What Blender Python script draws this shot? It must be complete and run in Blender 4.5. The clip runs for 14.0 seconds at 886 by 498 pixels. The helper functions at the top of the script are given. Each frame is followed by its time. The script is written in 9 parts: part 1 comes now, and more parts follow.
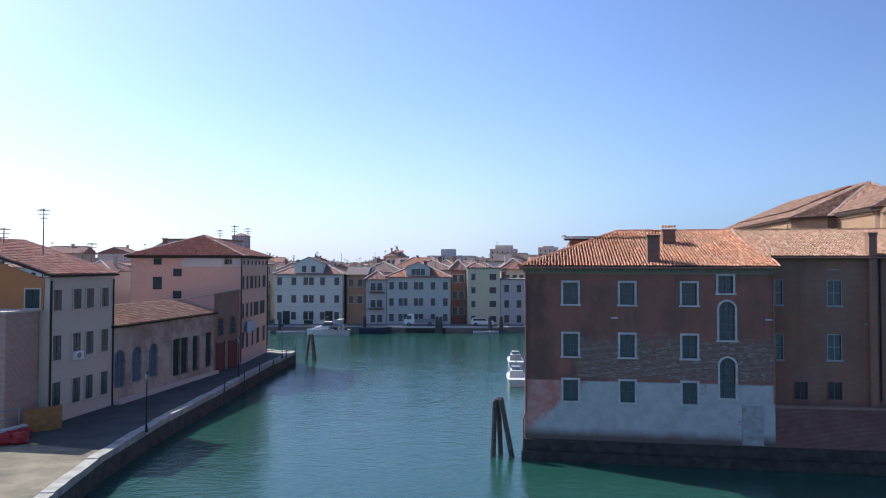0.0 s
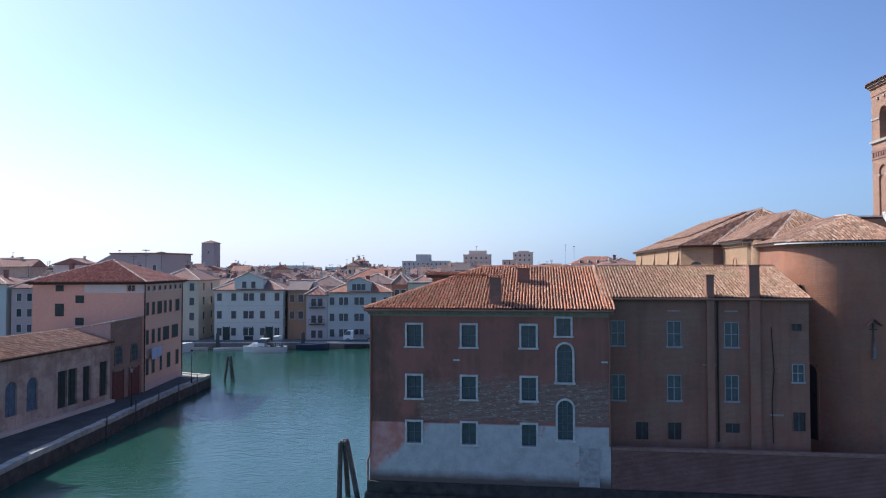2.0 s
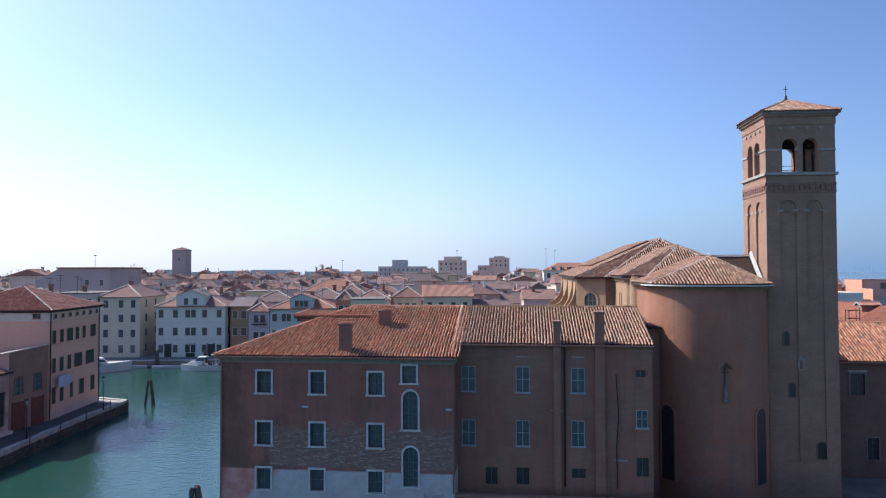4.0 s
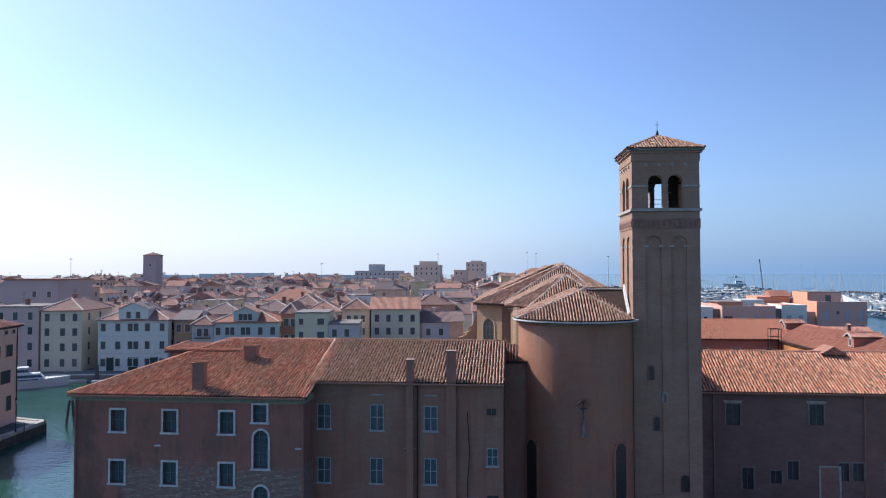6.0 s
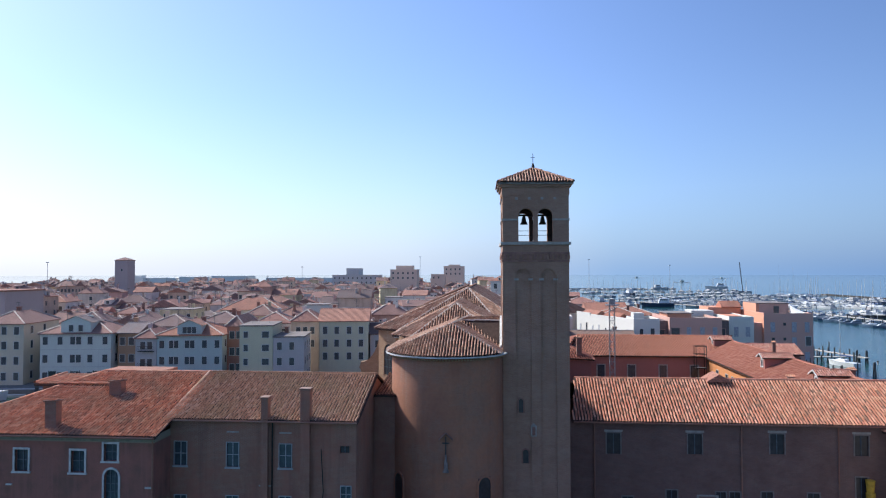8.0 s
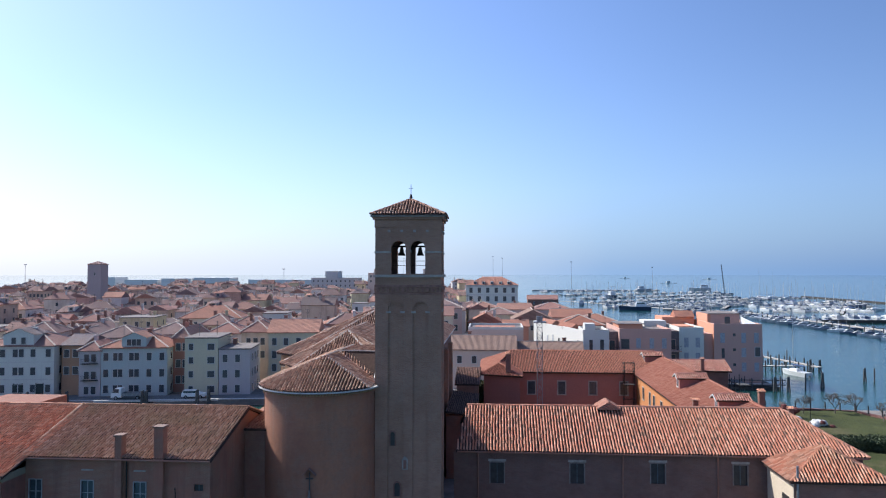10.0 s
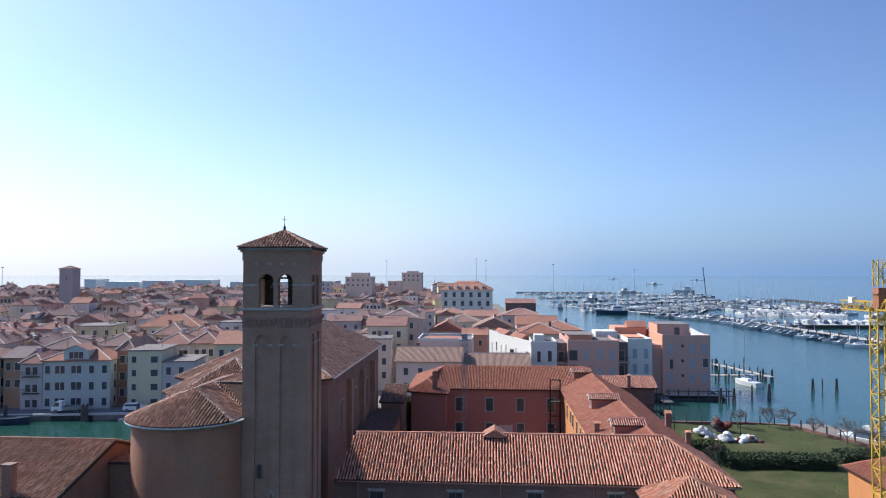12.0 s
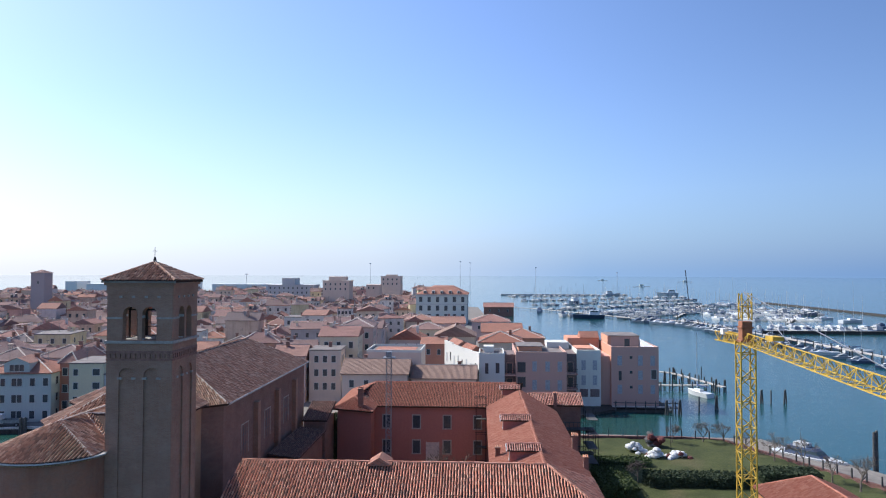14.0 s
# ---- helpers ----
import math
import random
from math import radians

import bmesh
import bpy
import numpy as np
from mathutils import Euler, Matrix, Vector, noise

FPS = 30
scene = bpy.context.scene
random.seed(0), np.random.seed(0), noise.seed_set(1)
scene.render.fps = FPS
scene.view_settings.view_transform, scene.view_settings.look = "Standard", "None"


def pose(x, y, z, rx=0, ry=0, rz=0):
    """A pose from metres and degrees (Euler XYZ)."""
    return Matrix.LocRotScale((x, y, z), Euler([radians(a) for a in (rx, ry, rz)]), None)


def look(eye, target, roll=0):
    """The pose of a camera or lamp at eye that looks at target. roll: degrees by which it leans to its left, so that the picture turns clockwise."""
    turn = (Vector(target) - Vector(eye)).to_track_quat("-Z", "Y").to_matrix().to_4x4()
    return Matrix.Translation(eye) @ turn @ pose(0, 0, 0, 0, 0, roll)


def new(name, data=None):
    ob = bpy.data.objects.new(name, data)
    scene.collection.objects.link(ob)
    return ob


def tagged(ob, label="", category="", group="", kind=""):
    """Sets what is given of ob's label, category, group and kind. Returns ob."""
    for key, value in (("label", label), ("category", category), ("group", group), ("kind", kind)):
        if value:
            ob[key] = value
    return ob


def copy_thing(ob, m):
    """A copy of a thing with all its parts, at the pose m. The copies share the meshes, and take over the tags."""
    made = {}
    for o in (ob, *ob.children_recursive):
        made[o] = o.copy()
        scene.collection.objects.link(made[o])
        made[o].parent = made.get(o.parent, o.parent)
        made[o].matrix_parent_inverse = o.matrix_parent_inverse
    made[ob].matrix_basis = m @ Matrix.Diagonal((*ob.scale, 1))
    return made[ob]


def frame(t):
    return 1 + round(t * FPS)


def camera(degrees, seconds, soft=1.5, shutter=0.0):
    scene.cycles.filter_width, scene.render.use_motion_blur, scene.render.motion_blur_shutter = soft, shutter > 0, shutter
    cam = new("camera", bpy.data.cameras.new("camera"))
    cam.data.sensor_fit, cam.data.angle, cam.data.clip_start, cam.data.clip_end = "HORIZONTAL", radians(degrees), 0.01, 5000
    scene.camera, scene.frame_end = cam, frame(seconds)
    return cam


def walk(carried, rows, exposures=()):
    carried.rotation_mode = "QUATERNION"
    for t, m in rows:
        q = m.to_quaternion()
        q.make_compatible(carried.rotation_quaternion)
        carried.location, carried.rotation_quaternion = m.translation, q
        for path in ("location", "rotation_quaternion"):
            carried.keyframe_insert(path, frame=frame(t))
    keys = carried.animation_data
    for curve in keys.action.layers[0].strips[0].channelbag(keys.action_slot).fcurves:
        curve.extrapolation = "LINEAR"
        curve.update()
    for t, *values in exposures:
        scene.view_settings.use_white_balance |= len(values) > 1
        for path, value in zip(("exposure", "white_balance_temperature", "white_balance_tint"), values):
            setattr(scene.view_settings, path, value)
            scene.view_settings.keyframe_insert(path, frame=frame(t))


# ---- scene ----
cam = camera(64.3, 14.0, soft=1.1)
PATH = [
    (0.0, 0.000, -0.000, 12.305, 8.503, 1.469, -0.138),
    (0.5, 2.163, 0.291, 12.926, 8.260, 1.500, -0.072),
    (1.0, 4.655, 0.574, 13.622, 8.011, 1.534, -0.012),
    (1.5, 6.829, 0.815, 14.264, 7.779, 1.562, 0.045),
    (2.0, 9.266, 1.065, 14.955, 7.546, 1.590, 0.089),
    (2.5, 11.388, 1.292, 15.645, 7.324, 1.616, 0.124),
    (3.0, 13.795, 1.550, 16.427, 7.095, 1.647, 0.145),
    (5.5, 24.724, 2.185, 19.733, 5.987, 1.754, 0.087),
    (6.0, 27.066, 2.387, 20.330, 5.766, 1.769, 0.078),
    (6.5, 29.148, 2.512, 20.896, 5.562, 1.781, 0.070),
    (7.0, 31.469, 2.699, 21.516, 5.358, 1.798, 0.066),
    (7.5, 33.569, 2.806, 22.114, 5.168, 1.811, 0.064),
    (8.0, 35.882, 2.999, 22.724, 4.974, 1.821, 0.058),
    (10.5, 47.002, 3.853, 25.799, 4.127, 1.776, 0.005),
    (11.0, 49.360, 3.969, 26.428, 3.947, 1.778, -0.009),
    (11.5, 51.544, 4.055, 27.027, 3.781, 1.782, -0.023),
    (12.0, 53.898, 4.140, 27.627, 3.619, 1.786, -0.041),
    (12.5, 56.119, 4.212, 28.222, 3.471, 1.789, -0.063),
    (13.0, 58.532, 4.331, 28.842, 3.313, 1.795, -0.091),
    (13.5, 60.817, 4.436, 29.460, 3.160, 1.800, -0.124),
    (14.0, 63.319, 4.601, 30.100, 2.995, 1.808, -0.164),
]
walk(cam, [(t, pose(x, y, z, 90 + pitch, roll, yaw)) for t, x, y, z, yaw, pitch, roll in PATH],
     exposures=[(0.0, 0.36, 6050, 13), (14.0, 0.36, 6050, 13)])

# ---- daylight: hazy morning sun from the left, slightly behind the town ----
SUN_AZ, SUN_EL = -66.0, 42.5   # degrees from +y (clockwise), elevation
sun_to = Vector((math.sin(radians(SUN_AZ)) * math.cos(radians(SUN_EL)),
                 math.cos(radians(SUN_AZ)) * math.cos(radians(SUN_EL)), math.sin(radians(SUN_EL))))
world = bpy.data.worlds.new("sky_world")
scene.world = world
world.use_nodes = True
wn = world.node_tree.nodes
sky = wn.new("ShaderNodeTexSky")
sky.sky_type = "NISHITA"
sky.sun_disc = False
sky.sun_elevation, sky.sun_rotation = radians(SUN_EL), radians(SUN_AZ)
sky.air_density, sky.dust_density, sky.ozone_density, sky.altitude = 0.9, 1.1, 3.6, 0.0
wn["Background"].inputs["Strength"].default_value = 0.150
cool = wn.new("ShaderNodeMix")
cool.data_type, cool.blend_type = "RGBA", "MULTIPLY"
cool.inputs[0].default_value = 1.0
cool.inputs[7].default_value = (0.935, 0.965, 1.06, 1)
# the sky is deeper on the side away from the sun
aim = wn.new("ShaderNodeTexCoord")
axes = wn.new("ShaderNodeSeparateXYZ")
world.node_tree.links.new(aim.outputs["Generated"], axes.inputs[0])
away = wn.new("ShaderNodeMapRange")
away.interpolation_type = "SMOOTHSTEP"
for sock_, v_ in zip(("From Min", "From Max", "To Min", "To Max"), (-0.15, 0.80, 1.0, 0.68)):
    away.inputs[sock_].default_value = v_
world.node_tree.links.new(axes.outputs[0], away.inputs["Value"])
deep_sky = wn.new("ShaderNodeMix")
deep_sky.data_type, deep_sky.blend_type = "RGBA", "MULTIPLY"
deep_sky.inputs[0].default_value = 1.0
world.node_tree.links.new(sky.outputs[0], deep_sky.inputs[6])
world.node_tree.links.new(away.outputs[0], deep_sky.inputs[7])
world.node_tree.links.new(deep_sky.outputs[2], cool.inputs[6])
world.node_tree.links.new(cool.outputs[2], wn["Background"].inputs["Color"])
sun_data = bpy.data.lights.new("sun", "SUN")
sun_data.energy, sun_data.angle, sun_data.color = 5.0, radians(0.6), (1.0, 0.95, 0.82)
sun = new("sun", sun_data)
sun.matrix_world = look(sun_to * 300, (0, 0, 0))


# ---- materials ----
def nodes_of(name, rough=0.85, metal=0.0, spec=0.3):
    m = bpy.data.materials.new(name)
    m.use_nodes = True
    nt = m.node_tree
    b = nt.nodes["Principled BSDF"]
    b.inputs["Roughness"].default_value = rough
    b.inputs["Metallic"].default_value = metal
    b.inputs["Specular IOR Level"].default_value = spec
    return m, nt, b


def n_pos(nt, scale=(1, 1, 1)):
    g = nt.nodes.new("ShaderNodeNewGeometry")
    mp = nt.nodes.new("ShaderNodeMapping")
    mp.inputs["Scale"].default_value = scale
    nt.links.new(g.outputs["Position"], mp.inputs["Vector"])
    return mp.outputs[0]


def n_noise(nt, vec, scale, detail=6, rough=0.6):
    n = nt.nodes.new("ShaderNodeTexNoise")
    n.inputs["Scale"].default_value = scale
    n.inputs["Detail"].default_value = detail
    n.inputs["Roughness"].default_value = rough
    if vec is not None:
        nt.links.new(vec, n.inputs["Vector"])
    return n.outputs["Fac"]


def n_step(nt, fac, lo, hi):
    r = nt.nodes.new("ShaderNodeMapRange")
    r.inputs["From Min"].default_value, r.inputs["From Max"].default_value = lo, hi
    nt.links.new(fac, r.inputs["Value"])
    return r.outputs[0]


def n_math(nt, op, a, b):
    m = nt.nodes.new("ShaderNodeMath")
    m.operation = op
    for i, v in enumerate((a, b)):
        if isinstance(v, (int, float)):
            m.inputs[i].default_value = v
        else:
            nt.links.new(v, m.inputs[i])
    return m.outputs[0]


def n_mix(nt, fac, a, b, mode="MIX"):
    m = nt.nodes.new("ShaderNodeMix")
    m.data_type, m.blend_type = "RGBA", mode
    for sock, v in ((m.inputs[0], fac), (m.inputs[6], a), (m.inputs[7], b)):
        if isinstance(v, (int, float)):
            sock.default_value = v
        elif isinstance(v, tuple):
            sock.default_value = (*v[:3], 1)
        else:
            nt.links.new(v, sock)
    return m.outputs[2]


def n_bump(nt, b, height, strength, dist):
    u = nt.nodes.new("ShaderNodeBump")
    u.inputs["Strength"].default_value, u.inputs["Distance"].default_value = strength, dist
    nt.links.new(height, u.inputs["Height"])
    nt.links.new(u.outputs[0], b.inputs["Normal"])


def n_ramp(nt, fac, stops, constant=False):
    r = nt.nodes.new("ShaderNodeValToRGB")
    e = r.color_ramp.elements
    if constant:
        r.color_ramp.interpolation = "CONSTANT"
    while len(e) < len(stops):
        e.new(0.5)
    for k, (p, c) in zip(e, stops):
        k.position, k.color = p, (*c, 1)
    nt.links.new(fac, r.inputs[0])
    return r.outputs[0]


def tint(c, k):
    return tuple(min(1, v * k) for v in c)


def plaster(name, c, worn=None, rough=0.9, streak=0.35, amount=0.6):
    """Painted plaster: cloudy tone, rain streaks, worn patches, grainy relief."""
    m, nt, b = nodes_of(name, rough)
    p = n_pos(nt)
    worn = worn or tint(c, 0.6)
    big = n_step(nt, n_noise(nt, p, 0.35, 5), 0.35, 0.7)
    col = n_mix(nt, n_math(nt, "MULTIPLY", big, amount), c, worn)
    ps = n_pos(nt, (2.2, 2.2, 0.16))
    st = n_step(nt, n_noise(nt, ps, 1.0, 4), 0.52, 0.75)
    col = n_mix(nt, n_math(nt, "MULTIPLY", st, streak), col, tint(c, 0.5))
    fine = n_noise(nt, p, 6, 6, 0.7)
    col = n_mix(nt, 0.5, col, n_mix(nt, n_step(nt, fine, 0.3, 0.7), tint(c, 0.8), tint(c, 1.15)), "MIX")
    nt.links.new(col, b.inputs["Base Color"])
    n_bump(nt, b, n_noise(nt, p, 9, 5), 0.5, 0.03)
    return m


def brick_nodes(nt, c1, c2, mortar):
    g = nt.nodes.new("ShaderNodeNewGeometry")
    s = nt.nodes.new("ShaderNodeSeparateXYZ")
    nt.links.new(g.outputs["Position"], s.inputs[0])
    cmb = nt.nodes.new("ShaderNodeCombineXYZ")
    nt.links.new(n_math(nt, "ADD", s.outputs[0], s.outputs[1]), cmb.inputs[0])
    nt.links.new(s.outputs[2], cmb.inputs[1])
    t = nt.nodes.new("ShaderNodeTexBrick")
    t.inputs["Scale"].default_value = 1.0
    t.inputs["Brick Width"].default_value, t.inputs["Row Height"].default_value = 0.27, 0.075
    t.inputs["Mortar Size"].default_value = 0.012
    t.inputs["Color1"].default_value, t.inputs["Color2"].default_value = (*c1, 1), (*c2, 1)
    t.inputs["Mortar"].default_value = (*mortar, 1)
    nt.links.new(cmb.outputs[0], t.inputs["Vector"])
    return t


def brickwork(name, c1, c2, mortar, dirt=0.5):
    m, nt, b = nodes_of(name, 0.92)
    t = brick_nodes(nt, c1, c2, mortar)
    p = n_pos(nt)
    d = n_step(nt, n_noise(nt, p, 0.5, 6), 0.4, 0.7)
    col = n_mix(nt, n_math(nt, "MULTIPLY", d, dirt), t.outputs[0], tint(c1, 0.45))
    course = n_step(nt, n_noise(nt, n_pos(nt, (1.3, 1.3, 2.6)), 1.0, 6, 0.75), 0.45, 0.65)
    col = n_mix(nt, n_math(nt, "MULTIPLY", course, 0.3), col, tint(c2, 0.55))
    d2 = n_step(nt, n_noise(nt, p, 2.5, 6, 0.7), 0.3, 0.75)
    col = n_mix(nt, n_math(nt, "MULTIPLY", d2, 0.5), col, tint(c2, 1.25))
    nt.links.new(col, b.inputs["Base Color"])
    n_bump(nt, b, n_math(nt, "ADD", n_math(nt, "MULTIPLY", t.outputs[1], -0.6), n_noise(nt, p, 12, 4)), 0.6, 0.03)
    return m


def tile_paint(name, stops, lichen=(0.25, 0.22, 0.15), much=0.5, single=False, even=0.1):
    """Old clay pantiles: every piece its own tone, lichen and soot over them."""
    m, nt, b = nodes_of(name, 0.9)
    g = nt.nodes.new("ShaderNodeObjectInfo" if single else "ShaderNodeNewGeometry")
    col = n_ramp(nt, g.outputs["Random" if single else "Random Per Island"], stops)
    mean = tuple(sum(c_[i_] for _, c_ in stops) / len(stops) for i_ in range(3))
    col = n_mix(nt, even, col, mean)
    p = n_pos(nt)
    ln = n_step(nt, n_noise(nt, p, 0.45, 6, 0.65), 0.42, 0.72)
    col = n_mix(nt, n_math(nt, "MULTIPLY", ln, much), col, lichen)
    sp = n_step(nt, n_noise(nt, p, 5.0, 5, 0.7), 0.5, 0.75)
    col = n_mix(nt, n_math(nt, "MULTIPLY", sp, 0.4), col, (0.13, 0.095, 0.075))
    nt.links.new(col, b.inputs["Base Color"])
    n_bump(nt, b, n_noise(nt, p, 14, 4), 0.4, 0.02)
    return m


def tile_far(name, palette, island=False):
    """Pantile roof of a distant house: rows of tiles by relief, tone by house."""
    m, nt, b = nodes_of(name, 0.92)
    uv = nt.nodes.new("ShaderNodeUVMap")
    w = nt.nodes.new("ShaderNodeTexWave")
    w.wave_type, w.bands_direction = "BANDS", "X"
    w.inputs["Scale"].default_value = 1.3
    w.inputs["Distortion"].default_value = 0.6
    w.inputs["Detail Scale"].default_value = 2.0
    nt.links.new(uv.outputs[0], w.inputs["Vector"])
    oi = nt.nodes.new("ShaderNodeNewGeometry" if island else "ShaderNodeObjectInfo")
    col = n_ramp(nt, oi.outputs["Random Per Island" if island else "Random"], palette)
    p = n_pos(nt)
    ln = n_step(nt, n_noise(nt, p, 0.5, 6, 0.7), 0.4, 0.7)
    col = n_mix(nt, n_math(nt, "MULTIPLY", ln, 0.55), col, (0.20, 0.12, 0.09))
    sp = n_step(nt, n_noise(nt, p, 3.0, 4, 0.7), 0.5, 0.7)
    col = n_mix(nt, n_math(nt, "MULTIPLY", sp, 0.4), col, (0.09, 0.06, 0.05))
    nt.links.new(col, b.inputs["Base Color"])
    n_bump(nt, b, w.outputs[1], 0.8, 0.08)
    return m


def by_object(name, palette, rough=0.9, island=False):
    """House paint: one tone per house out of the town's palette, weathered."""
    m, nt, b = nodes_of(name, rough)
    oi = nt.nodes.new("ShaderNodeNewGeometry" if island else "ShaderNodeObjectInfo")
    col = n_ramp(nt, oi.outputs["Random Per Island" if island else "Random"], palette, True)
    p = n_pos(nt)
    d = n_step(nt, n_noise(nt, p, 0.4, 6, 0.65), 0.4, 0.7)
    col = n_mix(nt, n_math(nt, "MULTIPLY", d, 0.5), col, n_mix(nt, 1.0, col, (0.55, 0.5, 0.48), "MULTIPLY"))
    st = n_step(nt, n_noise(nt, n_pos(nt, (1.5, 1.5, 0.12)), 1, 4), 0.5, 0.75)
    col = n_mix(nt, n_math(nt, "MULTIPLY", st, 0.45), col, n_mix(nt, 1.0, col, (0.5, 0.47, 0.45), "MULTIPLY"))
    nt.links.new(col, b.inputs["Base Color"])
    n_bump(nt, b, n_noise(nt, p, 6, 4), 0.4, 0.04)
    return m


def simple(name, c, rough=0.7, metal=0.0, spec=0.4, noise_scale=3.0, vary=0.35, bump=0.2):
    m, nt, b = nodes_of(name, rough, metal, spec)
    p = n_pos(nt)
    col = n_mix(nt, n_step(nt, n_noise(nt, p, noise_scale, 5, 0.65), 0.3, 0.7), tint(c, 1 - vary), tint(c, 1 + vary * 0.6))
    nt.links.new(col, b.inputs["Base Color"])
    if bump:
        n_bump(nt, b, n_noise(nt, p, noise_scale * 4, 4), bump, 0.02)
    return m


def water_paint():
    m, nt, b = nodes_of("canal_water", 0.10, 0.0, 0.5)
    p = n_pos(nt)
    big = n_step(nt, n_noise(nt, p, 0.012, 4), 0.35, 0.65)
    col = n_mix(nt, big, (0.014, 0.060, 0.047), (0.020, 0.075, 0.059))
    sp = nt.nodes.new("ShaderNodeSeparateXYZ")
    nt.links.new(p, sp.inputs[0])
    lagoon = n_step(nt, sp.outputs[0], 70, 130)
    col = n_mix(nt, lagoon, col, n_mix(nt, big, (0.014, 0.064, 0.076), (0.019, 0.080, 0.092)))
    nt.links.new(col, b.inputs["Base Color"])
    b.inputs["IOR"].default_value = 1.65
    calm = n_step(nt, n_noise(nt, n_pos(nt, (0.03, 0.09, 1.0)), 1.0, 5, 0.6), 0.35, 0.65)
    nt.links.new(n_step(nt, calm, -0.4, 1.6), b.inputs["Roughness"])
    rr0 = nt.nodes[-1]
    rr0.inputs["To Min"].default_value, rr0.inputs["To Max"].default_value = 0.03, 0.11
    nt.links.new(n_math(nt, "SUBTRACT", 0.30, n_math(nt, "MULTIPLY", lagoon, 0.17)), b.inputs["Specular IOR Level"])
    h = n_math(nt, "ADD", n_noise(nt, n_pos(nt, (1.0, 1.7, 1.0)), 1.1, 5, 0.6), n_math(nt, "MULTIPLY", n_noise(nt, p, 0.16, 3), 1.6))
    n_bump(nt, b, h, 0.6, 0.10)
    return m


TERRACOTTA = [(0.0, (0.356, 0.122, 0.068)), (0.3, (0.565, 0.206, 0.116)), (0.6, (0.659, 0.291, 0.172)), (0.82, (0.775, 0.450, 0.302)), (1.0, (0.271, 0.117, 0.078))]
OCHRE_TILE = [(0.0, (0.290, 0.146, 0.096)), (0.35, (0.390, 0.212, 0.139)), (0.7, (0.458, 0.273, 0.192)), (0.85, (0.539, 0.353, 0.268)), (1.0, (0.220, 0.115, 0.087))]
GREY_TILE = [(0.0, (0.204, 0.107, 0.075)), (0.3, (0.347, 0.180, 0.121)), (0.6, (0.459, 0.254, 0.172)), (0.82, (0.571, 0.391, 0.288)), (1.0, (0.163, 0.098, 0.075))]
# far roofs greyed, both town palettes lightened to carry some distance haze
FAR_ROOFS = [(0.0, (0.250, 0.154, 0.139)), (0.25, (0.176, 0.141, 0.139)), (0.45, (0.338, 0.171, 0.139)), (0.6, (0.195, 0.170, 0.173)), (0.7, (0.372, 0.187, 0.151)), (0.85, (0.287, 0.179, 0.157)), (1.0, (0.432, 0.208, 0.141))]
TOWN = [(0.0, (0.581, 0.479, 0.376)), (0.12, (0.650, 0.570, 0.502)), (0.24, (0.513, 0.331, 0.296)), (0.36, (0.581, 0.570, 0.547)), (0.48, (0.616, 0.536, 0.353)),
        (0.58, (0.456, 0.296, 0.239)), (0.68, (0.718, 0.673, 0.627)), (0.80, (0.547, 0.422, 0.331)), (0.90, (0.433, 0.422, 0.422))]

M_WATER = water_paint()
M_TILE = tile_paint("clay_tile_orange", TERRACOTTA, even=0.35)
M_TILE_ONE = tile_paint("clay_tile_orange_single", TERRACOTTA, single=True, even=0.35)
M_TILE_OCHRE_ONE = tile_paint("clay_tile_ochre_single", OCHRE_TILE, (0.27, 0.22, 0.12), 0.5, single=True, even=0.2)
M_TILE_OCHRE = tile_paint("clay_tile_ochre", OCHRE_TILE, (0.27, 0.22, 0.12), 0.5, even=0.2)
M_TILE_GREY = tile_paint("clay_tile_weathered", GREY_TILE, (0.23, 0.18, 0.14), 0.35, even=0.15)
M_TILE_NEW = tile_paint("clay_tile_new", [(0.0, (0.29, 0.098, 0.062)), (0.5, (0.36, 0.142, 0.094)), (1.0, (0.42, 0.195, 0.135))], (0.30, 0.12, 0.08), 0.35)
M_MORTAR = simple("ridge_mortar", (0.56, 0.48, 0.42), 0.95, vary=0.3)
M_ROOF_FAR = tile_far("town_roof_tile", FAR_ROOFS)
M_TOWN = by_object("town_plaster", TOWN)
M_TOWN_FAR = by_object("far_town_plaster", TOWN, island=True)
M_ROOF_WARM = tile_far("warm_roof_tile", [(0.0, (0.33, 0.135, 0.09)), (0.35, (0.41, 0.18, 0.12)), (0.7, (0.36, 0.165, 0.115)), (1.0, (0.45, 0.21, 0.145))])
M_ROOF_MOSS = tile_far("mossy_roof_tile", [(0.0, (0.27, 0.175, 0.135)), (0.5, (0.30, 0.20, 0.155)), (1.0, (0.25, 0.165, 0.13))])
M_ROOF_ISLE = tile_far("far_town_roof_tile", FAR_ROOFS, island=True)
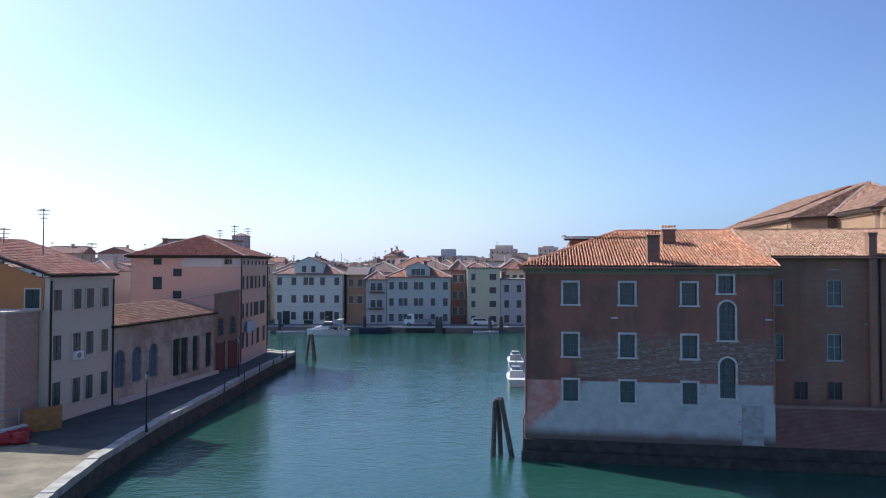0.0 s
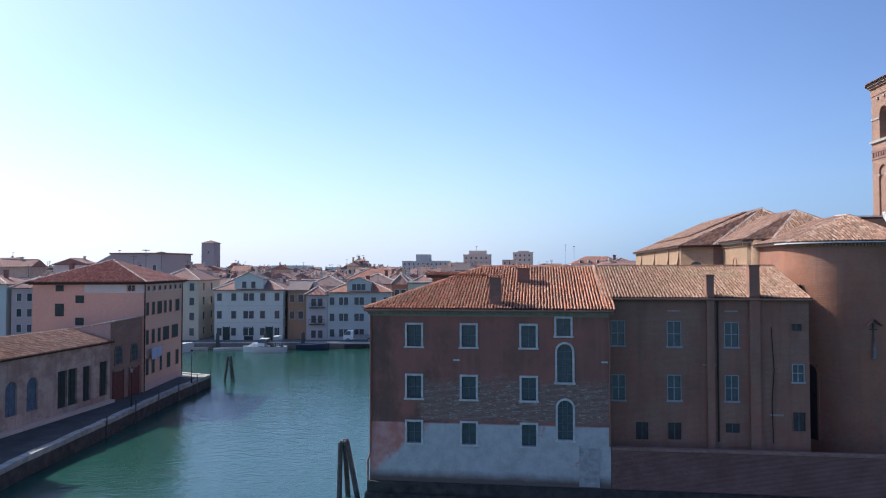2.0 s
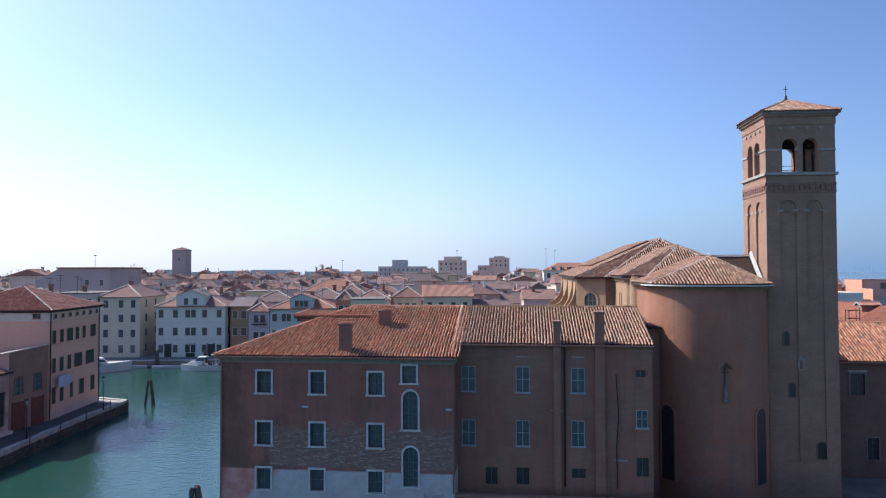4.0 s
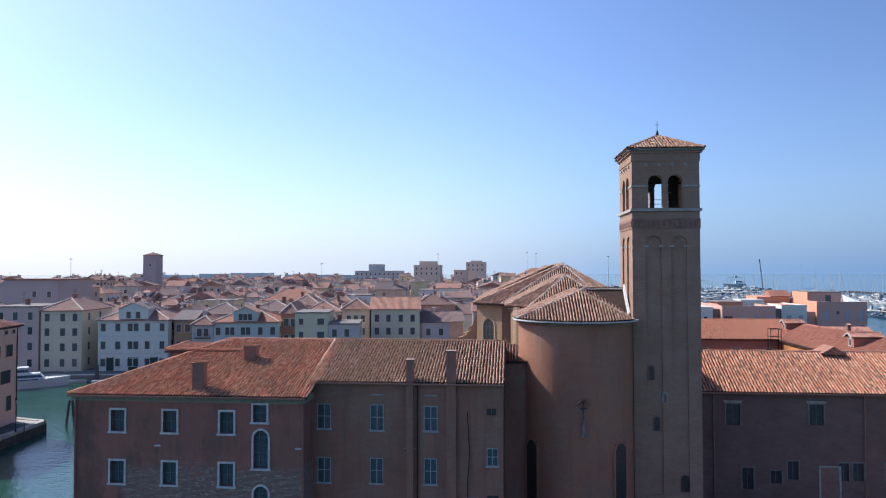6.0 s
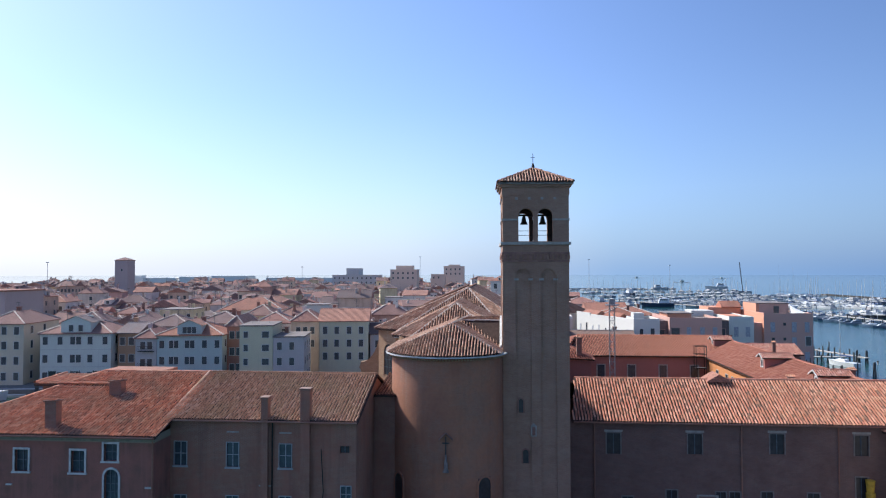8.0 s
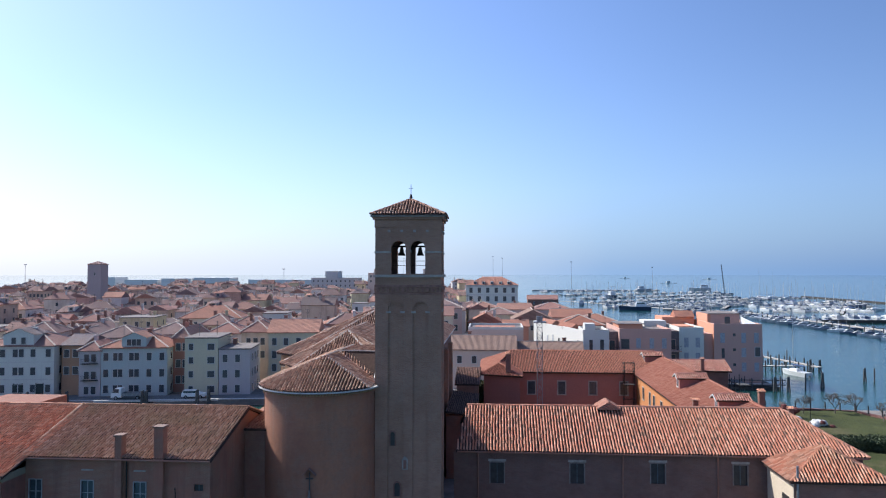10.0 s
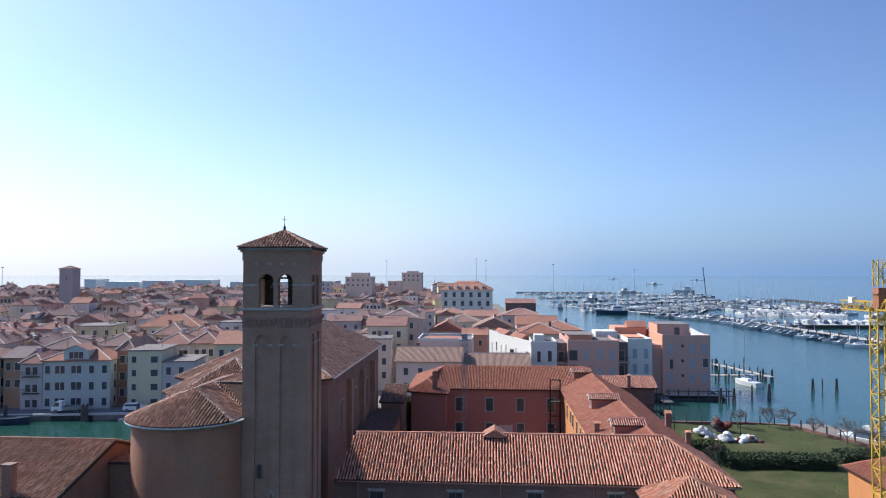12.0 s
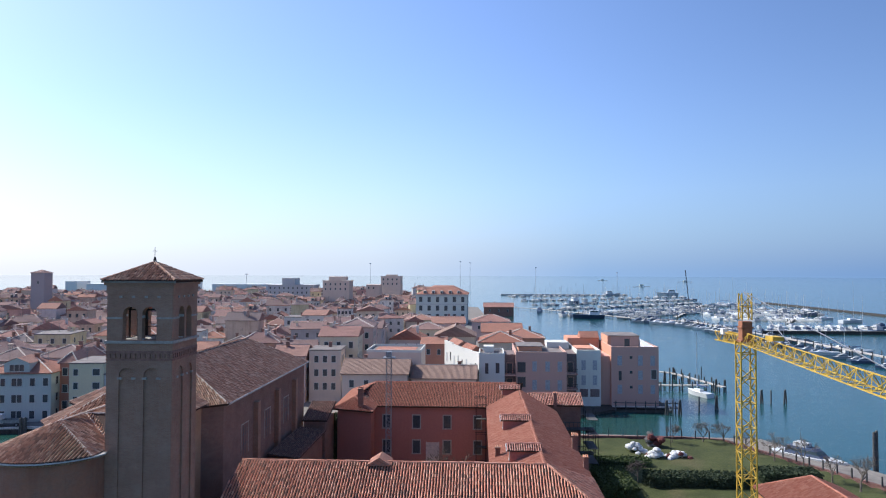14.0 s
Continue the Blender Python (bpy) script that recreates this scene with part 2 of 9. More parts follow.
def church_paint():
    """Faded ochre-red wash on old brick: clouded, streaked, worn down to the courses in blotches."""
    m, nt, b = nodes_of("church_worn_wash", 0.93)
    p = n_pos(nt)
    br = brick_nodes(nt, (0.354, 0.186, 0.130), (0.255, 0.140, 0.099), (0.323, 0.230, 0.174))
    wash = n_mix(nt, n_step(nt, n_noise(nt, p, 0.22, 6, 0.6), 0.36, 0.64), (0.440, 0.200, 0.119), (0.319, 0.141, 0.091))
    wash = n_mix(nt, n_math(nt, "MULTIPLY", n_step(nt, n_noise(nt, p, 4.0, 6, 0.7), 0.4, 0.7), 0.3), wash, (0.199, 0.109, 0.083))
    wear = n_step(nt, n_noise(nt, n_pos(nt, (1, 1, 0.8)), 0.42, 7, 0.7), 0.46, 0.60)
    col = n_mix(nt, n_math(nt, "MULTIPLY", wear, 0.6), wash, br.outputs[0])
    rows = n_step(nt, n_noise(nt, n_pos(nt, (0.7, 0.7, 5.0)), 1.0, 4, 0.65), 0.54, 0.72)
    col = n_mix(nt, n_math(nt, "MULTIPLY", rows, 0.35), col, (0.336, 0.205, 0.155))
    drip = n_step(nt, n_noise(nt, n_pos(nt, (1.4, 1.4, 0.12)), 1.0, 4), 0.52, 0.72)
    col = n_mix(nt, n_math(nt, "MULTIPLY", drip, 0.22), col, (0.154, 0.083, 0.061))
    nt.links.new(col, b.inputs["Base Color"])
    n_bump(nt, b, n_math(nt, "ADD", n_math(nt, "MULTIPLY", br.outputs[1], -0.5), n_noise(nt, p, 7, 6, 0.7)), 0.7, 0.04)
    return m


M_CHURCH = church_paint()
def wing_paint():
    """Thin dark red wash over old bricks, worn off in blotches."""
    m, nt, b = nodes_of("wing_worn_wash", 0.93)
    p = n_pos(nt)
    br = brick_nodes(nt, (0.335, 0.168, 0.117), (0.245, 0.133, 0.097), (0.335, 0.242, 0.185))
    wash = n_mix(nt, n_step(nt, n_noise(nt, p, 0.3, 6, 0.65), 0.35, 0.65), (0.375, 0.160, 0.112), (0.245, 0.127, 0.092))
    wear = n_step(nt, n_noise(nt, n_pos(nt, (1, 1, 0.7)), 0.55, 7, 0.7), 0.40, 0.60)
    col = n_mix(nt, n_math(nt, "MULTIPLY", wear, 0.75), wash, br.outputs[0])
    rows = n_step(nt, n_noise(nt, n_pos(nt, (0.8, 0.8, 6.0)), 1.0, 4, 0.65), 0.52, 0.72)
    col = n_mix(nt, n_math(nt, "MULTIPLY", rows, 0.4), col, (0.30, 0.178, 0.135))
    drip = n_step(nt, n_noise(nt, n_pos(nt, (2.0, 2.0, 0.14)), 1.0, 4), 0.50, 0.75)
    col = n_mix(nt, n_math(nt, "MULTIPLY", drip, 0.35), col, (0.124, 0.077, 0.062))
    nt.links.new(col, b.inputs["Base Color"])
    n_bump(nt, b, n_math(nt, "ADD", n_math(nt, "MULTIPLY", br.outputs[1], -0.5), n_noise(nt, p, 9, 5)), 0.6, 0.03)
    return m


M_WING = wing_paint()
M_REDWALL = plaster("cloister_red_plaster", (0.40, 0.17, 0.135), (0.30, 0.135, 0.11), streak=0.3)
M_PINK = plaster("pink_orange_plaster", (0.68, 0.385, 0.29), (0.61, 0.35, 0.275), streak=0.2)
M_ORANGE = plaster("orange_plaster", (0.50, 0.21, 0.08), (0.40, 0.19, 0.10))
M_BEIGE = plaster("beige_plaster", (0.60, 0.49, 0.41), (0.49, 0.385, 0.32))
M_STONEWHITE = simple("istrian_stone", (0.52, 0.51, 0.49), 0.8, vary=0.25)
M_STONEDARK = simple("wet_dark_stone", (0.05, 0.045, 0.04), 0.8, noise_scale=1.5, vary=0.6)
M_BRICK = brickwork("tower_brick", (0.40, 0.222, 0.15), (0.30, 0.168, 0.117), (0.37, 0.29, 0.225), 0.5)
M_NAVE = brickwork("nave_brick", (0.27, 0.16, 0.125), (0.20, 0.125, 0.10), (0.27, 0.22, 0.19))
M_CHOIR = brickwork("choir_ochre_brick", (0.43, 0.265, 0.155), (0.33, 0.20, 0.12), (0.42, 0.315, 0.215), 0.35)
M_STONEDULL = simple("weathered_stone", (0.36, 0.33, 0.29), 0.85, vary=0.3)
M_TILE_RED = tile_paint("clay_tile_red", [(0.0, (0.32, 0.125, 0.095)), (0.35, (0.43, 0.185, 0.14)), (0.7, (0.50, 0.24, 0.185)), (0.9, (0.56, 0.34, 0.27)), (1.0, (0.27, 0.125, 0.10))], (0.30, 0.18, 0.14), 0.4)
M_TILE_BROWN = tile_paint("clay_tile_brown", [(0.0, (0.17, 0.085, 0.065)), (0.3, (0.25, 0.12, 0.088)), (0.6, (0.31, 0.165, 0.122)), (0.85, (0.40, 0.25, 0.19)), (1.0, (0.15, 0.08, 0.065))], (0.17, 0.12, 0.095), 0.7)
# bedding toned near black for dirty channels and the shade between tile columns
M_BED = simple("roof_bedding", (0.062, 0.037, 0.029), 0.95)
M_BRICKDARK = brickwork("dark_brick", (0.299, 0.147, 0.111), (0.232, 0.119, 0.090), (0.271, 0.203, 0.169))
M_BRICKWALL = brickwork("garden_brick", (0.237, 0.099, 0.081), (0.141, 0.070, 0.061), (0.282, 0.203, 0.175))
M_GLASS = simple("dark_window_glass", (0.050, 0.074, 0.086), 0.16, spec=0.6, vary=0.3, bump=0)
M_GLASS_FAR = simple("far_window_glass", (0.055, 0.065, 0.075), 0.25, spec=0.6, vary=0.3, bump=0)
M_SHUTTER = simple("dark_green_shutter", (0.035, 0.05, 0.045), 0.7)
# one quay paving, toned dark for the shaded street and pale where sunlit
M_SHADED_PAVE = simple("shaded_quay_paving", (0.075, 0.073, 0.07), 0.92, noise_scale=0.6)
M_SUNLIT_PAVE = simple("sunlit_quay_paving", (0.21, 0.18, 0.125), 0.9, noise_scale=0.5, vary=0.5)
M_KERB = simple("weathered_kerb_stone", (0.36, 0.34, 0.31), 0.85, noise_scale=1.2, vary=0.4)
M_SLATE = simple("bluish_sash", (0.10, 0.13, 0.15), 0.7)
M_ASPHALT = simple("road_asphalt", (0.16, 0.16, 0.16), 0.92)
M_GROUND = simple("town_ground", (0.20, 0.18, 0.16), 0.95, noise_scale=0.5)
M_WOOD = simple("mooring_wood", (0.092, 0.090, 0.087), 0.85, vary=0.5)
M_IRON = simple("dark_iron", (0.03, 0.03, 0.03), 0.5, 0.6)
M_ZINC = simple("grey_zinc", (0.28, 0.29, 0.30), 0.5, 0.5)
M_WHITE = simple("white_paint", (0.78, 0.78, 0.76), 0.45, vary=0.1)
M_YELLOW = simple("crane_yellow", (0.54, 0.34, 0.04), 0.55, vary=0.35)
M_FLATROOF = simple("grey_roof_felt", (0.20, 0.175, 0.165), 0.95, noise_scale=0.6)
RANGE_TILE = [(0.0, (0.454, 0.171, 0.106)), (0.3, (0.555, 0.241, 0.157)), (0.55, (0.658, 0.364, 0.255)), (0.74, (0.510, 0.203, 0.132)), (0.88, (0.340, 0.161, 0.112)), (1.0, (0.193, 0.112, 0.087))]
M_TILE_RANGE = tile_paint("clay_tile_pale", RANGE_TILE, (0.28, 0.19, 0.13), 0.25)
M_TILE_RANGE_ONE = tile_paint("clay_tile_pale_single", RANGE_TILE, (0.28, 0.19, 0.13), 0.25, single=True)
def grass_paint():
    """Uneven spring lawn: fresh and yellowed blades, trodden bare patches."""
    m, nt, b = nodes_of("rough_grass", 0.95, 0.0, 0.2)
    p = n_pos(nt)
    c1 = n_mix(nt, n_step(nt, n_noise(nt, p, 0.22, 6, 0.7), 0.38, 0.62), (0.046, 0.056, 0.022), (0.082, 0.090, 0.034))
    c1 = n_mix(nt, n_math(nt, "MULTIPLY", n_step(nt, n_noise(nt, p, 0.12, 5, 0.6), 0.56, 0.66), 0.7), c1, (0.120, 0.102, 0.054))
    c1 = n_mix(nt, n_step(nt, n_noise(nt, p, 3.0, 6, 0.75), 0.40, 0.80), c1, (0.036, 0.048, 0.014))
    nt.links.new(c1, b.inputs["Base Color"])
    n_bump(nt, b, n_noise(nt, p, 5, 6, 0.75), 0.9, 0.12)
    return m


M_GRASS = grass_paint()
M_TUFT = simple("yellow_green_tuft", (0.135, 0.150, 0.048), 0.9, vary=0.4, bump=0)
M_DUSTGLASS = simple("dusty_brown_glass", (0.040, 0.038, 0.040), 0.3, spec=0.4, vary=0.4, bump=0)
M_FIGURE = simple("weathered_figure", (0.24, 0.20, 0.185), 0.85)


# ---- mesh building ----
class Mesh:
    """Collects faces; ob() turns them into one object."""
    def __init__(self, m=None):
        self.v, self.f, self.uv, self.m = [], [], {}, m

    def face(self, pts, uv=None):
        i = len(self.v)
        for p in pts:
            p = Vector(p)
            self.v.append(tuple(self.m @ p if self.m else p))
        self.f.append(tuple(range(i, i + len(pts))))
        if uv:
            self.uv[len(self.f) - 1] = uv

    def solid(self, ring0, ring1):
        """A closed body between two rings of the same number of points (counter-clockwise from ring1's side)."""
        n, i = len(ring0), len(self.v)
        for p in (*ring0, *ring1):
            p = Vector(p)
            self.v.append(tuple(self.m @ p if self.m else p))
        self.f.append(tuple(i + n - 1 - k for k in range(n)))
        self.f.append(tuple(i + n + k for k in range(n)))
        for k in range(n):
            self.f.append((i + k, i + (k + 1) % n, i + n + (k + 1) % n, i + n + k))

    def box(self, x0, x1, y0, y1, z0, z1):
        a = [(x0, y0), (x1, y0), (x1, y1), (x0, y1)]
        self.solid([(x, y, z0) for x, y in a], [(x, y, z1) for x, y in a])

    def prism(self, poly, z0, z1):
        self.solid([(x, y, z0) for x, y in poly], [(x, y, z1) for x, y in poly])

    def tube(self, p, q, r0, r1=None, n=8):
        p, q = Vector(p), Vector(q)
        r1 = r0 if r1 is None else r1
        d = (q - p).normalized()
        a = d.orthogonal().normalized()
        b = d.cross(a)
        ring = [a * math.cos(2 * math.pi * k / n) + b * math.sin(2 * math.pi * k / n) for k in range(n)]
        self.solid([p + c * r0 for c in ring], [q + c * r1 for c in ring])

    def data(self, name, *mats):
        me = bpy.data.meshes.new(name)
        me.from_pydata(self.v, [], self.f)
        if self.uv:
            lay = me.uv_layers.new(name="UVMap")
            for k, uv in self.uv.items():
                for li, c in zip(me.polygons[k].loop_indices, uv):
                    lay.data[li].uv = c
        for m in mats:
            me.materials.append(m)
        me.update()
        return me


def part(name, mesh, material, parent=None, label=""):
    """Links a Mesh (or ready mesh data) as one object under a thing or a part."""
    data = mesh.data(name, material) if isinstance(mesh, Mesh) else mesh
    ob = new(name, data)
    if parent is not None:
        ob.parent = parent
        ob.matrix_parent_inverse = WORLD_INV.get(parent.name, Matrix())
    return tagged(ob, label)


WORLD_INV = {}


def thing(name, label, category, at=(0, 0, 0), group="", kind=""):
    e = new(name)
    e.empty_display_size = 0.5
    e.location = at
    WORLD_INV[e.name] = Matrix.Translation(at).inverted()
    return tagged(e, label, category, group, kind)


def setting(name, mesh, material, label, category=""):
    ob = new(name, mesh.data(name, material))
    return tagged(ob, label, category or name.split("_")[0], kind="structure")


def holed_wall(mesh, length, z0, z1, holes, depth, origin, along, outward):
    """A wall front from origin along 'along', pierced by holes (a0, a1, z0, z1, arched), with reveals 'depth' deep."""
    o, u, n = Vector(origin), Vector(along).normalized(), Vector(outward).normalized()

    def at(a, z, d=0.0):
        return o + u * a + Vector((0, 0, z)) - n * d
    flip = u.cross(Vector((0, 0, 1))).dot(n) < 0

    def quad(p, q, r, s):
        mesh.face((s, r, q, p) if flip else (p, q, r, s))
    xs = sorted({0.0, length, *[h[0] for h in holes], *[h[1] for h in holes]})
    zs = sorted({z0, z1, *[h[2] for h in holes], *[h[3] for h in holes]})
    for a, b in zip(xs, xs[1:]):
        run = None
        for c, d in zip(zs, zs[1:]):
            inside = any(h[0] < (a + b) / 2 < h[1] and h[2] < (c + d) / 2 < h[3] for h in holes)
            if not inside:
                run = [c, d] if run is None else [run[0], d]
            if (inside or d == zs[-1]) and run:
                quad(at(a, run[0]), at(b, run[0]), at(b, run[1]), at(a, run[1]))
                run = None
    for h in holes:
        a, b, c, d, arched = h
        top = d - (b - a) / 2 if arched else d
        for p, q in (((a, c), (a, top)), ((b, top), (b, c)), ((b, c), (a, c))):
            quad(at(p[0], p[1]), at(q[0], q[1]), at(q[0], q[1], depth), at(p[0], p[1], depth))
        if not arched:
            quad(at(a, d), at(b, d), at(b, d, depth), at(a, d, depth))
        else:
            r, m = (b - a) / 2, (a + b) / 2
            arc = [(m - r * math.cos(math.pi * k / 10), top + r * math.sin(math.pi * k / 10)) for k in range(11)]
            for (p, pz), (q, qz) in zip(arc, arc[1:]):
                quad(at(p, pz), at(q, qz), at(q, d), at(p, d))
                quad(at(p, pz), at(q, qz), at(q, qz, depth), at(p, pz, depth))


def window_parts(parent, o, u, n, a0, a1, z0, z1, arched, depth, frame_mat, glass_mat, border=0.13, bars=(1, 2), sill=True, name="window", bar_mat=None):
    """A window: stone surround proud of the wall, glass set back, glazing bars, a sill."""
    o, u, n = Vector(o), Vector(u).normalized(), Vector(n).normalized()
    m4 = Matrix.Translation(o + u * a0 + Vector((0, 0, z0))) @ Matrix((
        (u.x, -n.x, 0, 0), (u.y, -n.y, 0, 0), (0, 0, 1, 0), (0, 0, 0, 1)))
    w, h = a1 - a0, z1 - z0
    key = (round(w, 2), round(h, 2), arched, round(depth, 2), frame_mat.name if frame_mat else "", glass_mat.name, border, bars, sill, bar_mat is None)
    if key not in WINDOW_KIT:
        f, g, s, br = Mesh(), Mesh(), Mesh(), Mesh()
        top = h - w / 2 if arched else h
        if frame_mat:
            f.box(-border, 0.0, -0.05, 0.06, 0, top)
            f.box(w, w + border, -0.05, 0.06, 0, top)
            if arched:
                r = w / 2
                arc = [(r - c * math.cos(math.pi * k / 12), top + c * math.sin(math.pi * k / 12)) for c in (r, r + border) for k in range(13)]
                for k in range(12):
                    i, j = arc[k], arc[k + 1]
                    I, J = arc[13 + k], arc[14 + k]
                    f.solid([(i[0], 0.06, i[1]), (j[0], 0.06, j[1]), (J[0], 0.06, J[1]), (I[0], 0.06, I[1])][::-1],
                            [(i[0], -0.05, i[1]), (j[0], -0.05, j[1]), (J[0], -0.05, J[1]), (I[0], -0.05, I[1])][::-1])
            else:
                f.box(-border, w + border, -0.05, 0.06, h, h + border)
        g.box(0, w, depth - 0.05, depth - 0.02, 0, h)
        for k in range(1, bars[0] + 1):
            x = w * k / (bars[0] + 1)
            br.box(x - 0.025, x + 0.025, depth - 0.09, depth - 0.051, 0, h)
        for k in range(1, bars[1] + 1):
            z = h * k / (bars[1] + 1)
            br.box(0, w, depth - 0.085, depth - 0.051, z - 0.02, z + 0.02)
        if sill:
            s.box(-border - 0.06, w + border + 0.06, -0.10, 0.06, -0.12, -0.001)
        WINDOW_KIT[key] = (f.data("window_frame", frame_mat) if f.v else None, g.data("pane", glass_mat),
                           br.data("sash", bar_mat or M_SLATE) if br.v else None, s.data("window_sill", frame_mat or M_STONEWHITE) if s.v else None)
    fr, gl, brs, sl = WINDOW_KIT[key]
    inv = WORLD_INV.get(parent.name, Matrix())
    first = new(name, fr or gl)
    first.parent, first.matrix_parent_inverse, first.matrix_basis = parent, inv, m4
    for nm, d in (("pane", gl if fr else None), ("sash", brs), ("window_sill", sl)):
        if d:
            c = new(nm, d)
            c.parent = first
    return first


WINDOW_KIT = {}


def inside(poly, pts):
    """Which of pts (n x 2) lie in the convex polygon, counter-clockwise."""
    ok = np.ones(len(pts), bool)
    for (ax, ay), (bx, by) in zip(poly, poly[1:] + poly[:1]):
        ok &= (bx - ax) * (pts[:, 1] - ay) - (by - ay) * (pts[:, 0] - ax) >= -1e-6
    return ok


def tiles(mesh, corners, rng, tw=0.23, tl=0.42, lift=0.02, skip=0):
    """Half-round clay tiles over a planar convex slope; corners counter-clockwise from above, the first two along the eave."""
    c = [Vector(p) for p in corners]
    u = (c[1] - c[0]).normalized()
    n = u.cross(c[-1] - c[0]).normalized()
    s = n.cross(u)
    flat = [((p - c[0]).dot(u), (p - c[0]).dot(s)) for p in c]
    us, ss = [p[0] for p in flat], [p[1] for p in flat]
    gu = np.arange(min(us) + tw / 2, max(us), tw)
    gs = np.arange(min(ss), max(ss), tl)[skip:]
    g = np.array([(a, b) for b in gs for a in gu])
    g = g[inside(flat, g + np.array([0, tl * 0.5]))]
    k = len(g)
    if not k:
        return
    prof = np.array([(-0.5, 0.0), (-0.36, 0.40), (0.0, 0.60), (0.36, 0.40), (0.5, 0.0)])
    ju, jr, jl = rng.normal(0, 0.012, k), rng.normal(0, 0.03, k), rng.uniform(0, 0.018, k)
    P = np.zeros((k, 10, 3))
    for e, (ds, wid, hz) in enumerate(((-0.05, 1.0, 0.030), (tl + 0.02, 0.90, 0.0))):
        for q, (pu, ph) in enumerate(prof):
            P[:, e * 5 + q, 0] = g[:, 0] + ju + pu * tw * 0.66 * wid + jr * (ds - tl / 2)
            P[:, e * 5 + q, 1] = g[:, 1] + ds
            P[:, e * 5 + q, 2] = lift + hz + jl + ph * tw * 0.8 * wid
    W = np.array(c[0])[None, None] + P[..., :1] * np.array(u) + P[..., 1:2] * np.array(s) + P[..., 2:] * np.array(n)
    base = len(mesh.v)
    mesh.v.extend(map(tuple, W.reshape(-1, 3).tolist()))
    for t in range(k):
        b = base + t * 10
        mesh.f.extend([(b + q, b + q + 1, b + q + 6, b + q + 5) for q in range(4)])


def cone(rim, centre, radius, apex, bed, mesh, rng, thick=0.14, tw=0.21, tl=0.40, lift=0.02):
    """A half-cone roof over a round eave: bedding, and tiles in straight columns that the two outer hips cut off."""
    n, ap, i = len(rim), Vector(apex), len(bed.v)
    down = Vector((0, 0, thick))
    bed.v += [tuple(p) for p in rim] + [tuple(Vector(p) - down) for p in rim] + [tuple(ap), tuple(ap - down)]
    for k in range(n - 1):
        bed.f += [(i + k, i + k + 1, i + 2 * n), (i + n + k + 1, i + n + k, i + 2 * n + 1), (i + n + k, i + n + k + 1, i + k + 1, i + k)]
    z0 = rim[0][2]
    off = Vector((ap.x - centre[0], ap.y - centre[1]))

    def on(x, y):
        d = Vector((x - ap.x, y - ap.y))
        a, b, c = d.dot(d), 2 * off.dot(d), off.dot(off) - radius ** 2
        return Vector((x, y, z0 + (ap.z - z0) * (1 - 2 * a / (-b + math.sqrt(b * b - 4 * a * c))))) if a > 1e-6 else ap.copy()

    prof = ((-0.5, 0.0), (-0.36, 0.40), (0.0, 0.60), (0.36, 0.40), (0.5, 0.0))
    x = rim[0][0] + tw
    while x < rim[-1][0]:
        y = centre[1] - math.sqrt(max(0.0, radius ** 2 - (x - centre[0]) ** 2))
        side = rim[0] if x < ap.x else rim[-1]
        end = ap.y + (side[1] - ap.y) * (x - ap.x) / (side[0] - ap.x)
        while y < end - 0.12:
            p, q = on(x, y), on(x, min(y + tl, end + 0.05))
            e = on(x + 0.05, y) - p
            s_ = (q - p).normalized()
            u = (e - s_ * e.dot(s_)).normalized()
            nn = u.cross(s_)
            j0, jl = rng.normal(0, 0.008), rng.uniform(0, 0.015)
            b_ = len(mesh.v)
            for at_, wid, hz in ((p - s_ * 0.05, 1.0, 0.03), (q + s_ * 0.02, 0.88, 0.0)):
                for pu, ph in prof:
                    mesh.v.append(tuple(at_ + u * (j0 + pu * tw * 0.68 * wid) + nn * (lift + hz + jl + ph * tw * 0.9 * wid)))
            mesh.f.extend([(b_ + k, b_ + k + 1, b_ + k + 6, b_ + k + 5) for k in range(4)])
            y += tl * 0.93
        x += tw


def ridge_caps(mesh, p, q, rng, r=0.15, step=0.42):
    """Round ridge tiles from p to q."""
    p, q = Vector(p), Vector(q)
    n = max(1, int((q - p).length / step))
    d = (q - p) / n
    side = d.cross(Vector((0, 0, 1))).normalized()
    up = side.cross(d).normalized()
    for k in range(n):
        a, b = p + d * k, p + d * (k + 1.12)
        h = rng.uniform(0, 0.03)
        pts = []
        for e, sc in ((a, 1.0), (b, 0.85)):
            pts.append([e + side * (math.cos(t) * r * sc) + up * (math.sin(t) * r * sc + h) for t in (0, 0.8, 1.57, 2.34, math.pi)])
        for j in range(4):
            mesh.face((pts[0][j], pts[0][j + 1], pts[1][j + 1], pts[1][j]))


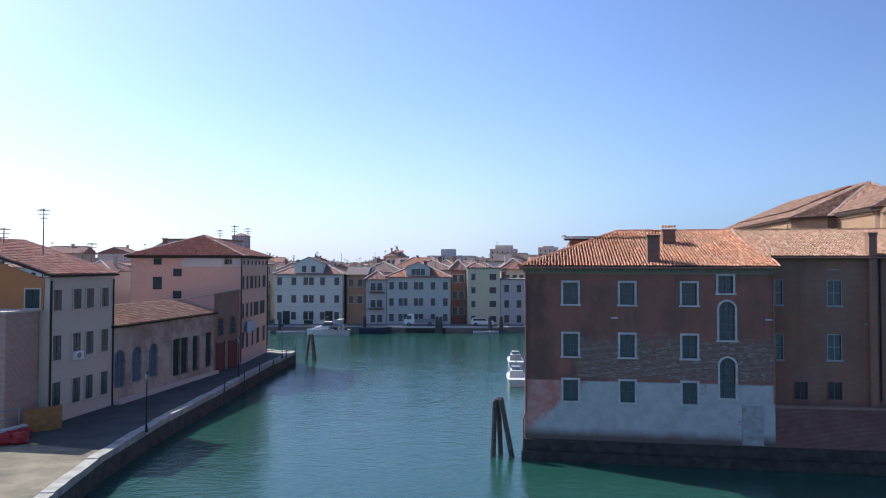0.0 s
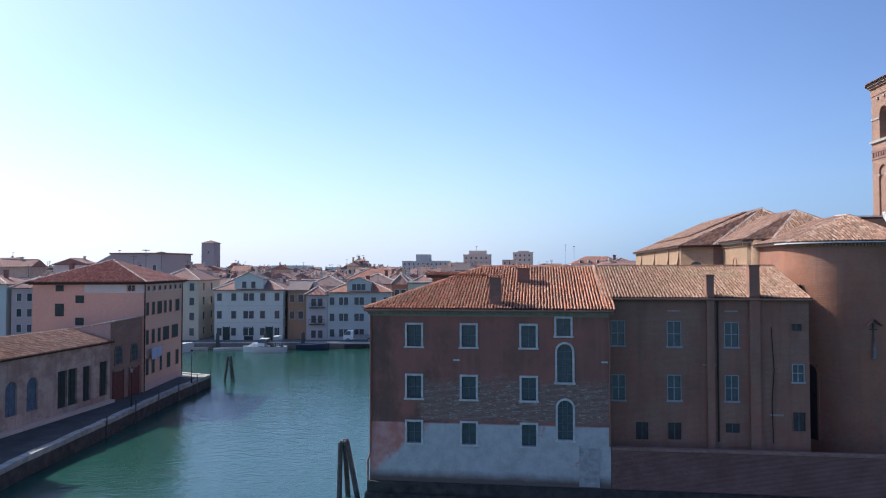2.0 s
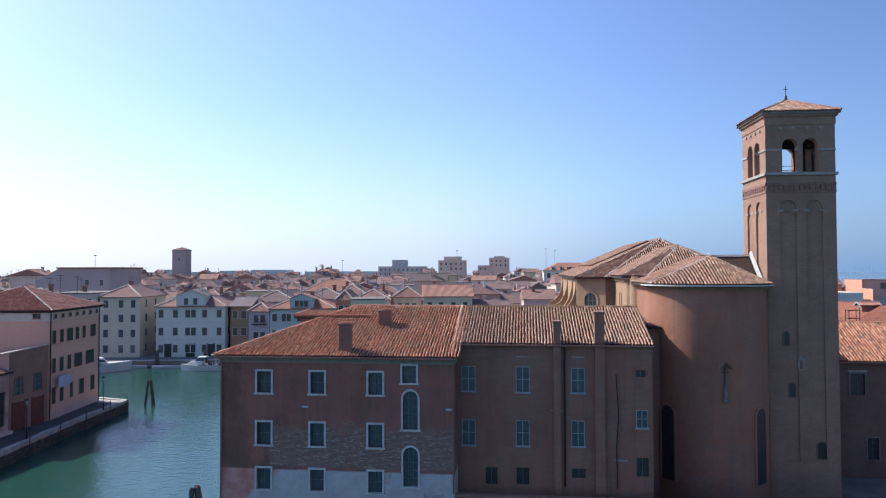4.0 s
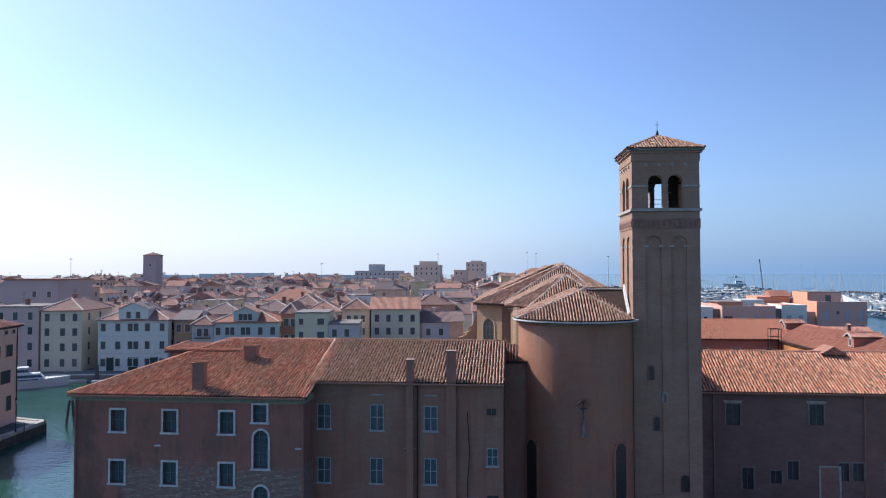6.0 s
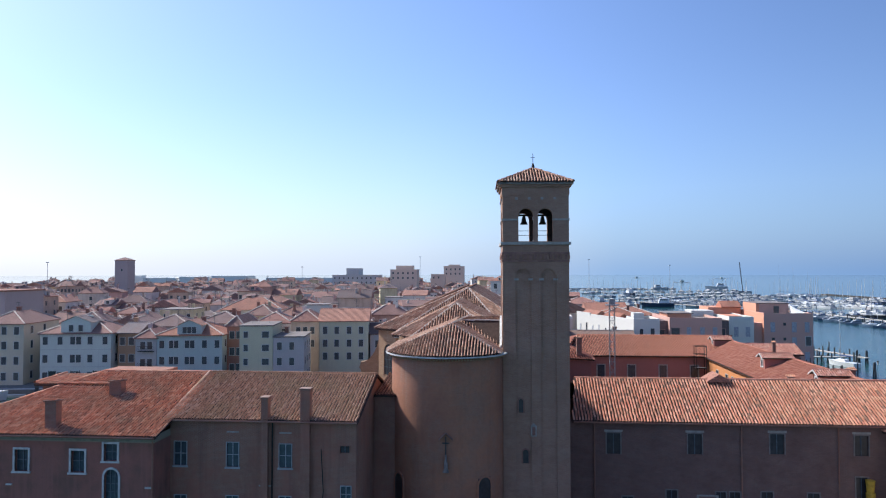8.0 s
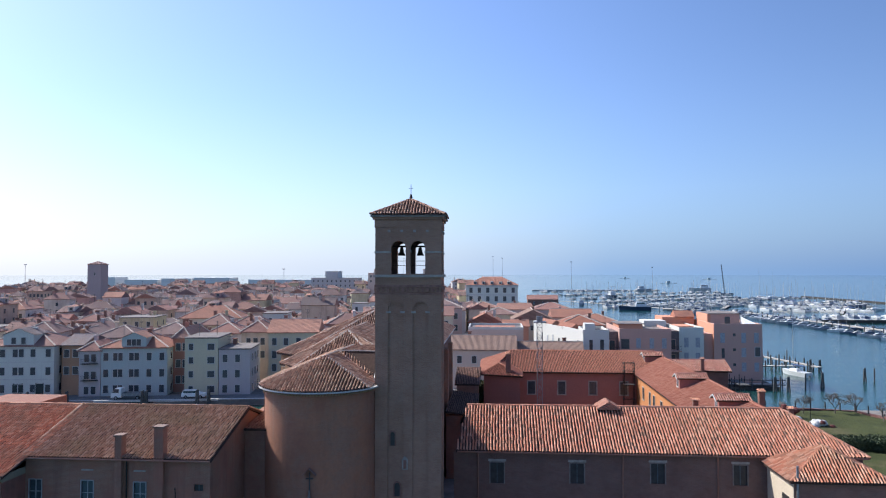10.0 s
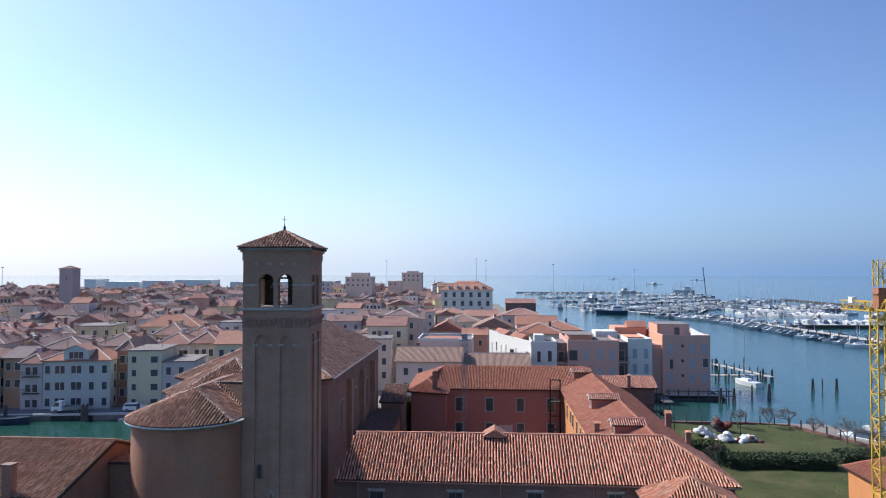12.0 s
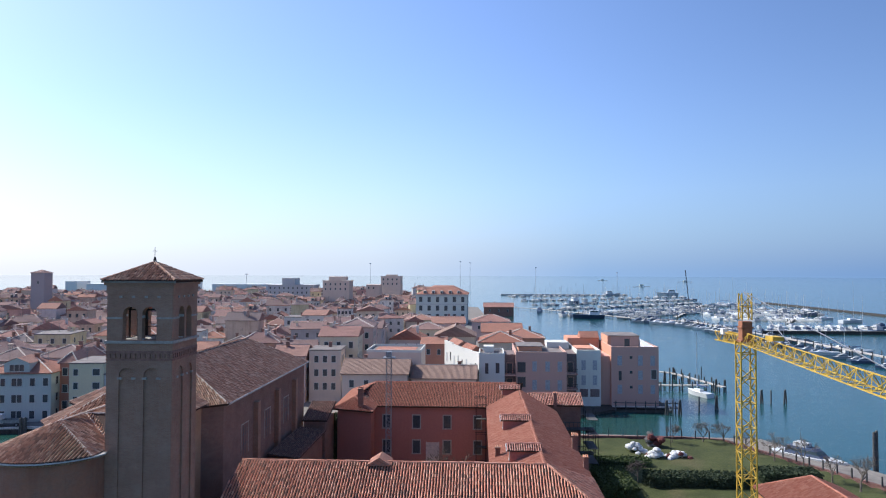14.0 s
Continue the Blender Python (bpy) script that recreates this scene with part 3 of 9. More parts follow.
def eave_tiles(body, corners, rng, material, rows, tw=0.23, tl=0.42, lift=0.02):
    """The lowest rows of tiles along an eave, each one a piece of its own on a shared mesh."""
    c = [Vector(p) for p in corners]
    u = (c[1] - c[0]).normalized()
    n = u.cross(c[-1] - c[0]).normalized()
    s = n.cross(u)
    prof = ((-0.5, 0.0), (-0.36, 0.40), (0.0, 0.60), (0.36, 0.40), (0.5, 0.0))
    t = Mesh()
    t.v = [(pu * tw * 0.66 * wid, ds, lift + hz + ph * tw * 0.8 * wid) for ds, wid, hz in ((-0.05, 1.0, 0.030), (tl + 0.02, 0.90, 0.0)) for pu, ph in prof]
    t.f = [(q, q + 1, q + 6, q + 5) for q in range(4)]
    data = t.data("tile", material)
    flat = [((p - c[0]).dot(u), (p - c[0]).dot(s)) for p in c]
    g = np.array([(a, r_ * tl) for r_ in range(rows) for a in np.arange(min(p[0] for p in flat) + tw / 2, max(p[0] for p in flat), tw)])
    g = g[inside(flat, g + np.array([0, tl * 0.5]))]
    inv = body.matrix_parent_inverse
    for a, b in g:
        o = new("tile", data)
        o.parent = body
        p = c[0] + u * (a + rng.normal(0, 0.012)) + s * b + n * rng.uniform(0, 0.018)
        o.matrix_basis = Matrix(((u.x, s.x, n.x, p.x), (u.y, s.y, n.y, p.y), (u.z, s.z, n.z, p.z), (0, 0, 0, 1))) @ Matrix.Rotation(rng.normal(0, 0.03), 4, "Z")


def roof(parent, slopes, caps, material, seed, thick=0.14, name="roof", bed=None, tw=0.23, loose=0, loose_mat=None, cones=(), cap_mat=None, cap_r=0.15):
    """A tiled roof: bedding slabs, tiles on every slope, caps on hips and ridge."""
    rng = np.random.default_rng(seed)
    b, t, r, extra = Mesh(), Mesh(), Mesh(), []
    for si, sl in enumerate(slopes):
        down = Vector((0, 0, -thick))
        top = [Vector(p) for p in sl]
        if si < 6:
            b.solid([p + down for p in top], top)
        else:
            extra.append(Mesh())
            extra[-1].solid([p + down for p in top], top)
        tiles(t, sl, rng, tw, skip=loose if si == 0 else 0)
    for rim_, centre, radius, apex in cones:
        extra.append(Mesh())
        cone(rim_, centre, radius, apex, extra[-1], t, rng, thick, tw)
    for p, q in caps:
        ridge_caps(r, p, q, rng, cap_r)
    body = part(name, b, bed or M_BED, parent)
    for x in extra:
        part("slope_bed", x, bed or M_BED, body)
    part("tiles", t, material, body)["kind"] = "stuff"
    if caps:
        part("ridge_tiles", r, cap_mat or material, body)
    if loose:
        eave_tiles(body, slopes[0], rng, loose_mat, loose, tw)
    return body


# ---- ground and water ----
w = Mesh()
w.face([(-4800, -400, 0), (4800, -400, 0), (4800, 4900, 0), (-4800, 4900, 0)])
setting("water", w, M_WATER, "green canal and lagoon water with small ripples", "water")

# glowing see-through sheet far out at sea, painted as low horizon haze
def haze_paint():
    m, nt, b = nodes_of("painted_horizon_haze")
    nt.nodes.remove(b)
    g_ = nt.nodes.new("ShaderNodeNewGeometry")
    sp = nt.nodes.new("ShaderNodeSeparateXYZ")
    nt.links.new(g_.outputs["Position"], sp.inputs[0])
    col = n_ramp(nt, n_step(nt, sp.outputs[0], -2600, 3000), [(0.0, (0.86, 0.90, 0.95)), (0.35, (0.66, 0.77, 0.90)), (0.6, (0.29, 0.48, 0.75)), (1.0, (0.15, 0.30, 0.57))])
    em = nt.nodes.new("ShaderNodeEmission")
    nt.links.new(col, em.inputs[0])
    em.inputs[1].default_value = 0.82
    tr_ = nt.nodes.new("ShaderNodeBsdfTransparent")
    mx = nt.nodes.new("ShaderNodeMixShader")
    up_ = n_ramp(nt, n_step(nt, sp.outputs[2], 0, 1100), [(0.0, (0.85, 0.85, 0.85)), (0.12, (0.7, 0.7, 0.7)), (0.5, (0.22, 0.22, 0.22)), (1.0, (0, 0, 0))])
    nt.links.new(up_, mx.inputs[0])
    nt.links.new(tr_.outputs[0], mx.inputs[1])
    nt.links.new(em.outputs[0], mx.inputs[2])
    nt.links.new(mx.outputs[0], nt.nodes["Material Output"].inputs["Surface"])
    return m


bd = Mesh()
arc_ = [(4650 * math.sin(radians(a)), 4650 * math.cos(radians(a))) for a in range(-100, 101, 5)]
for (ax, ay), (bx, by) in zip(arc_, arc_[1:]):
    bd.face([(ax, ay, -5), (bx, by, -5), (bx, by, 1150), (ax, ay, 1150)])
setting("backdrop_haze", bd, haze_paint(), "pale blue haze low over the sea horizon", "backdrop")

QZ = 1.4   # quay on the left bank
left_edge = [(-14.0, 2.0), (-19.0, 16.0), (-23.0, 29.4), (-25.3, 37.3), (-27.1, 47.1), (-28.8, 60.4), (-30.8, 74.1), (-32.1, 87.0)]
g = Mesh()
g.prism(left_edge + [(-38.0, 88.2), (-160, 92), (-160, -40), (-12, -40)], -2.0, QZ - 0.02)
setting("ground_left_bank", g, M_SHADED_PAVE, "worn paved quay of the left bank", "ground")
# kerb of white stone along the edge, with a darker wall under it
kd, stones = Mesh(), []
edge = left_edge + [(-38.0, 88.2)]
for (ax, ay), (bx, by) in zip(edge, edge[1:]):
    d = Vector((bx - ax, by - ay, 0)).normalized()
    nrm = Vector((d.y, -d.x, 0))
    L = (Vector((bx, by, 0)) - Vector((ax, ay, 0))).length
    for s0 in np.arange(0, L - 0.01, 1.5):
        s1 = min(L, s0 + 1.49)
        a, b = Vector((ax, ay, 0)) + d * s0, Vector((ax, ay, 0)) + d * s1
        ring = [a + nrm * 0.06, b + nrm * 0.06, b - nrm * 0.62, a - nrm * 0.62]
        k = Mesh()
        k.solid([(p.x, p.y, QZ - 0.30) for p in ring], [(p.x, p.y, QZ + 0.10 + 0.03 * math.sin(7.3 * s0 + ay)) for p in ring])
        stones.append(k)
    ring = [Vector((ax, ay, 0)) + nrm * 0.03, Vector((bx, by, 0)) + nrm * 0.03, Vector((bx, by, 0)) - nrm * 0.3, Vector((ax, ay, 0)) - nrm * 0.3]
    kd.solid([(p.x, p.y, -1.5) for p in ring], [(p.x, p.y, QZ - 0.31) for p in ring])
quay_wall = setting("wall_quay", kd, simple("quay_wall_stone", (0.072, 0.064, 0.056), 0.85, noise_scale=1.2, vary=0.6), "dark wet stone wall under a pale stone kerb", "wall")
for k in stones:
    part("kerb_stone", k, M_KERB, quay_wall)

# church island and the town behind
g = Mesh()
g.prism([(-1.3, 46.5), (125, 46.3), (128, 96), (112, 131), (80, 133), (80, 186), (75, 250), (70, 400), (62, 575), (20, 620), (-420, 640), (-420, 84.5), (-120, 113.5), (-25, 130.5), (14, 136.2), (14, 70), (-1.3, 70)], -2.0, 1.1)
setting("ground_town", g, M_GROUND, "paved ground of the church island and the old town", "ground")

# ---- main building: red house on the water ----
FY = 46.14
X0, X1 = -1.5, 13.8


def house_paint():
    """Red plaster, bare brick in a broad middle band, whitewash near the water."""
    m, nt, b = nodes_of("red_house_plaster", 0.92)
    p = n_pos(nt)
    sx = nt.nodes.new("ShaderNodeSeparateXYZ")
    nt.links.new(p, sx.inputs[0])
    x, z = sx.outputs[0], sx.outputs[2]
    rag = n_math(nt, "MULTIPLY", n_math(nt, "SUBTRACT", n_noise(nt, p, 0.9, 7, 0.65), 0.5), 2.2)
    red = n_mix(nt, n_step(nt, n_noise(nt, p, 0.4, 5), 0.35, 0.65), (0.345, 0.136, 0.106), (0.201, 0.104, 0.081))
    red = n_mix(nt, n_step(nt, n_noise(nt, n_pos(nt, (2.5, 2.5, 0.12)), 1, 5), 0.5, 0.8), red, (0.320, 0.138, 0.114))
    stain = n_step(nt, n_math(nt, "ADD", n_noise(nt, n_pos(nt, (0.8, 0.8, 0.45)), 0.45, 6, 0.7), n_math(nt, "MULTIPLY", n_step(nt, x, 4.5, -2.5), 0.15)), 0.54, 0.66)
    red = n_mix(nt, n_math(nt, "MULTIPLY", stain, 0.65), red, (0.120, 0.073, 0.057))
    scar = n_step(nt, n_noise(nt, n_pos(nt, (7.0, 7.0, 0.35)), 1.0, 3, 0.6), 0.70, 0.76)
    red = n_mix(nt, n_math(nt, "MULTIPLY", scar, 0.55), red, (0.343, 0.252, 0.217))
    br = brick_nodes(nt, (0.217, 0.105, 0.077), (0.143, 0.085, 0.069), (0.286, 0.229, 0.200))
    speck = n_step(nt, n_noise(nt, n_pos(nt, (3.2, 3.2, 11.0)), 1.0, 3, 0.7), 0.55, 0.64)
    bare = n_mix(nt, n_math(nt, "MULTIPLY", speck, 0.8), br.outputs[0], (0.412, 0.343, 0.298))
    # brick band: between 5.1 and 8.3 m, from the second metre on, ragged
    up = n_step(nt, n_math(nt, "ADD", z, n_math(nt, "MULTIPLY", rag, 1.1)), 8.1, 7.5)
    lo = n_step(nt, n_math(nt, "ADD", z, n_math(nt, "MULTIPLY", rag, 0.15)), 5.15, 5.35)
    rt = n_step(nt, n_math(nt, "ADD", x, rag), 1.4, 1.9)
    band = n_math(nt, "MULTIPLY", n_math(nt, "MULTIPLY", up, lo), rt)
    hole = n_step(nt, n_noise(nt, p, 0.7, 6, 0.7), 0.36, 0.42)
    col = n_mix(nt, n_math(nt, "MULTIPLY", band, hole), red, bare)
    pink = n_mix(nt, n_step(nt, n_noise(nt, p, 1.2, 5), 0.4, 0.65), (0.481, 0.195, 0.160), (0.572, 0.320, 0.286))
    wht = n_mix(nt, n_step(nt, n_noise(nt, p, 1.5, 6, 0.7), 0.4, 0.7), (0.488, 0.482, 0.472), (0.360, 0.355, 0.350))
    wmask = n_step(nt, n_math(nt, "ADD", n_math(nt, "MULTIPLY", x, 0.9), n_math(nt, "SUBTRACT", n_math(nt, "MULTIPLY", rag, 0.9), z)), -3.2, -2.6)
    low = n_mix(nt, wmask, pink, wht)
    low = n_mix(nt, n_step(nt, n_noise(nt, p, 0.8, 6, 0.7), 0.63, 0.68), low, (0.458, 0.229, 0.206))
    col = n_mix(nt, n_step(nt, n_math(nt, "ADD", z, n_math(nt, "MULTIPLY", rag, 0.06)), 5.1, 5.0), col, low)
    col = n_mix(nt, n_step(nt, n_math(nt, "ADD", z, n_math(nt, "MULTIPLY", rag, 0.25)), 2.1, 1.5), col, (0.148, 0.114, 0.098))
    col = n_mix(nt, n_step(nt, z, 11.85, 11.95), col, (0.275, 0.252, 0.195))
    nt.links.new(col, b.inputs["Base Color"])
    n_bump(nt, b, n_math(nt, "ADD", n_math(nt, "MULTIPLY", band, -0.8), n_noise(nt, p, 7, 6, 0.7)), 0.7, 0.05)
    return m


M_HOUSE = house_paint()
BACK = 66.0
ml = thing("canal_house", "three-storey red plastered house with bare brick and whitewash, on the water", "house", (X0, FY, 1.3))
FRAME = 0.13
wins = []
for a0, a1 in ((0.94, 1.87), (4.50, 5.40), (8.30, 9.20)):
    for z0, z1 in ((9.95, 11.33), (6.62, 8.05), (3.75, 5.10)):
        wins.append((a0 - X0, a1 - X0, z0, z1, False))
wins += [(10.49 - X0, 11.37 - X0, 10.72, 11.80, False), (10.53 - X0, 11.47 - X0, 7.80, 10.20, True), (10.55 - X0, 11.48 - X0, 4.20, 6.68, True)]
m = Mesh()
holed_wall(m, X1 - X0, 1.2, 12.35, wins, 0.28, (X0, FY, 0), (1, 0, 0), (0, -1, 0))
m.face([(X0, BACK, 1.2), (X0, FY, 1.2), (X0, FY, 12.35), (X0, BACK, 12.35)])
m.face([(X1, FY, 1.2), (X1, BACK, 1.2), (X1, BACK, 12.35), (X1, FY, 12.35)])
m.face([(X1, BACK, 1.2), (X0, BACK, 1.2), (X0, BACK, 12.35), (X1, BACK, 12.35)])
m.face([(X0, FY + 0.3, 1.2), (X1, FY + 0.3, 1.2), (X1, FY + 0.3, 12.35), (X0, FY + 0.3, 12.35)])
part("wall", m, M_HOUSE, ml)
for h in wins:
    window_parts(ml, (X0, FY, 0), (1, 0, 0), (0, -1, 0), *h, 0.28, M_STONEWHITE, M_GLASS, FRAME, (1, 1) if not h[4] else (2, 4))
c = Mesh()
c.box(X0 - 0.12, X1 + 0.12, FY - 0.14, FY + 0.02, 12.0, 12.13)
c.box(X0 - 0.22, X1 + 0.22, FY - 0.26, FY + 0.02, 12.13, 12.30)
part("cornice", c, simple("green_grey_cornice", (0.22, 0.21, 0.16)), ml)
RZ, RY = 15.05, 55.2
eL, eR, eb = (X0 - 0.35, FY - 0.4, 12.36), (X1 + 0.25, FY - 0.4, 12.36), BACK + 0.4
HX = 5.2
rl, rr = (HX, RY, RZ), (X1 + 0.25, RY, RZ)
roof(ml, [[eL, eR, rr, rl], [(eL[0], eb, 12.36), eL, rl], [(eR[0], eb, 12.36), (eL[0], eb, 12.36), rl, rr]],
     [(eL, rl), (rl, rr)], M_TILE, 11, tw=0.2, loose=3, loose_mat=M_TILE_ONE)
# second roof close behind the hip
rr_ = thing("rear_house", "rear range of the red house with its own tiled roof", "house", (8, 58, 1.3))
o = Mesh()
o.box(1.6, 7.0, 53.0, 63.5, 1.2, 14.3)
part("wall", o, M_WING, rr_)
roof(rr_, [[(1.2, 52.6, 14.42), (7.0, 52.6, 14.42), (7.0, 56.5, 14.6), (1.2, 56.5, 14.6)]], [((1.2, 52.7, 14.5), (1.2, 56.5, 14.68))], M_TILE, 31)
# stone ledge at the water
lg = Mesh()
lg.box(X0 - 0.12, 60, FY - 0.32, FY + 0.3, 0.62, 1.28)
setting("trim_ledge", lg, M_STONEDARK, "mossy stone ledge along the waterfront", "ledge")
lg = Mesh()
lg.box(X0 - 0.22, 125, FY - 0.6, FY - 0.1, -1.5, 0.60)
lg.box(X0 - 0.22, X0 + 0.3, FY - 0.1, 70, -1.5, 0.60)
lg.box(X0 - 0.1, X0 + 0.3, FY + 0.3, 70, 0.60, 1.21)
setting("wall_waterfront", lg, M_STONEDARK, "dark weedy embankment wall at the waterline", "wall")


def chimney(x, y, z0, z1, wx, wy, label, mat):
    t = thing("chimney", label, "chimney", (x, y, z0), group="roof chimneys")
    a, b, c2 = Mesh(), Mesh(), Mesh()
    a.box(x - wx / 2, x + wx / 2, y - wy / 2, y + wy / 2, z0, z1 - 0.25)
    b.box(x - wx / 2 - 0.07, x + wx / 2 + 0.07, y - wy / 2 - 0.07, y + wy / 2 + 0.07, z1 - 0.25, z1 - 0.16)
    rng = np.random.default_rng(int(x * 10))
    tiles(c2, [(x - wx / 2 - 0.1, y - wy / 2 - 0.1, z1 - 0.15), (x + wx / 2 + 0.1, y - wy / 2 - 0.1, z1 - 0.15), (x + wx / 2 + 0.1, y + 0.05, z1), (x - wx / 2 - 0.1, y + 0.05, z1)], rng, 0.2, 0.3)
    tiles(c2, [(x + wx / 2 + 0.1, y + wy / 2 + 0.1, z1 - 0.15), (x - wx / 2 - 0.1, y + wy / 2 + 0.1, z1 - 0.15), (x - wx / 2 - 0.1, y - 0.05, z1), (x + wx / 2 + 0.1, y - 0.05, z1)], rng, 0.2, 0.3)
    part("chimney_shaft", a, mat, t)
    part("collar", b, mat, t)
    part("cap_tiles", c2, M_TILE, t)
    return t


chimney(6.64, 46.75, 12.3, 14.55, 0.75, 0.6, "square red brick chimney with tiled cap on the red house", M_BRICKDARK)
chimney(8.35, 51.4, 13.6, 15.15, 0.85, 0.7, "squat brick chimney near the ridge of the red house", M_BRICKDARK)

# ---- wing ----
WY, WX1 = 48.33, 26.3
wg = thing("convent_wing", "dark red plastered wing with brown pantile roof", "house", (20, WY, 1.3))
ww = []
for a0, a1, z0, z1 in ((14.10, 14.92, 9.95, 11.5), (17.66, 18.46, 9.92, 11.5), (21.21, 22.01, 9.94, 11.46), (14.13, 14.92, 6.42, 8.0), (17.65, 18.43, 6.46, 8.03), (21.21, 21.97, 6.5, 8.08),
                       (25.30, 25.94, 7.78, 8.83), (15.61, 16.39, 3.88, 5.0), (17.63, 18.44, 3.93, 5.02), (21.18, 22.05, 4.46, 5.06), (22.75, 23.30, 4.4, 5.1), (25.27, 26.0, 4.66, 5.86), (25.25, 25.85, 10.98, 11.42)):
    ww.append((a0 - X1, a1 - X1, z0, z1, False))
m = Mesh()
holed_wall(m, WX1 - X1, 1.2, 13.0, ww, 0.12, (X1, WY, 0), (1, 0, 0), (0, -1, 0))
m.face([(WX1, WY, 1.2), (WX1, 61, 1.2), (WX1, 61, 12.9), (WX1, 55.2, 14.9), (WX1, WY, 13.0)])
m.face([(X1, WY + 0.25, 1.2), (WX1, WY + 0.25, 1.2), (WX1, WY + 0.25, 13), (X1, WY + 0.25, 13)])
m.face([(WX1, 61, 1.2), (X1, 61, 1.2), (X1, 61, 12.9), (WX1, 61, 12.9)])
part("wall", m, M_WING, wg)
M_PALEFRAME = simple("pale_grey_frame", (0.33, 0.345, 0.355), 0.7, vary=0.2)
for i, h in enumerate(ww):
    window_parts(wg, (X1, WY, 0), (1, 0, 0), (0, -1, 0), *h, 0.12, M_PALEFRAME if i < 7 else M_WING, M_GLASS if i < 7 else M_DUSTGLASS, 0.05, (1, 1) if i < 7 else (1, 0), sill=i < 9, bar_mat=M_PALEFRAME if i < 7 else None)
E0, Y0 = 13.02, WY - 0.3
roof(wg, [[(X1 - 0.3, Y0, E0), (WX1 + 0.15, Y0, E0), (WX1 + 0.15, 55.2, RZ), (X1 - 0.3, 55.2, RZ)],
          [(WX1 + 0.15, 61.4, E0), (X1 - 0.3, 61.4, E0), (X1 - 0.3, 55.2, RZ), (WX1 + 0.15, 55.2, RZ)]],
     [((X1, 55.2, RZ), (WX1 + 0.1, 55.2, RZ)), ((X1 - 0.25, 46.4, 12.45), (X1 - 0.25, 55.2, RZ + 0.05))], M_TILE_OCHRE, 12, tw=0.205, loose=4, loose_mat=M_TILE_OCHRE_ONE)
for x, wx, zt in ((20.27, 0.46, 14.55), (22.97, 0.62, 15.15)):
    t = thing("chimney_breast", "tall red plastered chimney breast on the convent wing wall", "chimney", (x, WY, 1.3), group="wing chimneys")
    a, b = Mesh(), Mesh()
    a.box(x - wx / 2, x + wx / 2, WY - 0.32, WY + 0.3, 1.2, zt - 0.12)
    b.box(x - wx / 2 - 0.06, x + wx / 2 + 0.06, WY - 0.38, WY + 0.36, zt - 0.12, zt)
    part("chimney_shaft", a, M_WING, t)
    part("coping", b, M_BRICKDARK, t)

# garden wall in front of the wing
gw = Mesh()
gw.box(X1 + 0.03, 60, FY, FY + 0.35, 1.2, 3.7)
setting("wall_garden", gw, M_BRICKWALL, "weathered brick garden wall on the water", "wall")
gw = Mesh()
gw.box(X1 + 0.05, 60, FY - 0.06, FY + 0.41, 3.7, 3.84)
setting("trim_garden_wall", gw, simple("wall_coping", (0.28, 0.16, 0.13)), "coping of the garden wall", "coping")

# ---- church ----
ch = thing("church", "brick and ochre plaster church with rounded apse and brown pantile roofs", "church", (32, 65, 1.1))


def ring(cx, cy, r, a0, a1, n):
    return [(cx + r * math.cos(radians(a0 + (a1 - a0) * k / n)), cy + r * math.sin(radians(a0 + (a1 - a0) * k / n))) for k in range(n + 1)]


AC, AR, AZ = (31.6, 56.4), 4.2, 16.7
m = Mesh()
m.prism(ring(*AC, AR, 180, 360, 40) + [(AC[0] + AR, 62), (AC[0] - AR, 62)], 1.0, AZ)
part("apse_wall", m, M_CHURCH, ch)
m = Mesh()
m.prism(ring(*AC, AR + 0.28, 180, 360, 40) + [(AC[0] + AR + 0.28, 61), (AC[0] - AR - 0.28, 61)], AZ - 0.06, AZ + 0.06)
part("apse_cornice", m, M_STONEDULL, ch)
for x, y in ring(*AC, AR + 0.12, 182, 358, 60):
    dn = Mesh()
    dn.box(x - 0.06, x + 0.06, y - 0.06, y + 0.06, AZ - 0.24, AZ - 0.06)
    part("dentil", dn, M_CHOIR, ch)
front_, crown_, AE = (31.95, 56.1, 18.8), (32.15, 59.2, 18.82), AZ + 0.08
rim = [(AC[0] + (AR + 0.4) * math.cos(radians(a)), AC[1] + (AR + 0.4) * math.sin(radians(a)), AE) for a in range(198, 331, 4)]
foot_, side_l, wall_top = (35.67, 56.8, AE), (AC[0] - AR - 0.4, 62.6, AE), (35.67, 58.75, 18.84)
roof(ch, [[side_l, (AC[0] - AR - 0.4, 56.4, AE), front_, (32.1, 62.6, 18.8)], [(AC[0] - AR - 0.4, 56.4, AE), rim[0], front_], [rim[-1], foot_, crown_, front_],
          [(35.3, 56.75, AE), foot_, wall_top, crown_], [crown_, wall_top, (35.66, 62.6, 18.85), (32.5, 62.6, 18.85)]],
     [(rim[0], front_), (rim[-1], front_), (foot_, crown_), (front_, (33.0, 61.0, 19.1)), (crown_, wall_top)], M_TILE_GREY, 13, name="apse_roof", tw=0.21,
     cones=[(rim, AC, AR + 0.4, front_)], cap_mat=M_MORTAR, cap_r=0.10)
o = Mesh()
o.solid([(35.5, 56.3, 16.8), (35.67, 56.3, 16.8), (35.67, 58.8, 18.9), (35.5, 58.8, 18.9)], [(35.54, 56.3, 17.12), (35.67, 56.3, 17.2), (35.67, 58.8, 19.3), (35.54, 58.8, 19.22)])
part("flashing", o, M_STONEWHITE, ch)
o = Mesh()
ring_o, ring_i = ring(*AC, AR + 0.47, 176, 344, 40), ring(*AC, AR + 0.33, 176, 344, 40)
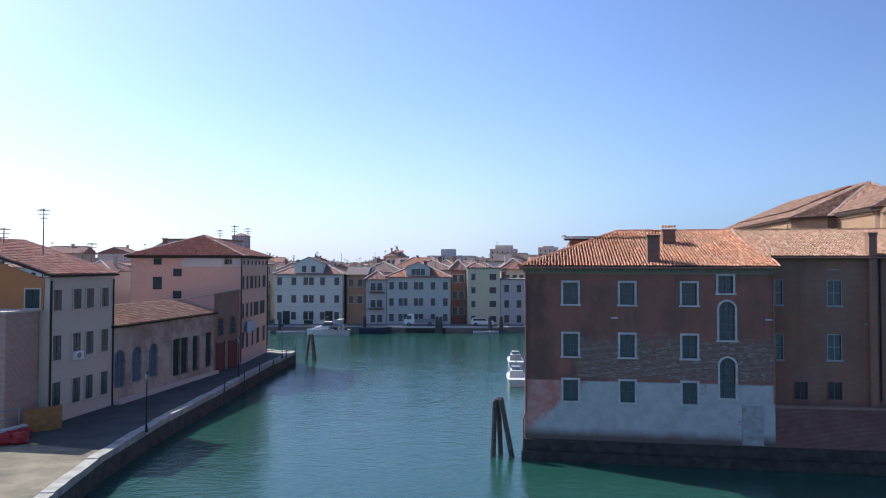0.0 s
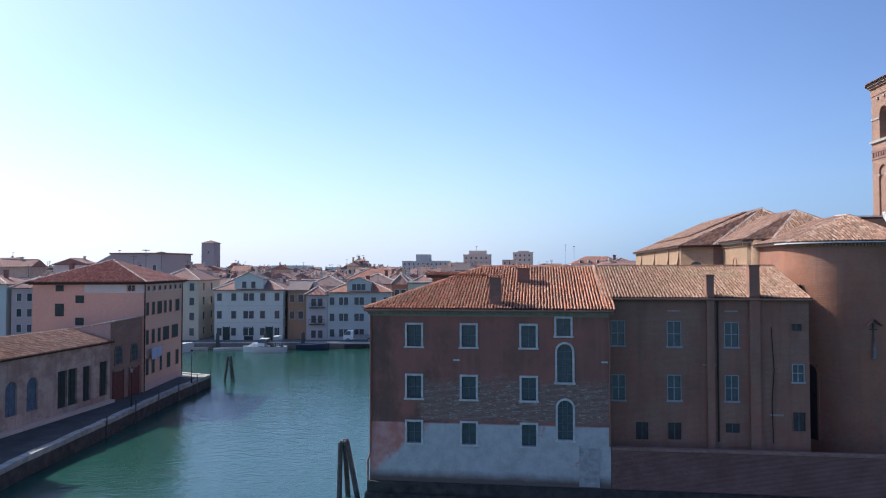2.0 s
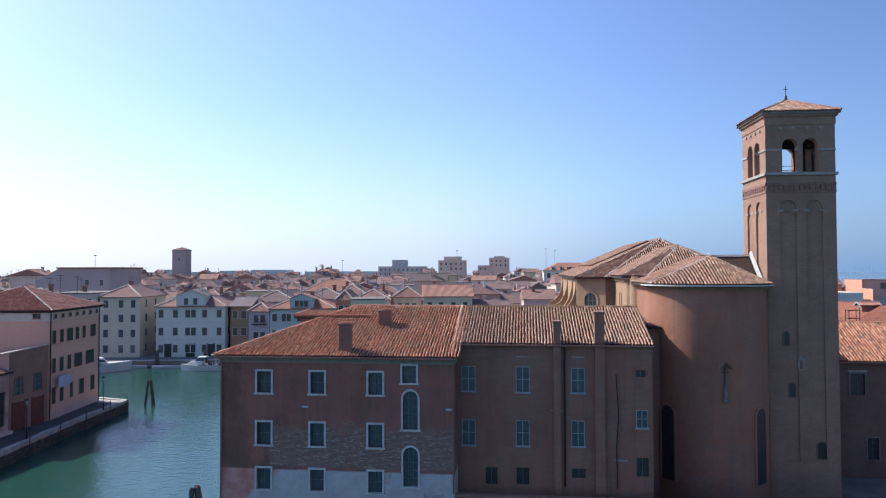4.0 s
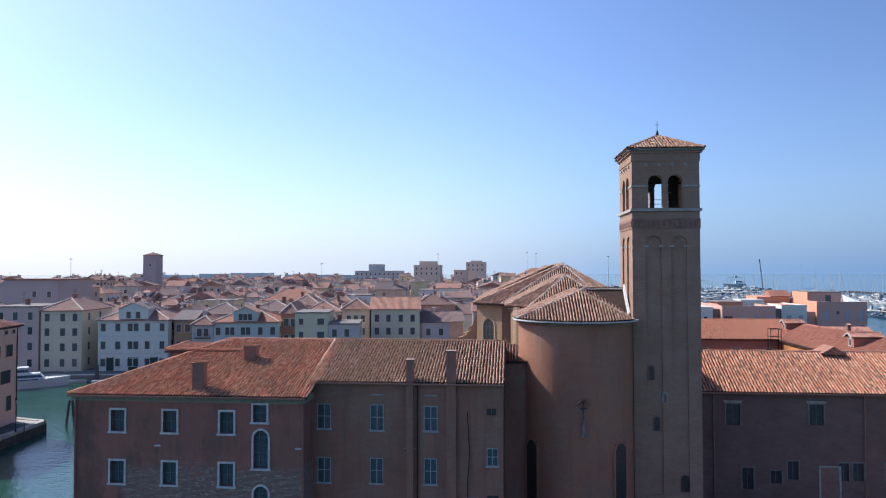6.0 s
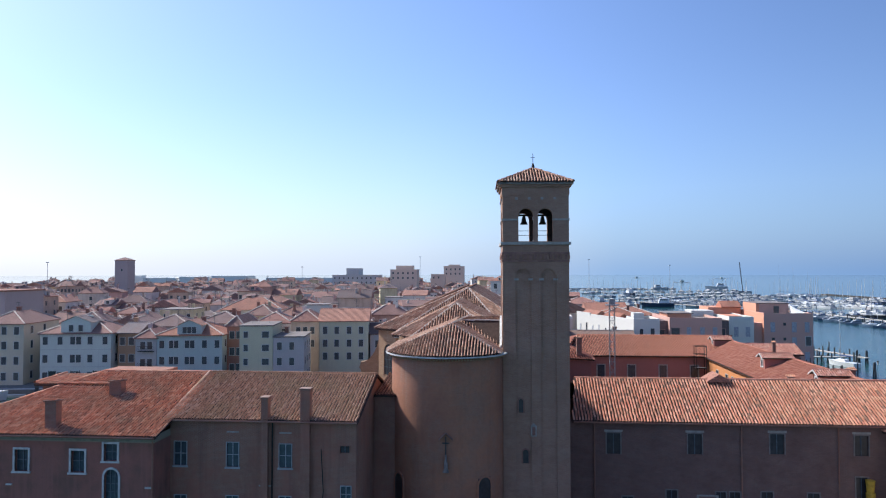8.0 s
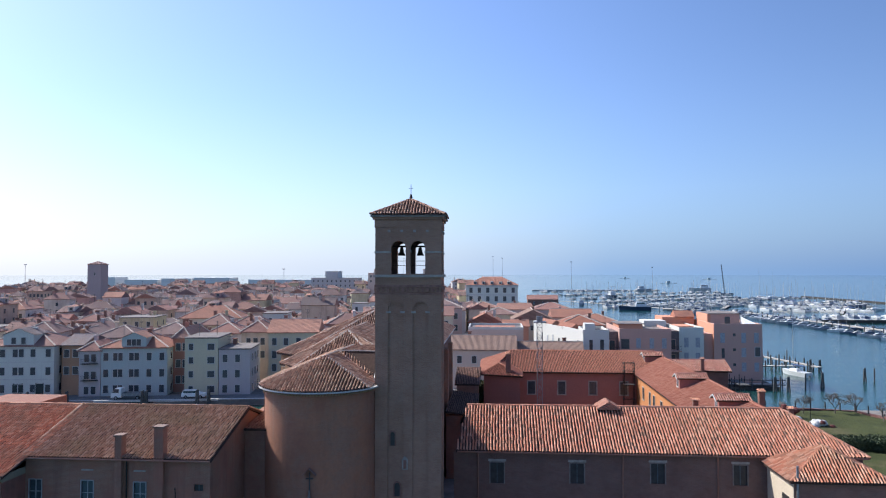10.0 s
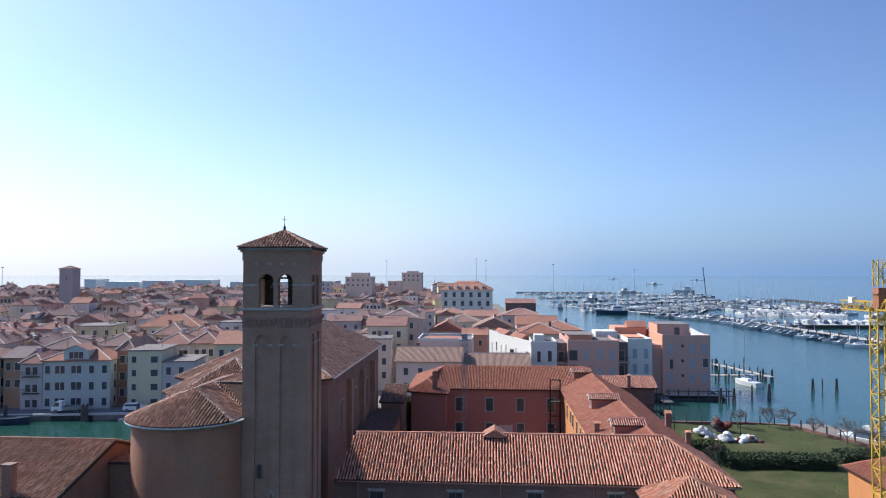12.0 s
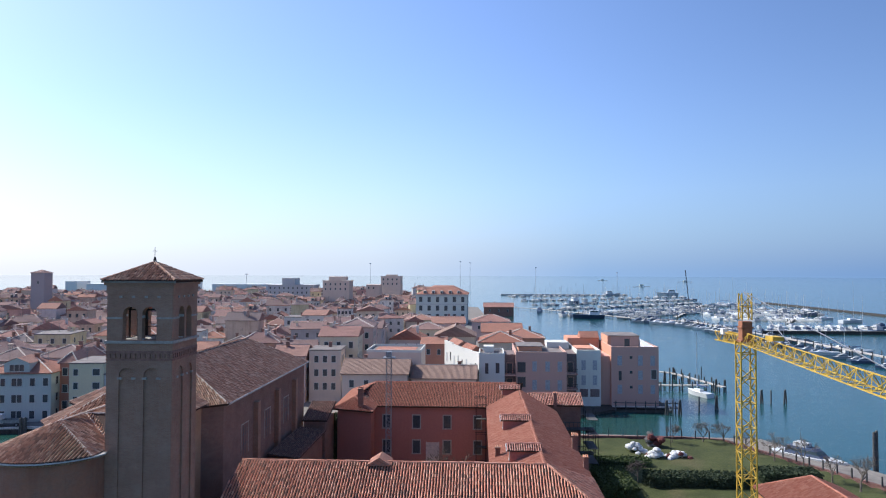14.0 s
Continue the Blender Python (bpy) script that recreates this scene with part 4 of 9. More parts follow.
for k in range(40):
    quad_ = [ring_o[k], ring_o[k + 1], ring_i[k + 1], ring_i[k]]
    o.solid([(x_, y_, AZ - 0.03) for x_, y_ in quad_], [(x_, y_, AZ + 0.07) for x_, y_ in quad_])
part("gutter", o, M_STONEWHITE, ch)

# choir
CL, CRT, CZ = 26.75, 36.8, 17.3
plan_ = [(CL, 71), (CL, 62.9), (CL + 1.6, 61.2), (CRT - 1.6, 61.2), (CRT, 62.9), (CRT, 71)]
m = Mesh()
m.prism(plan_, 1.0, CZ)
part("choir_wall", m, M_CHOIR, ch)
m = Mesh()
m.tube((CL + 1.15, 62.35, 1.0), (CL + 1.15, 62.35, CZ - 0.02), 0.95, n=20)
part("corner_turret", m, M_CHOIR, ch)
for (ax, ay), (bx, by) in zip(plan_[:3], plan_[1:4]):
    d_ = Vector((bx - ax, by - ay, 0))
    n_ = Vector((d_.y, -d_.x, 0)).normalized()
    for k_ in range(int(d_.length / 0.42)):
        dd = Mesh()
        p_ = Vector((ax, ay, 0)) + d_ * ((k_ + 0.5) / int(d_.length / 0.42)) + n_ * 0.06
        dd.box(p_.x - 0.1, p_.x + 0.1, p_.y - 0.1, p_.y + 0.1, CZ - 0.5, CZ - 0.22)
        part("corbel", dd, M_CHOIR, ch)
    dd = Mesh()
    a_, b_ = Vector((ax, ay, 0)), Vector((bx, by, 0))
    rg_ = [a_ + n_ * 0.3, b_ + n_ * 0.3, b_ - n_ * 0.05, a_ - n_ * 0.05]
    dd.solid([(q_.x, q_.y, CZ - 0.22) for q_ in rg_], [(q_.x, q_.y, CZ - 0.1) for q_ in rg_])
    part("choir_cornice", dd, M_STONEWHITE, ch)
top2, b2 = (31.6, 65.6, 19.9), (31.6, 75, 19.95)
e2 = [(CL - 0.45, 75, CZ), (CL - 0.45, 62.8, CZ), (CL + 1.4, 60.8, CZ), (CRT - 1.4, 60.8, CZ), (CRT + 0.4, 62.8, CZ), (CRT + 0.4, 75, CZ)]
roof(ch, [[e2[0], e2[1], top2, b2]] + [[e2[i], e2[i + 1], top2] for i in (1, 2, 3)] + [[e2[4], e2[5], b2, top2]],
     [(e, top2) for e in e2[1:5]] + [(top2, b2)], M_TILE_GREY, 14, name="choir_roof", tw=0.21, cap_mat=M_MORTAR, cap_r=0.10)

# nave
NZ = 17.1
nl, nr, n0, n1 = 23.4, 38.3, 70.6, 104.4
m = Mesh()
m.prism([(nl, n0 + 2.2), (nl + 2.5, n0), (nr - 2.5, n0), (nr, n0 + 2.2), (nr, n1), (nl, n1)], 1.0, NZ)
part("nave_wall", m, M_NAVE, ch)
t3, b3 = (32.1, 76.6, 21.0), (32.1, 98.0, 21.0)
e3 = [(nl - 0.4, n1 + 0.4, NZ), (nl - 0.4, n0 + 1.8, NZ), (nl + 2.3, n0 - 0.5, NZ), (nr - 2.3, n0 - 0.5, NZ), (nr + 0.5, n0 + 2.0, NZ), (nr + 0.5, n1 + 0.4, NZ)]
roof(ch, [[e3[0], e3[1], t3, b3]] + [[e3[i], e3[i + 1], t3] for i in (1, 2, 3)] + [[e3[4], e3[5], b3, t3], [e3[5], e3[0], b3]],
     [(e, t3) for e in e3[1:5]] + [(t3, b3), (e3[5], b3)], M_TILE_GREY, 15, name="nave_roof", tw=0.21, cap_mat=M_MORTAR, cap_r=0.10)
# raised verge of the nave's old gable over the west slope
gab = [(25.6, 17.9), (31.2, 20.4), (31.2, 20.9), (25.6, 18.33)]
o = Mesh()
o.solid([(x_, 79.4, z_) for x_, z_ in gab], [(x_, 78.9, z_) for x_, z_ in gab])
part("gable_wall", o, M_REDWALL, ch)
roof(ch, [[(25.4, n1 - 4, 18.28), (25.4, 78.7, 18.28), (31.3, 78.7, 20.92), (31.3, n1 - 7, 20.92)]], [], M_TILE_GREY, 33, name="west_roof", thick=0.08)
# ochre plaster on the west and south-west faces
for (ax, ay), (bx, by) in (((nl, n1), (nl, n0 + 2.2)), ((nl, n0 + 2.2), (nl + 2.5, n0))):
    d_ = Vector((bx - ax, by - ay, 0)).normalized()
    n_ = Vector((d_.y, -d_.x, 0)) * 0.05
    a_, b_ = Vector((ax, ay, 0)), Vector((bx, by, 0))
    o = Mesh()
    rg_ = [a_ + n_, b_ + n_, b_, a_]
    o.solid([(q_.x, q_.y, 9.0) for q_ in rg_], [(q_.x, q_.y, NZ - 0.05) for q_ in rg_])
    part("plaster_face", o, M_CHOIR, ch)
o = Mesh()
o.tube((nr + 0.55, n0 + 2.3, NZ - 0.02), (nr + 0.55, n1 + 0.4, NZ - 0.02), 0.11, n=8)
part("gutter", o, M_STONEWHITE, ch)

# scrolled buttresses and windows on the nave's west flank
for yb, reach in ((74.0, 2.1), (79.5, 1.9), (88.5, 1.9), (99.0, 1.9)):
    o = Mesh()
    xw = nl + 0.1
    prof_ = [(xw + 0.4, 9.5), (xw + 0.4, 17.0), (xw - 0.2, 17.0)]
    prof_ += [(xw - 0.2 - (reach - 0.2) * (1 - math.cos(t_)), 16.9 - 3.3 * math.sin(t_)) for t_ in np.linspace(0.1, math.pi / 2, 12)]
    prof_ += [(xw - reach - 0.16 * math.sin(t_), 13.35 - 0.26 * (1 - math.cos(t_))) for t_ in np.linspace(0.4, math.pi, 7)] + [(xw - reach, 9.5)]
    o.solid([(x_, yb + 0.4, z_) for x_, z_ in prof_][::-1], [(x_, yb - 0.4, z_) for x_, z_ in prof_][::-1])
    part("scroll_buttress", o, M_CHOIR, ch)
o = Mesh()
o.box(nl - 5.5, nl + 0.5, 72, n1, 1.0, 9.5)
part("aisle_wall", o, M_CHURCH, ch)
window_parts(ch, (nl - 0.04, n0 + 2.15, 0), (2.5, -2.2, 0), (-2.2, -2.5, 0), 0.9, 2.3, 12.6, 15.6, True, 0.06, M_CHOIR, M_DUSTGLASS, 0.22, (2, 3), False)
window_parts(ch, (CL, 68, 0), (0, -1, 0), (-1, 0, 0), 1.0, 2.0, 13.6, 15.8, True, 0.1, M_CHURCH, M_GLASS, 0.15, (1, 2), False)
for y_ in (78.0, 86.0, 94.0):
    window_parts(ch, (nr, y_, 0), (0, 1, 0), (1, 0, 0), 0, 2.2, 10.6, 13.8, False, 0.06, M_STONEDULL, M_DUSTGLASS, 0.12, (2, 2), False)
    o = Mesh()
    xb = nr
    o.box(xb - 0.2, xb + 0.55, y_ + 4.0, y_ + 4.9, 1.0, 15.6)
    part("pilaster", o, M_BRICK, ch)
o = Mesh()
for k in range(70):
    y_ = n0 + 2.6 + k * 0.45
    xb = nr
    o.box(xb, xb + 0.28, y_ - 0.08, y_ + 0.1, NZ - 0.32, NZ - 0.02)
part("eaves_dentils", o, M_STONEDULL, ch)["kind"] = "stuff"
# low link between the wing and the apse, side chapel by the nave
o = Mesh()
o.box(WX1 + 0.02, 29.2, 54.5, 61, 1.0, 13.6)
part("link_wall", o, M_WING, ch)
roof(ch, [[(WX1 + 0.05, 54.2, 13.66), (28.9, 54.2, 13.66), (28.9, 61, 14.3), (WX1 + 0.05, 61, 14.3)]], [], M_TILE_BROWN, 36, name="link_roof", thick=0.1)
o = Mesh()
o.box(nr + 0.6, 42.0, 86, 100, 1.0, 8.4)
part("chapel_wall", o, M_BRICKDARK, ch)
roof(ch, [[(nr + 0.5, 85.6, 8.9), (42.4, 85.6, 8.4), (42.4, 100.4, 8.4), (nr + 0.5, 100.4, 8.9)]], [], M_TILE_BROWN, 34, name="chapel_roof")
o = Mesh()
o.box(nr + 1.0, 42.2, 100.6, 106.5, 1.0, 9.6)
part("sacristy_wall", o, M_NAVE, ch)
roof(ch, [[(nr + 0.7, 100.5, 9.65), (42.5, 100.5, 9.65), (42.5, 106.8, 11.2), (nr + 0.7, 106.8, 11.2)]], [], M_TILE_BROWN, 35, name="sacristy_roof")
# tall arched recesses at the foot of the apse, flat panes darkened for their shade
for ang in (218, 312):
    ca, sa = math.cos(radians(ang)), math.sin(radians(ang))
    oo = Vector((AC[0] + (AR + 0.03) * ca, AC[1] + (AR + 0.03) * sa, 0))
    uu = Vector((-sa, ca, 0))
    window_parts(ch, oo - uu * 0.55, uu, Vector((ca, sa, 0)), 0, 1.1, 3.0, 8.2, True, 0.04, M_CHURCH, M_DUSTGLASS, 0.14, (0, 0), False, name="arched_recess")
# shrine: little gabled canopy with a plain figure under it
sh_a = 272.5
ca, sa = math.cos(radians(sh_a)), math.sin(radians(sh_a))
SHS = Matrix.Translation((0, 0, 9.0)) @ Matrix.Diagonal((0.72, 0.8, 0.8, 1)) @ Matrix.Translation((0, 0, -9.4))
shr = thing("wall_shrine", "small wooden canopy with a plain pale figure on the apse wall", "shrine", (AC[0] + AR * ca, AC[1] + AR * sa, 9.2))
SMx = Matrix.Translation((AC[0] + AR * ca, AC[1] + AR * sa, 0)) @ Matrix.Rotation(radians(sh_a + 90), 4, "Z") @ SHS
o = Mesh(SMx)
o.solid([(-0.68, 0.1, 11.95), (0.0, 0.1, 12.5), (0.0, -0.4, 12.5), (-0.68, -0.4, 11.95)], [(-0.68, 0.1, 12.02), (0.0, 0.1, 12.58), (0.0, -0.4, 12.58), (-0.68, -0.4, 12.02)])
o.solid([(0.0, 0.1, 12.5), (0.68, 0.1, 11.95), (0.68, -0.4, 11.95), (0.0, -0.4, 12.5)], [(0.0, 0.1, 12.58), (0.68, 0.1, 12.02), (0.68, -0.4, 12.02), (0.0, -0.4, 12.58)])
part("canopy", o, simple("reddish_board", (0.24, 0.14, 0.115), 0.85), shr)
o = Mesh(SMx)
o.box(-0.05, 0.05, -0.12, 0.1, 10.4, 12.2)
o.box(-0.34, 0.34, -0.12, 0.1, 11.6, 11.7)
part("wooden_cross", o, M_WOOD, shr)
fg = thing("figure", "plain pale stone figure on a bracket", "statue", (AC[0] + (AR + 0.2) * ca, AC[1] + (AR + 0.2) * sa, 9.2))
o = Mesh(SMx)
for z0_, z1_, r0_, r1_ in ((9.2, 9.35, 0.3, 0.3), (9.35, 10.1, 0.22, 0.16), (10.1, 10.4, 0.16, 0.09), (10.4, 10.65, 0.12, 0.1)):
    o.tube((0, -0.2, z0_), (0, -0.2, z1_), r0_, r1_, 10)
part("figure", o, M_FIGURE, fg)

# ---- bell tower ----
TC, TH, TA = (38.125, 58.07), 2.45, 1.9
bt = thing("bell_tower", "tall square brick bell tower with arched belfry and tiled roof", "bell tower", (*TC, 1.1))
TM = pose(TC[0], TC[1], 0, 0, 0, TA)


def tower_side(mesh, k, z0, z1, holes, depth, half):
    r = Matrix.Rotation(k * math.pi / 2, 4, "Z")
    o = r @ Vector((-half, -half, 0))
    holed_wall(mesh, 2 * half, z0, z1, holes, depth, o, r @ Vector((1, 0, 0)), r @ Vector((0, -1, 0)))


m = Mesh(TM)
panels = [(0.95, 2.1, 4.0, 22.9, True), (2.8, 3.95, 4.0, 22.9, True)]
for k in range(4):
    tower_side(m, k, 0.5, 24.7, panels, 0.12, TH)
m.box(-TH + 0.12, TH - 0.12, -TH + 0.12, TH - 0.12, 0.5, 24.69)
part("shaft", m, M_BRICK, bt)
for k in range(4):
    r = TM @ Matrix.Rotation(k * math.pi / 2, 4, "Z")
    for a0 in (0.95, 2.8):
        for xx in (a0 - 0.12, a0 + 1.15 - 0.22):
            o = Mesh(r)
            o.box(-TH + xx, -TH + xx + 0.34, -TH - 0.05, -TH + 0.1, 22.05, 22.2)
            part("impost_stone", o, M_STONEDULL, bt)
    o = Mesh(r)
    for j in range(13):
        o.box(-TH + 0.12 + 0.37 * j, -TH + 0.32 + 0.37 * j, -TH - 0.09, -TH + 0.01, 23.62, 23.95)
    o.box(-TH, TH, -TH - 0.06, -TH + 0.01, 23.97, 24.15)
    o.box(-TH, TH, -TH - 0.05, -TH + 0.01, 23.42, 23.58)
    part("brick_frieze", o, simple("red_frieze_brick", (0.27, 0.15, 0.115), 0.9) if k == 0 else bpy.data.materials["red_frieze_brick"], bt)
    for z, hole in ((26.5, True),):
        for s0, s1 in ((0, 1.18), (3.66, 2 * TH)):
            o = Mesh(r)
            o.box(-TH + s0, -TH + s1, -TH - 0.06, -TH + 0.02, z, z + 0.14)
            part("string_course", o, M_STONEDULL, bt)
    o = Mesh(r)
    o.tube((0, -TH + 0.28, 24.9), (0, -TH + 0.28, 26.6), 0.11, 0.10, 10)
    o.box(-0.2, 0.2, -TH + 0.05, -TH + 0.5, 26.55, 26.75)
    o.box(-0.18, 0.18, -TH + 0.08, -TH + 0.48, 24.9, 25.05)
    part("column", o, M_STONEWHITE, bt)
    for j in range(4):
        o = Mesh(r)
        cx = -TH + 0.55 + 0.95 * j + 0.475
        o.box(cx - 0.1, cx + 0.1, -TH - 0.1, -TH + 0.02, 28.05, 28.22)
        part("corbel_stone", o, M_STONEDULL, bt)
for x in (-0.72, 0.72):
    o = Mesh(TM)
    pr = [(0.08, 27.0), (0.14, 26.9), (0.19, 26.6), (0.28, 26.4), (0.30, 26.36)]
    for (ra_, za), (rb_, zb) in zip(pr, pr[1:]):
        o.tube((x, 0, zb), (x, 0, za), rb_, ra_, 14)
    part("bell", o, simple("bronze_bell", (0.05, 0.05, 0.04), 0.5, 0.6) if x < 0 else bpy.data.materials["bronze_bell"], bt)
o = Mesh(TM)
o.box(-TH + 0.3, TH - 0.3, -0.1, 0.1, 27.0, 27.14)
for zz in (25.6, 25.95):
    o.box(-TH + 0.4, TH - 0.4, TH - 0.6, TH - 0.56, zz, zz + 0.04)
part("bell_beam", o, M_IRON, bt)
o = Mesh(TM)
o.tube((0, 0, 30.5), (0, 0, 31.9), 0.022, n=6)
o.tube((-0.17, 0, 31.6), (0.17, 0, 31.6), 0.018, n=6)
o.tube((0, 0, 30.85), (0, 0, 31.15), 0.14, 0.05, 10)
part("cross", o, M_IRON, bt)
for z_, a0, w_, h_ in ((12.3, -1.3, 0.32, 1.0), (8.6, -1.0, 0.4, 1.0), (17.5, -0.15, 0.3, 1.0), (4.2, 0.9, 0.6, 1.2)):
    window_parts(bt, TM @ Vector((a0, -TH + 0.11, 0)), TM.to_3x3() @ Vector((1, 0, 0)), TM.to_3x3() @ Vector((0, -1, 0)), 0, w_, z_, z_ + h_, True, 0.04, M_BRICKDARK, M_DUSTGLASS, 0.1, (0, 0), False, name="slit_window")
o = Mesh(TM)
nook = [(-0.43, 10.6), (0.0, 10.6), (0.0, 11.35), (-0.215, 11.58), (-0.43, 11.35)]
o.solid([(x_, -TH + 0.02, z_) for x_, z_ in nook], [(x_, -TH - 0.07, z_) for x_, z_ in nook])
niche = part("niche_surround", o, M_STONEDULL, bt, "small gabled pale stone niche")
o = Mesh(TM)
o.box(-0.33, -0.10, -TH - 0.09, -TH - 0.065, 10.68, 11.3)
part("niche_recess", o, M_BRICKDARK, niche)
m = Mesh(TM)
for k in range(4):
    holes_ = [(1.18, 2.28, 24.95, 27.4, True), (2.62, 3.72, 24.95, 27.4, True)]
    tower_side(m, k, 24.9, 28.4, holes_, 0.55, TH)
m.box(-TH + 0.55, TH - 0.55, -TH + 0.55, TH - 0.55, 28.1, 28.4)
part("belfry", m, M_BRICK, bt)
# near-black lining puts the dark of the unlit belfry into its inner faces
M_INNER_SHADE = simple("shaded_inner_brick", (0.075, 0.058, 0.05), 0.95)
for k in range(4):
    m = Mesh(TM)
    r_in = Matrix.Rotation(k * math.pi / 2, 4, "Z")
    holed_wall(m, 2 * TH - 1.1, 24.9, 28.1, [(1.18 - 0.55, 2.28 - 0.55, 24.95, 27.4, True), (2.62 - 0.55, 3.72 - 0.55, 24.95, 27.4, True)], 0.01, r_in @ Vector((-TH + 0.55, -TH + 0.57, 0)), r_in @ Vector((1, 0, 0)), r_in @ Vector((0, -1, 0)))
    part("inner_face", m, M_INNER_SHADE, bt)
m = Mesh(TM)
m.box(-TH + 0.58, TH - 0.58, -TH + 0.58, TH - 0.58, 28.0, 28.09)
part("belfry_ceiling", m, M_INNER_SHADE, bt)
for z0, z1, o in ((24.7, 24.9, 0.14), (29.18, 29.32, 0.32), (29.0, 29.18, 0.18)):
    m = Mesh(TM)
    m.box(-TH - o, TH + o, -TH - o, TH + o, z0, z1)
    part("cornice", m, M_STONEDULL if z0 != 29.0 else M_BRICK, bt)
m = Mesh(TM)
m.box(-TH - 0.05, TH + 0.05, -TH - 0.05, TH + 0.05, 28.4, 29.0)
part("frieze", m, M_BRICK, bt)
q = [TM @ Vector((sx * (TH + 0.32), sy * (TH + 0.32), 29.34)) for sx, sy in ((-1, -1), (1, -1), (1, 1), (-1, 1))]
ap = TM @ Vector((0, 0, 30.7))
roof(bt, [[q[i], q[(i + 1) % 4], ap] for i in range(4)], [(p, ap) for p in q], M_TILE_GREY, 16, tw=0.22)

# ---- right wing ----
M_CREAM_WALL = plaster("cream_side_plaster", (0.56, 0.47, 0.36), (0.46, 0.38, 0.30), streak=0.3)
M_RANGEFRAME = simple("dull_stone_frame", (0.22, 0.19, 0.175), 0.85, vary=0.3)
RWY, RWX0, RWX1 = 62.3, 41.2, 73.6
rw = thing("convent_range", "long dark brick convent range with orange pantile roof", "house", (57, RWY, 1.1))
rh = []
for a0, a1, z0, z1 in ((44.2, 45.3, 7.75, 9.45), (50.7, 51.8, 7.85, 9.5), (57.15, 58.25, 7.98, 9.6), (63.65, 64.7, 7.98, 9.6), (70.2, 71.3, 7.98, 9.6),
                       (45.42, 46.28, 2.6, 4.33), (47.61, 48.48, 3.12, 4.14), (48.95, 49.8, 3.45, 4.93), (52.88, 53.64, 3.45, 4.87), (53.95, 54.76, 3.48, 4.89), (56.42, 57.3, 3.55, 4.96), (60.0, 60.9, 3.5, 4.95), (63.7, 64.6, 3.5, 6.3)):
    rh.append((a0 - RWX0, a1 - RWX0, z0, z1, False))
m = Mesh()
holed_wall(m, RWX1 - RWX0, 1.0, 10.45, rh, 0.16, (RWX0, RWY, 0), (1, 0, 0), (0, -1, 0))
m.face([(RWX1, RWY, 1), (RWX1, 72.3, 1), (RWX1, 72.3, 10.45), (RWX1, RWY, 10.45)])
m.face([(RWX1, 72.3, 1), (RWX0, 72.3, 1), (RWX0, 72.3, 10.45), (RWX1, 72.3, 10.45)])
m.face([(RWX0, RWY + .3, 1), (RWX1, RWY + .3, 1), (RWX1, RWY + .3, 10.45), (RWX0, RWY + .3, 10.45)])
part("wall", m, brickwork("range_brick", (0.235, 0.125, 0.10), (0.175, 0.098, 0.08), (0.23, 0.18, 0.155), 0.45), rw)
for h in rh:
    window_parts(rw, (RWX0, RWY, 0), (1, 0, 0), (0, -1, 0), *h, 0.16, M_RANGEFRAME, M_DUSTGLASS, 0.09, (1, 0), sill=False)
ez = 10.45
ra, rb = (42.1, 67.3, 13.15), (69.2, 67.3, 13.2)
c0, c1, c2_, c3 = (41.4, RWY - .35, ez), (RWX1 + .4, RWY - .35, ez), (RWX1 + .4, 72.6, ez), (RWX0, 72.6, ez)
roof(rw, [[c0, c1, rb, ra], [c1, c2_, rb], [c2_, c3, ra, rb]], [(ra, rb), (c1, rb), (c2_, rb)], M_TILE_RANGE, 17, tw=0.25, loose=3, loose_mat=M_TILE_RANGE_ONE)

# pavilion at the corner
pv = thing("corner_pavilion", "small brick pavilion with orange hipped tile roof", "house", (69, 58, 1.1))
m = Mesh()
m.box(66.15, 72.7, 56.95, 62.1, 1.0, 9.95)
part("wall", m, M_BRICKDARK, pv)
o = Mesh()
o.box(66.11, 66.16, 56.95, 61.9, 1.0, 9.9)
face_ = part("plaster_face", o, M_CREAM_WALL, pv, "cream plastered side wall")
o = Mesh()
o.box(66.05, 66.12, 57.7, 58.9, 6.6, 8.6)
part("window", o, M_DUSTGLASS, face_)
o = Mesh()
o.tube((66.35, 56.8, 1.0), (66.35, 56.8, 11.1), 0.09, n=8)
part("flue_pipe", o, M_ZINC, pv)
pa = (69.2, 59.3, 12.0)
pe = [(65.75, 56.6, 10.0), (73.1, 56.6, 10.0), (73.1, 62.6, 10.0), (65.75, 62.6, 10.0)]
roof(pv, [[pe[i], pe[(i + 1) % 4], pa] for i in range(4)], [(p, pa) for p in pe[:3]], M_TILE, 18, cap_r=0.11)

# ---- cloister ----
cl = thing("cloister_north_range", "red plastered cloister range with stone-framed windows and tiled roof", "house", (55, 108, 1.1))
m = Mesh()
m.box(43.2, 70, 107.4, 120.5, 1.0, 10.45)
m.prism([(42.9, 105.7), (48.0, 103.9), (48.0, 107.4), (42.9, 107.4)], 1.0, 10.3)
part("wall", m, M_REDWALL, cl)
e = 10.5
kl, kr = (47.1, 114.8, 12.75), (69.0, 114.8, 12.75)
wa, wl_, wr_ = (45.1, 107.4, 11.75), (42.3, 105.3, 10.36), (48.4, 103.3, 10.36)
roof(cl, [[(48.4, 106.9, e), (69.0, 106.9, e), kr, kl, (46.0, 111.3, 11.77)], [(42.3, 121, e), wl_, wa, kl], [(70, 121, e), (42.3, 121, e), kl, (70, 114.8, 12.75)],
          [wl_, wr_, wa], [wr_, (48.4, 107.0, e), (46.0, 111.3, 11.77), wa]],
     [(kl, kr), (wl_, kl), (wl_, wa), (wr_, wa), (wa, (46.0, 111.3, 11.8))], M_TILE_NEW, 19)
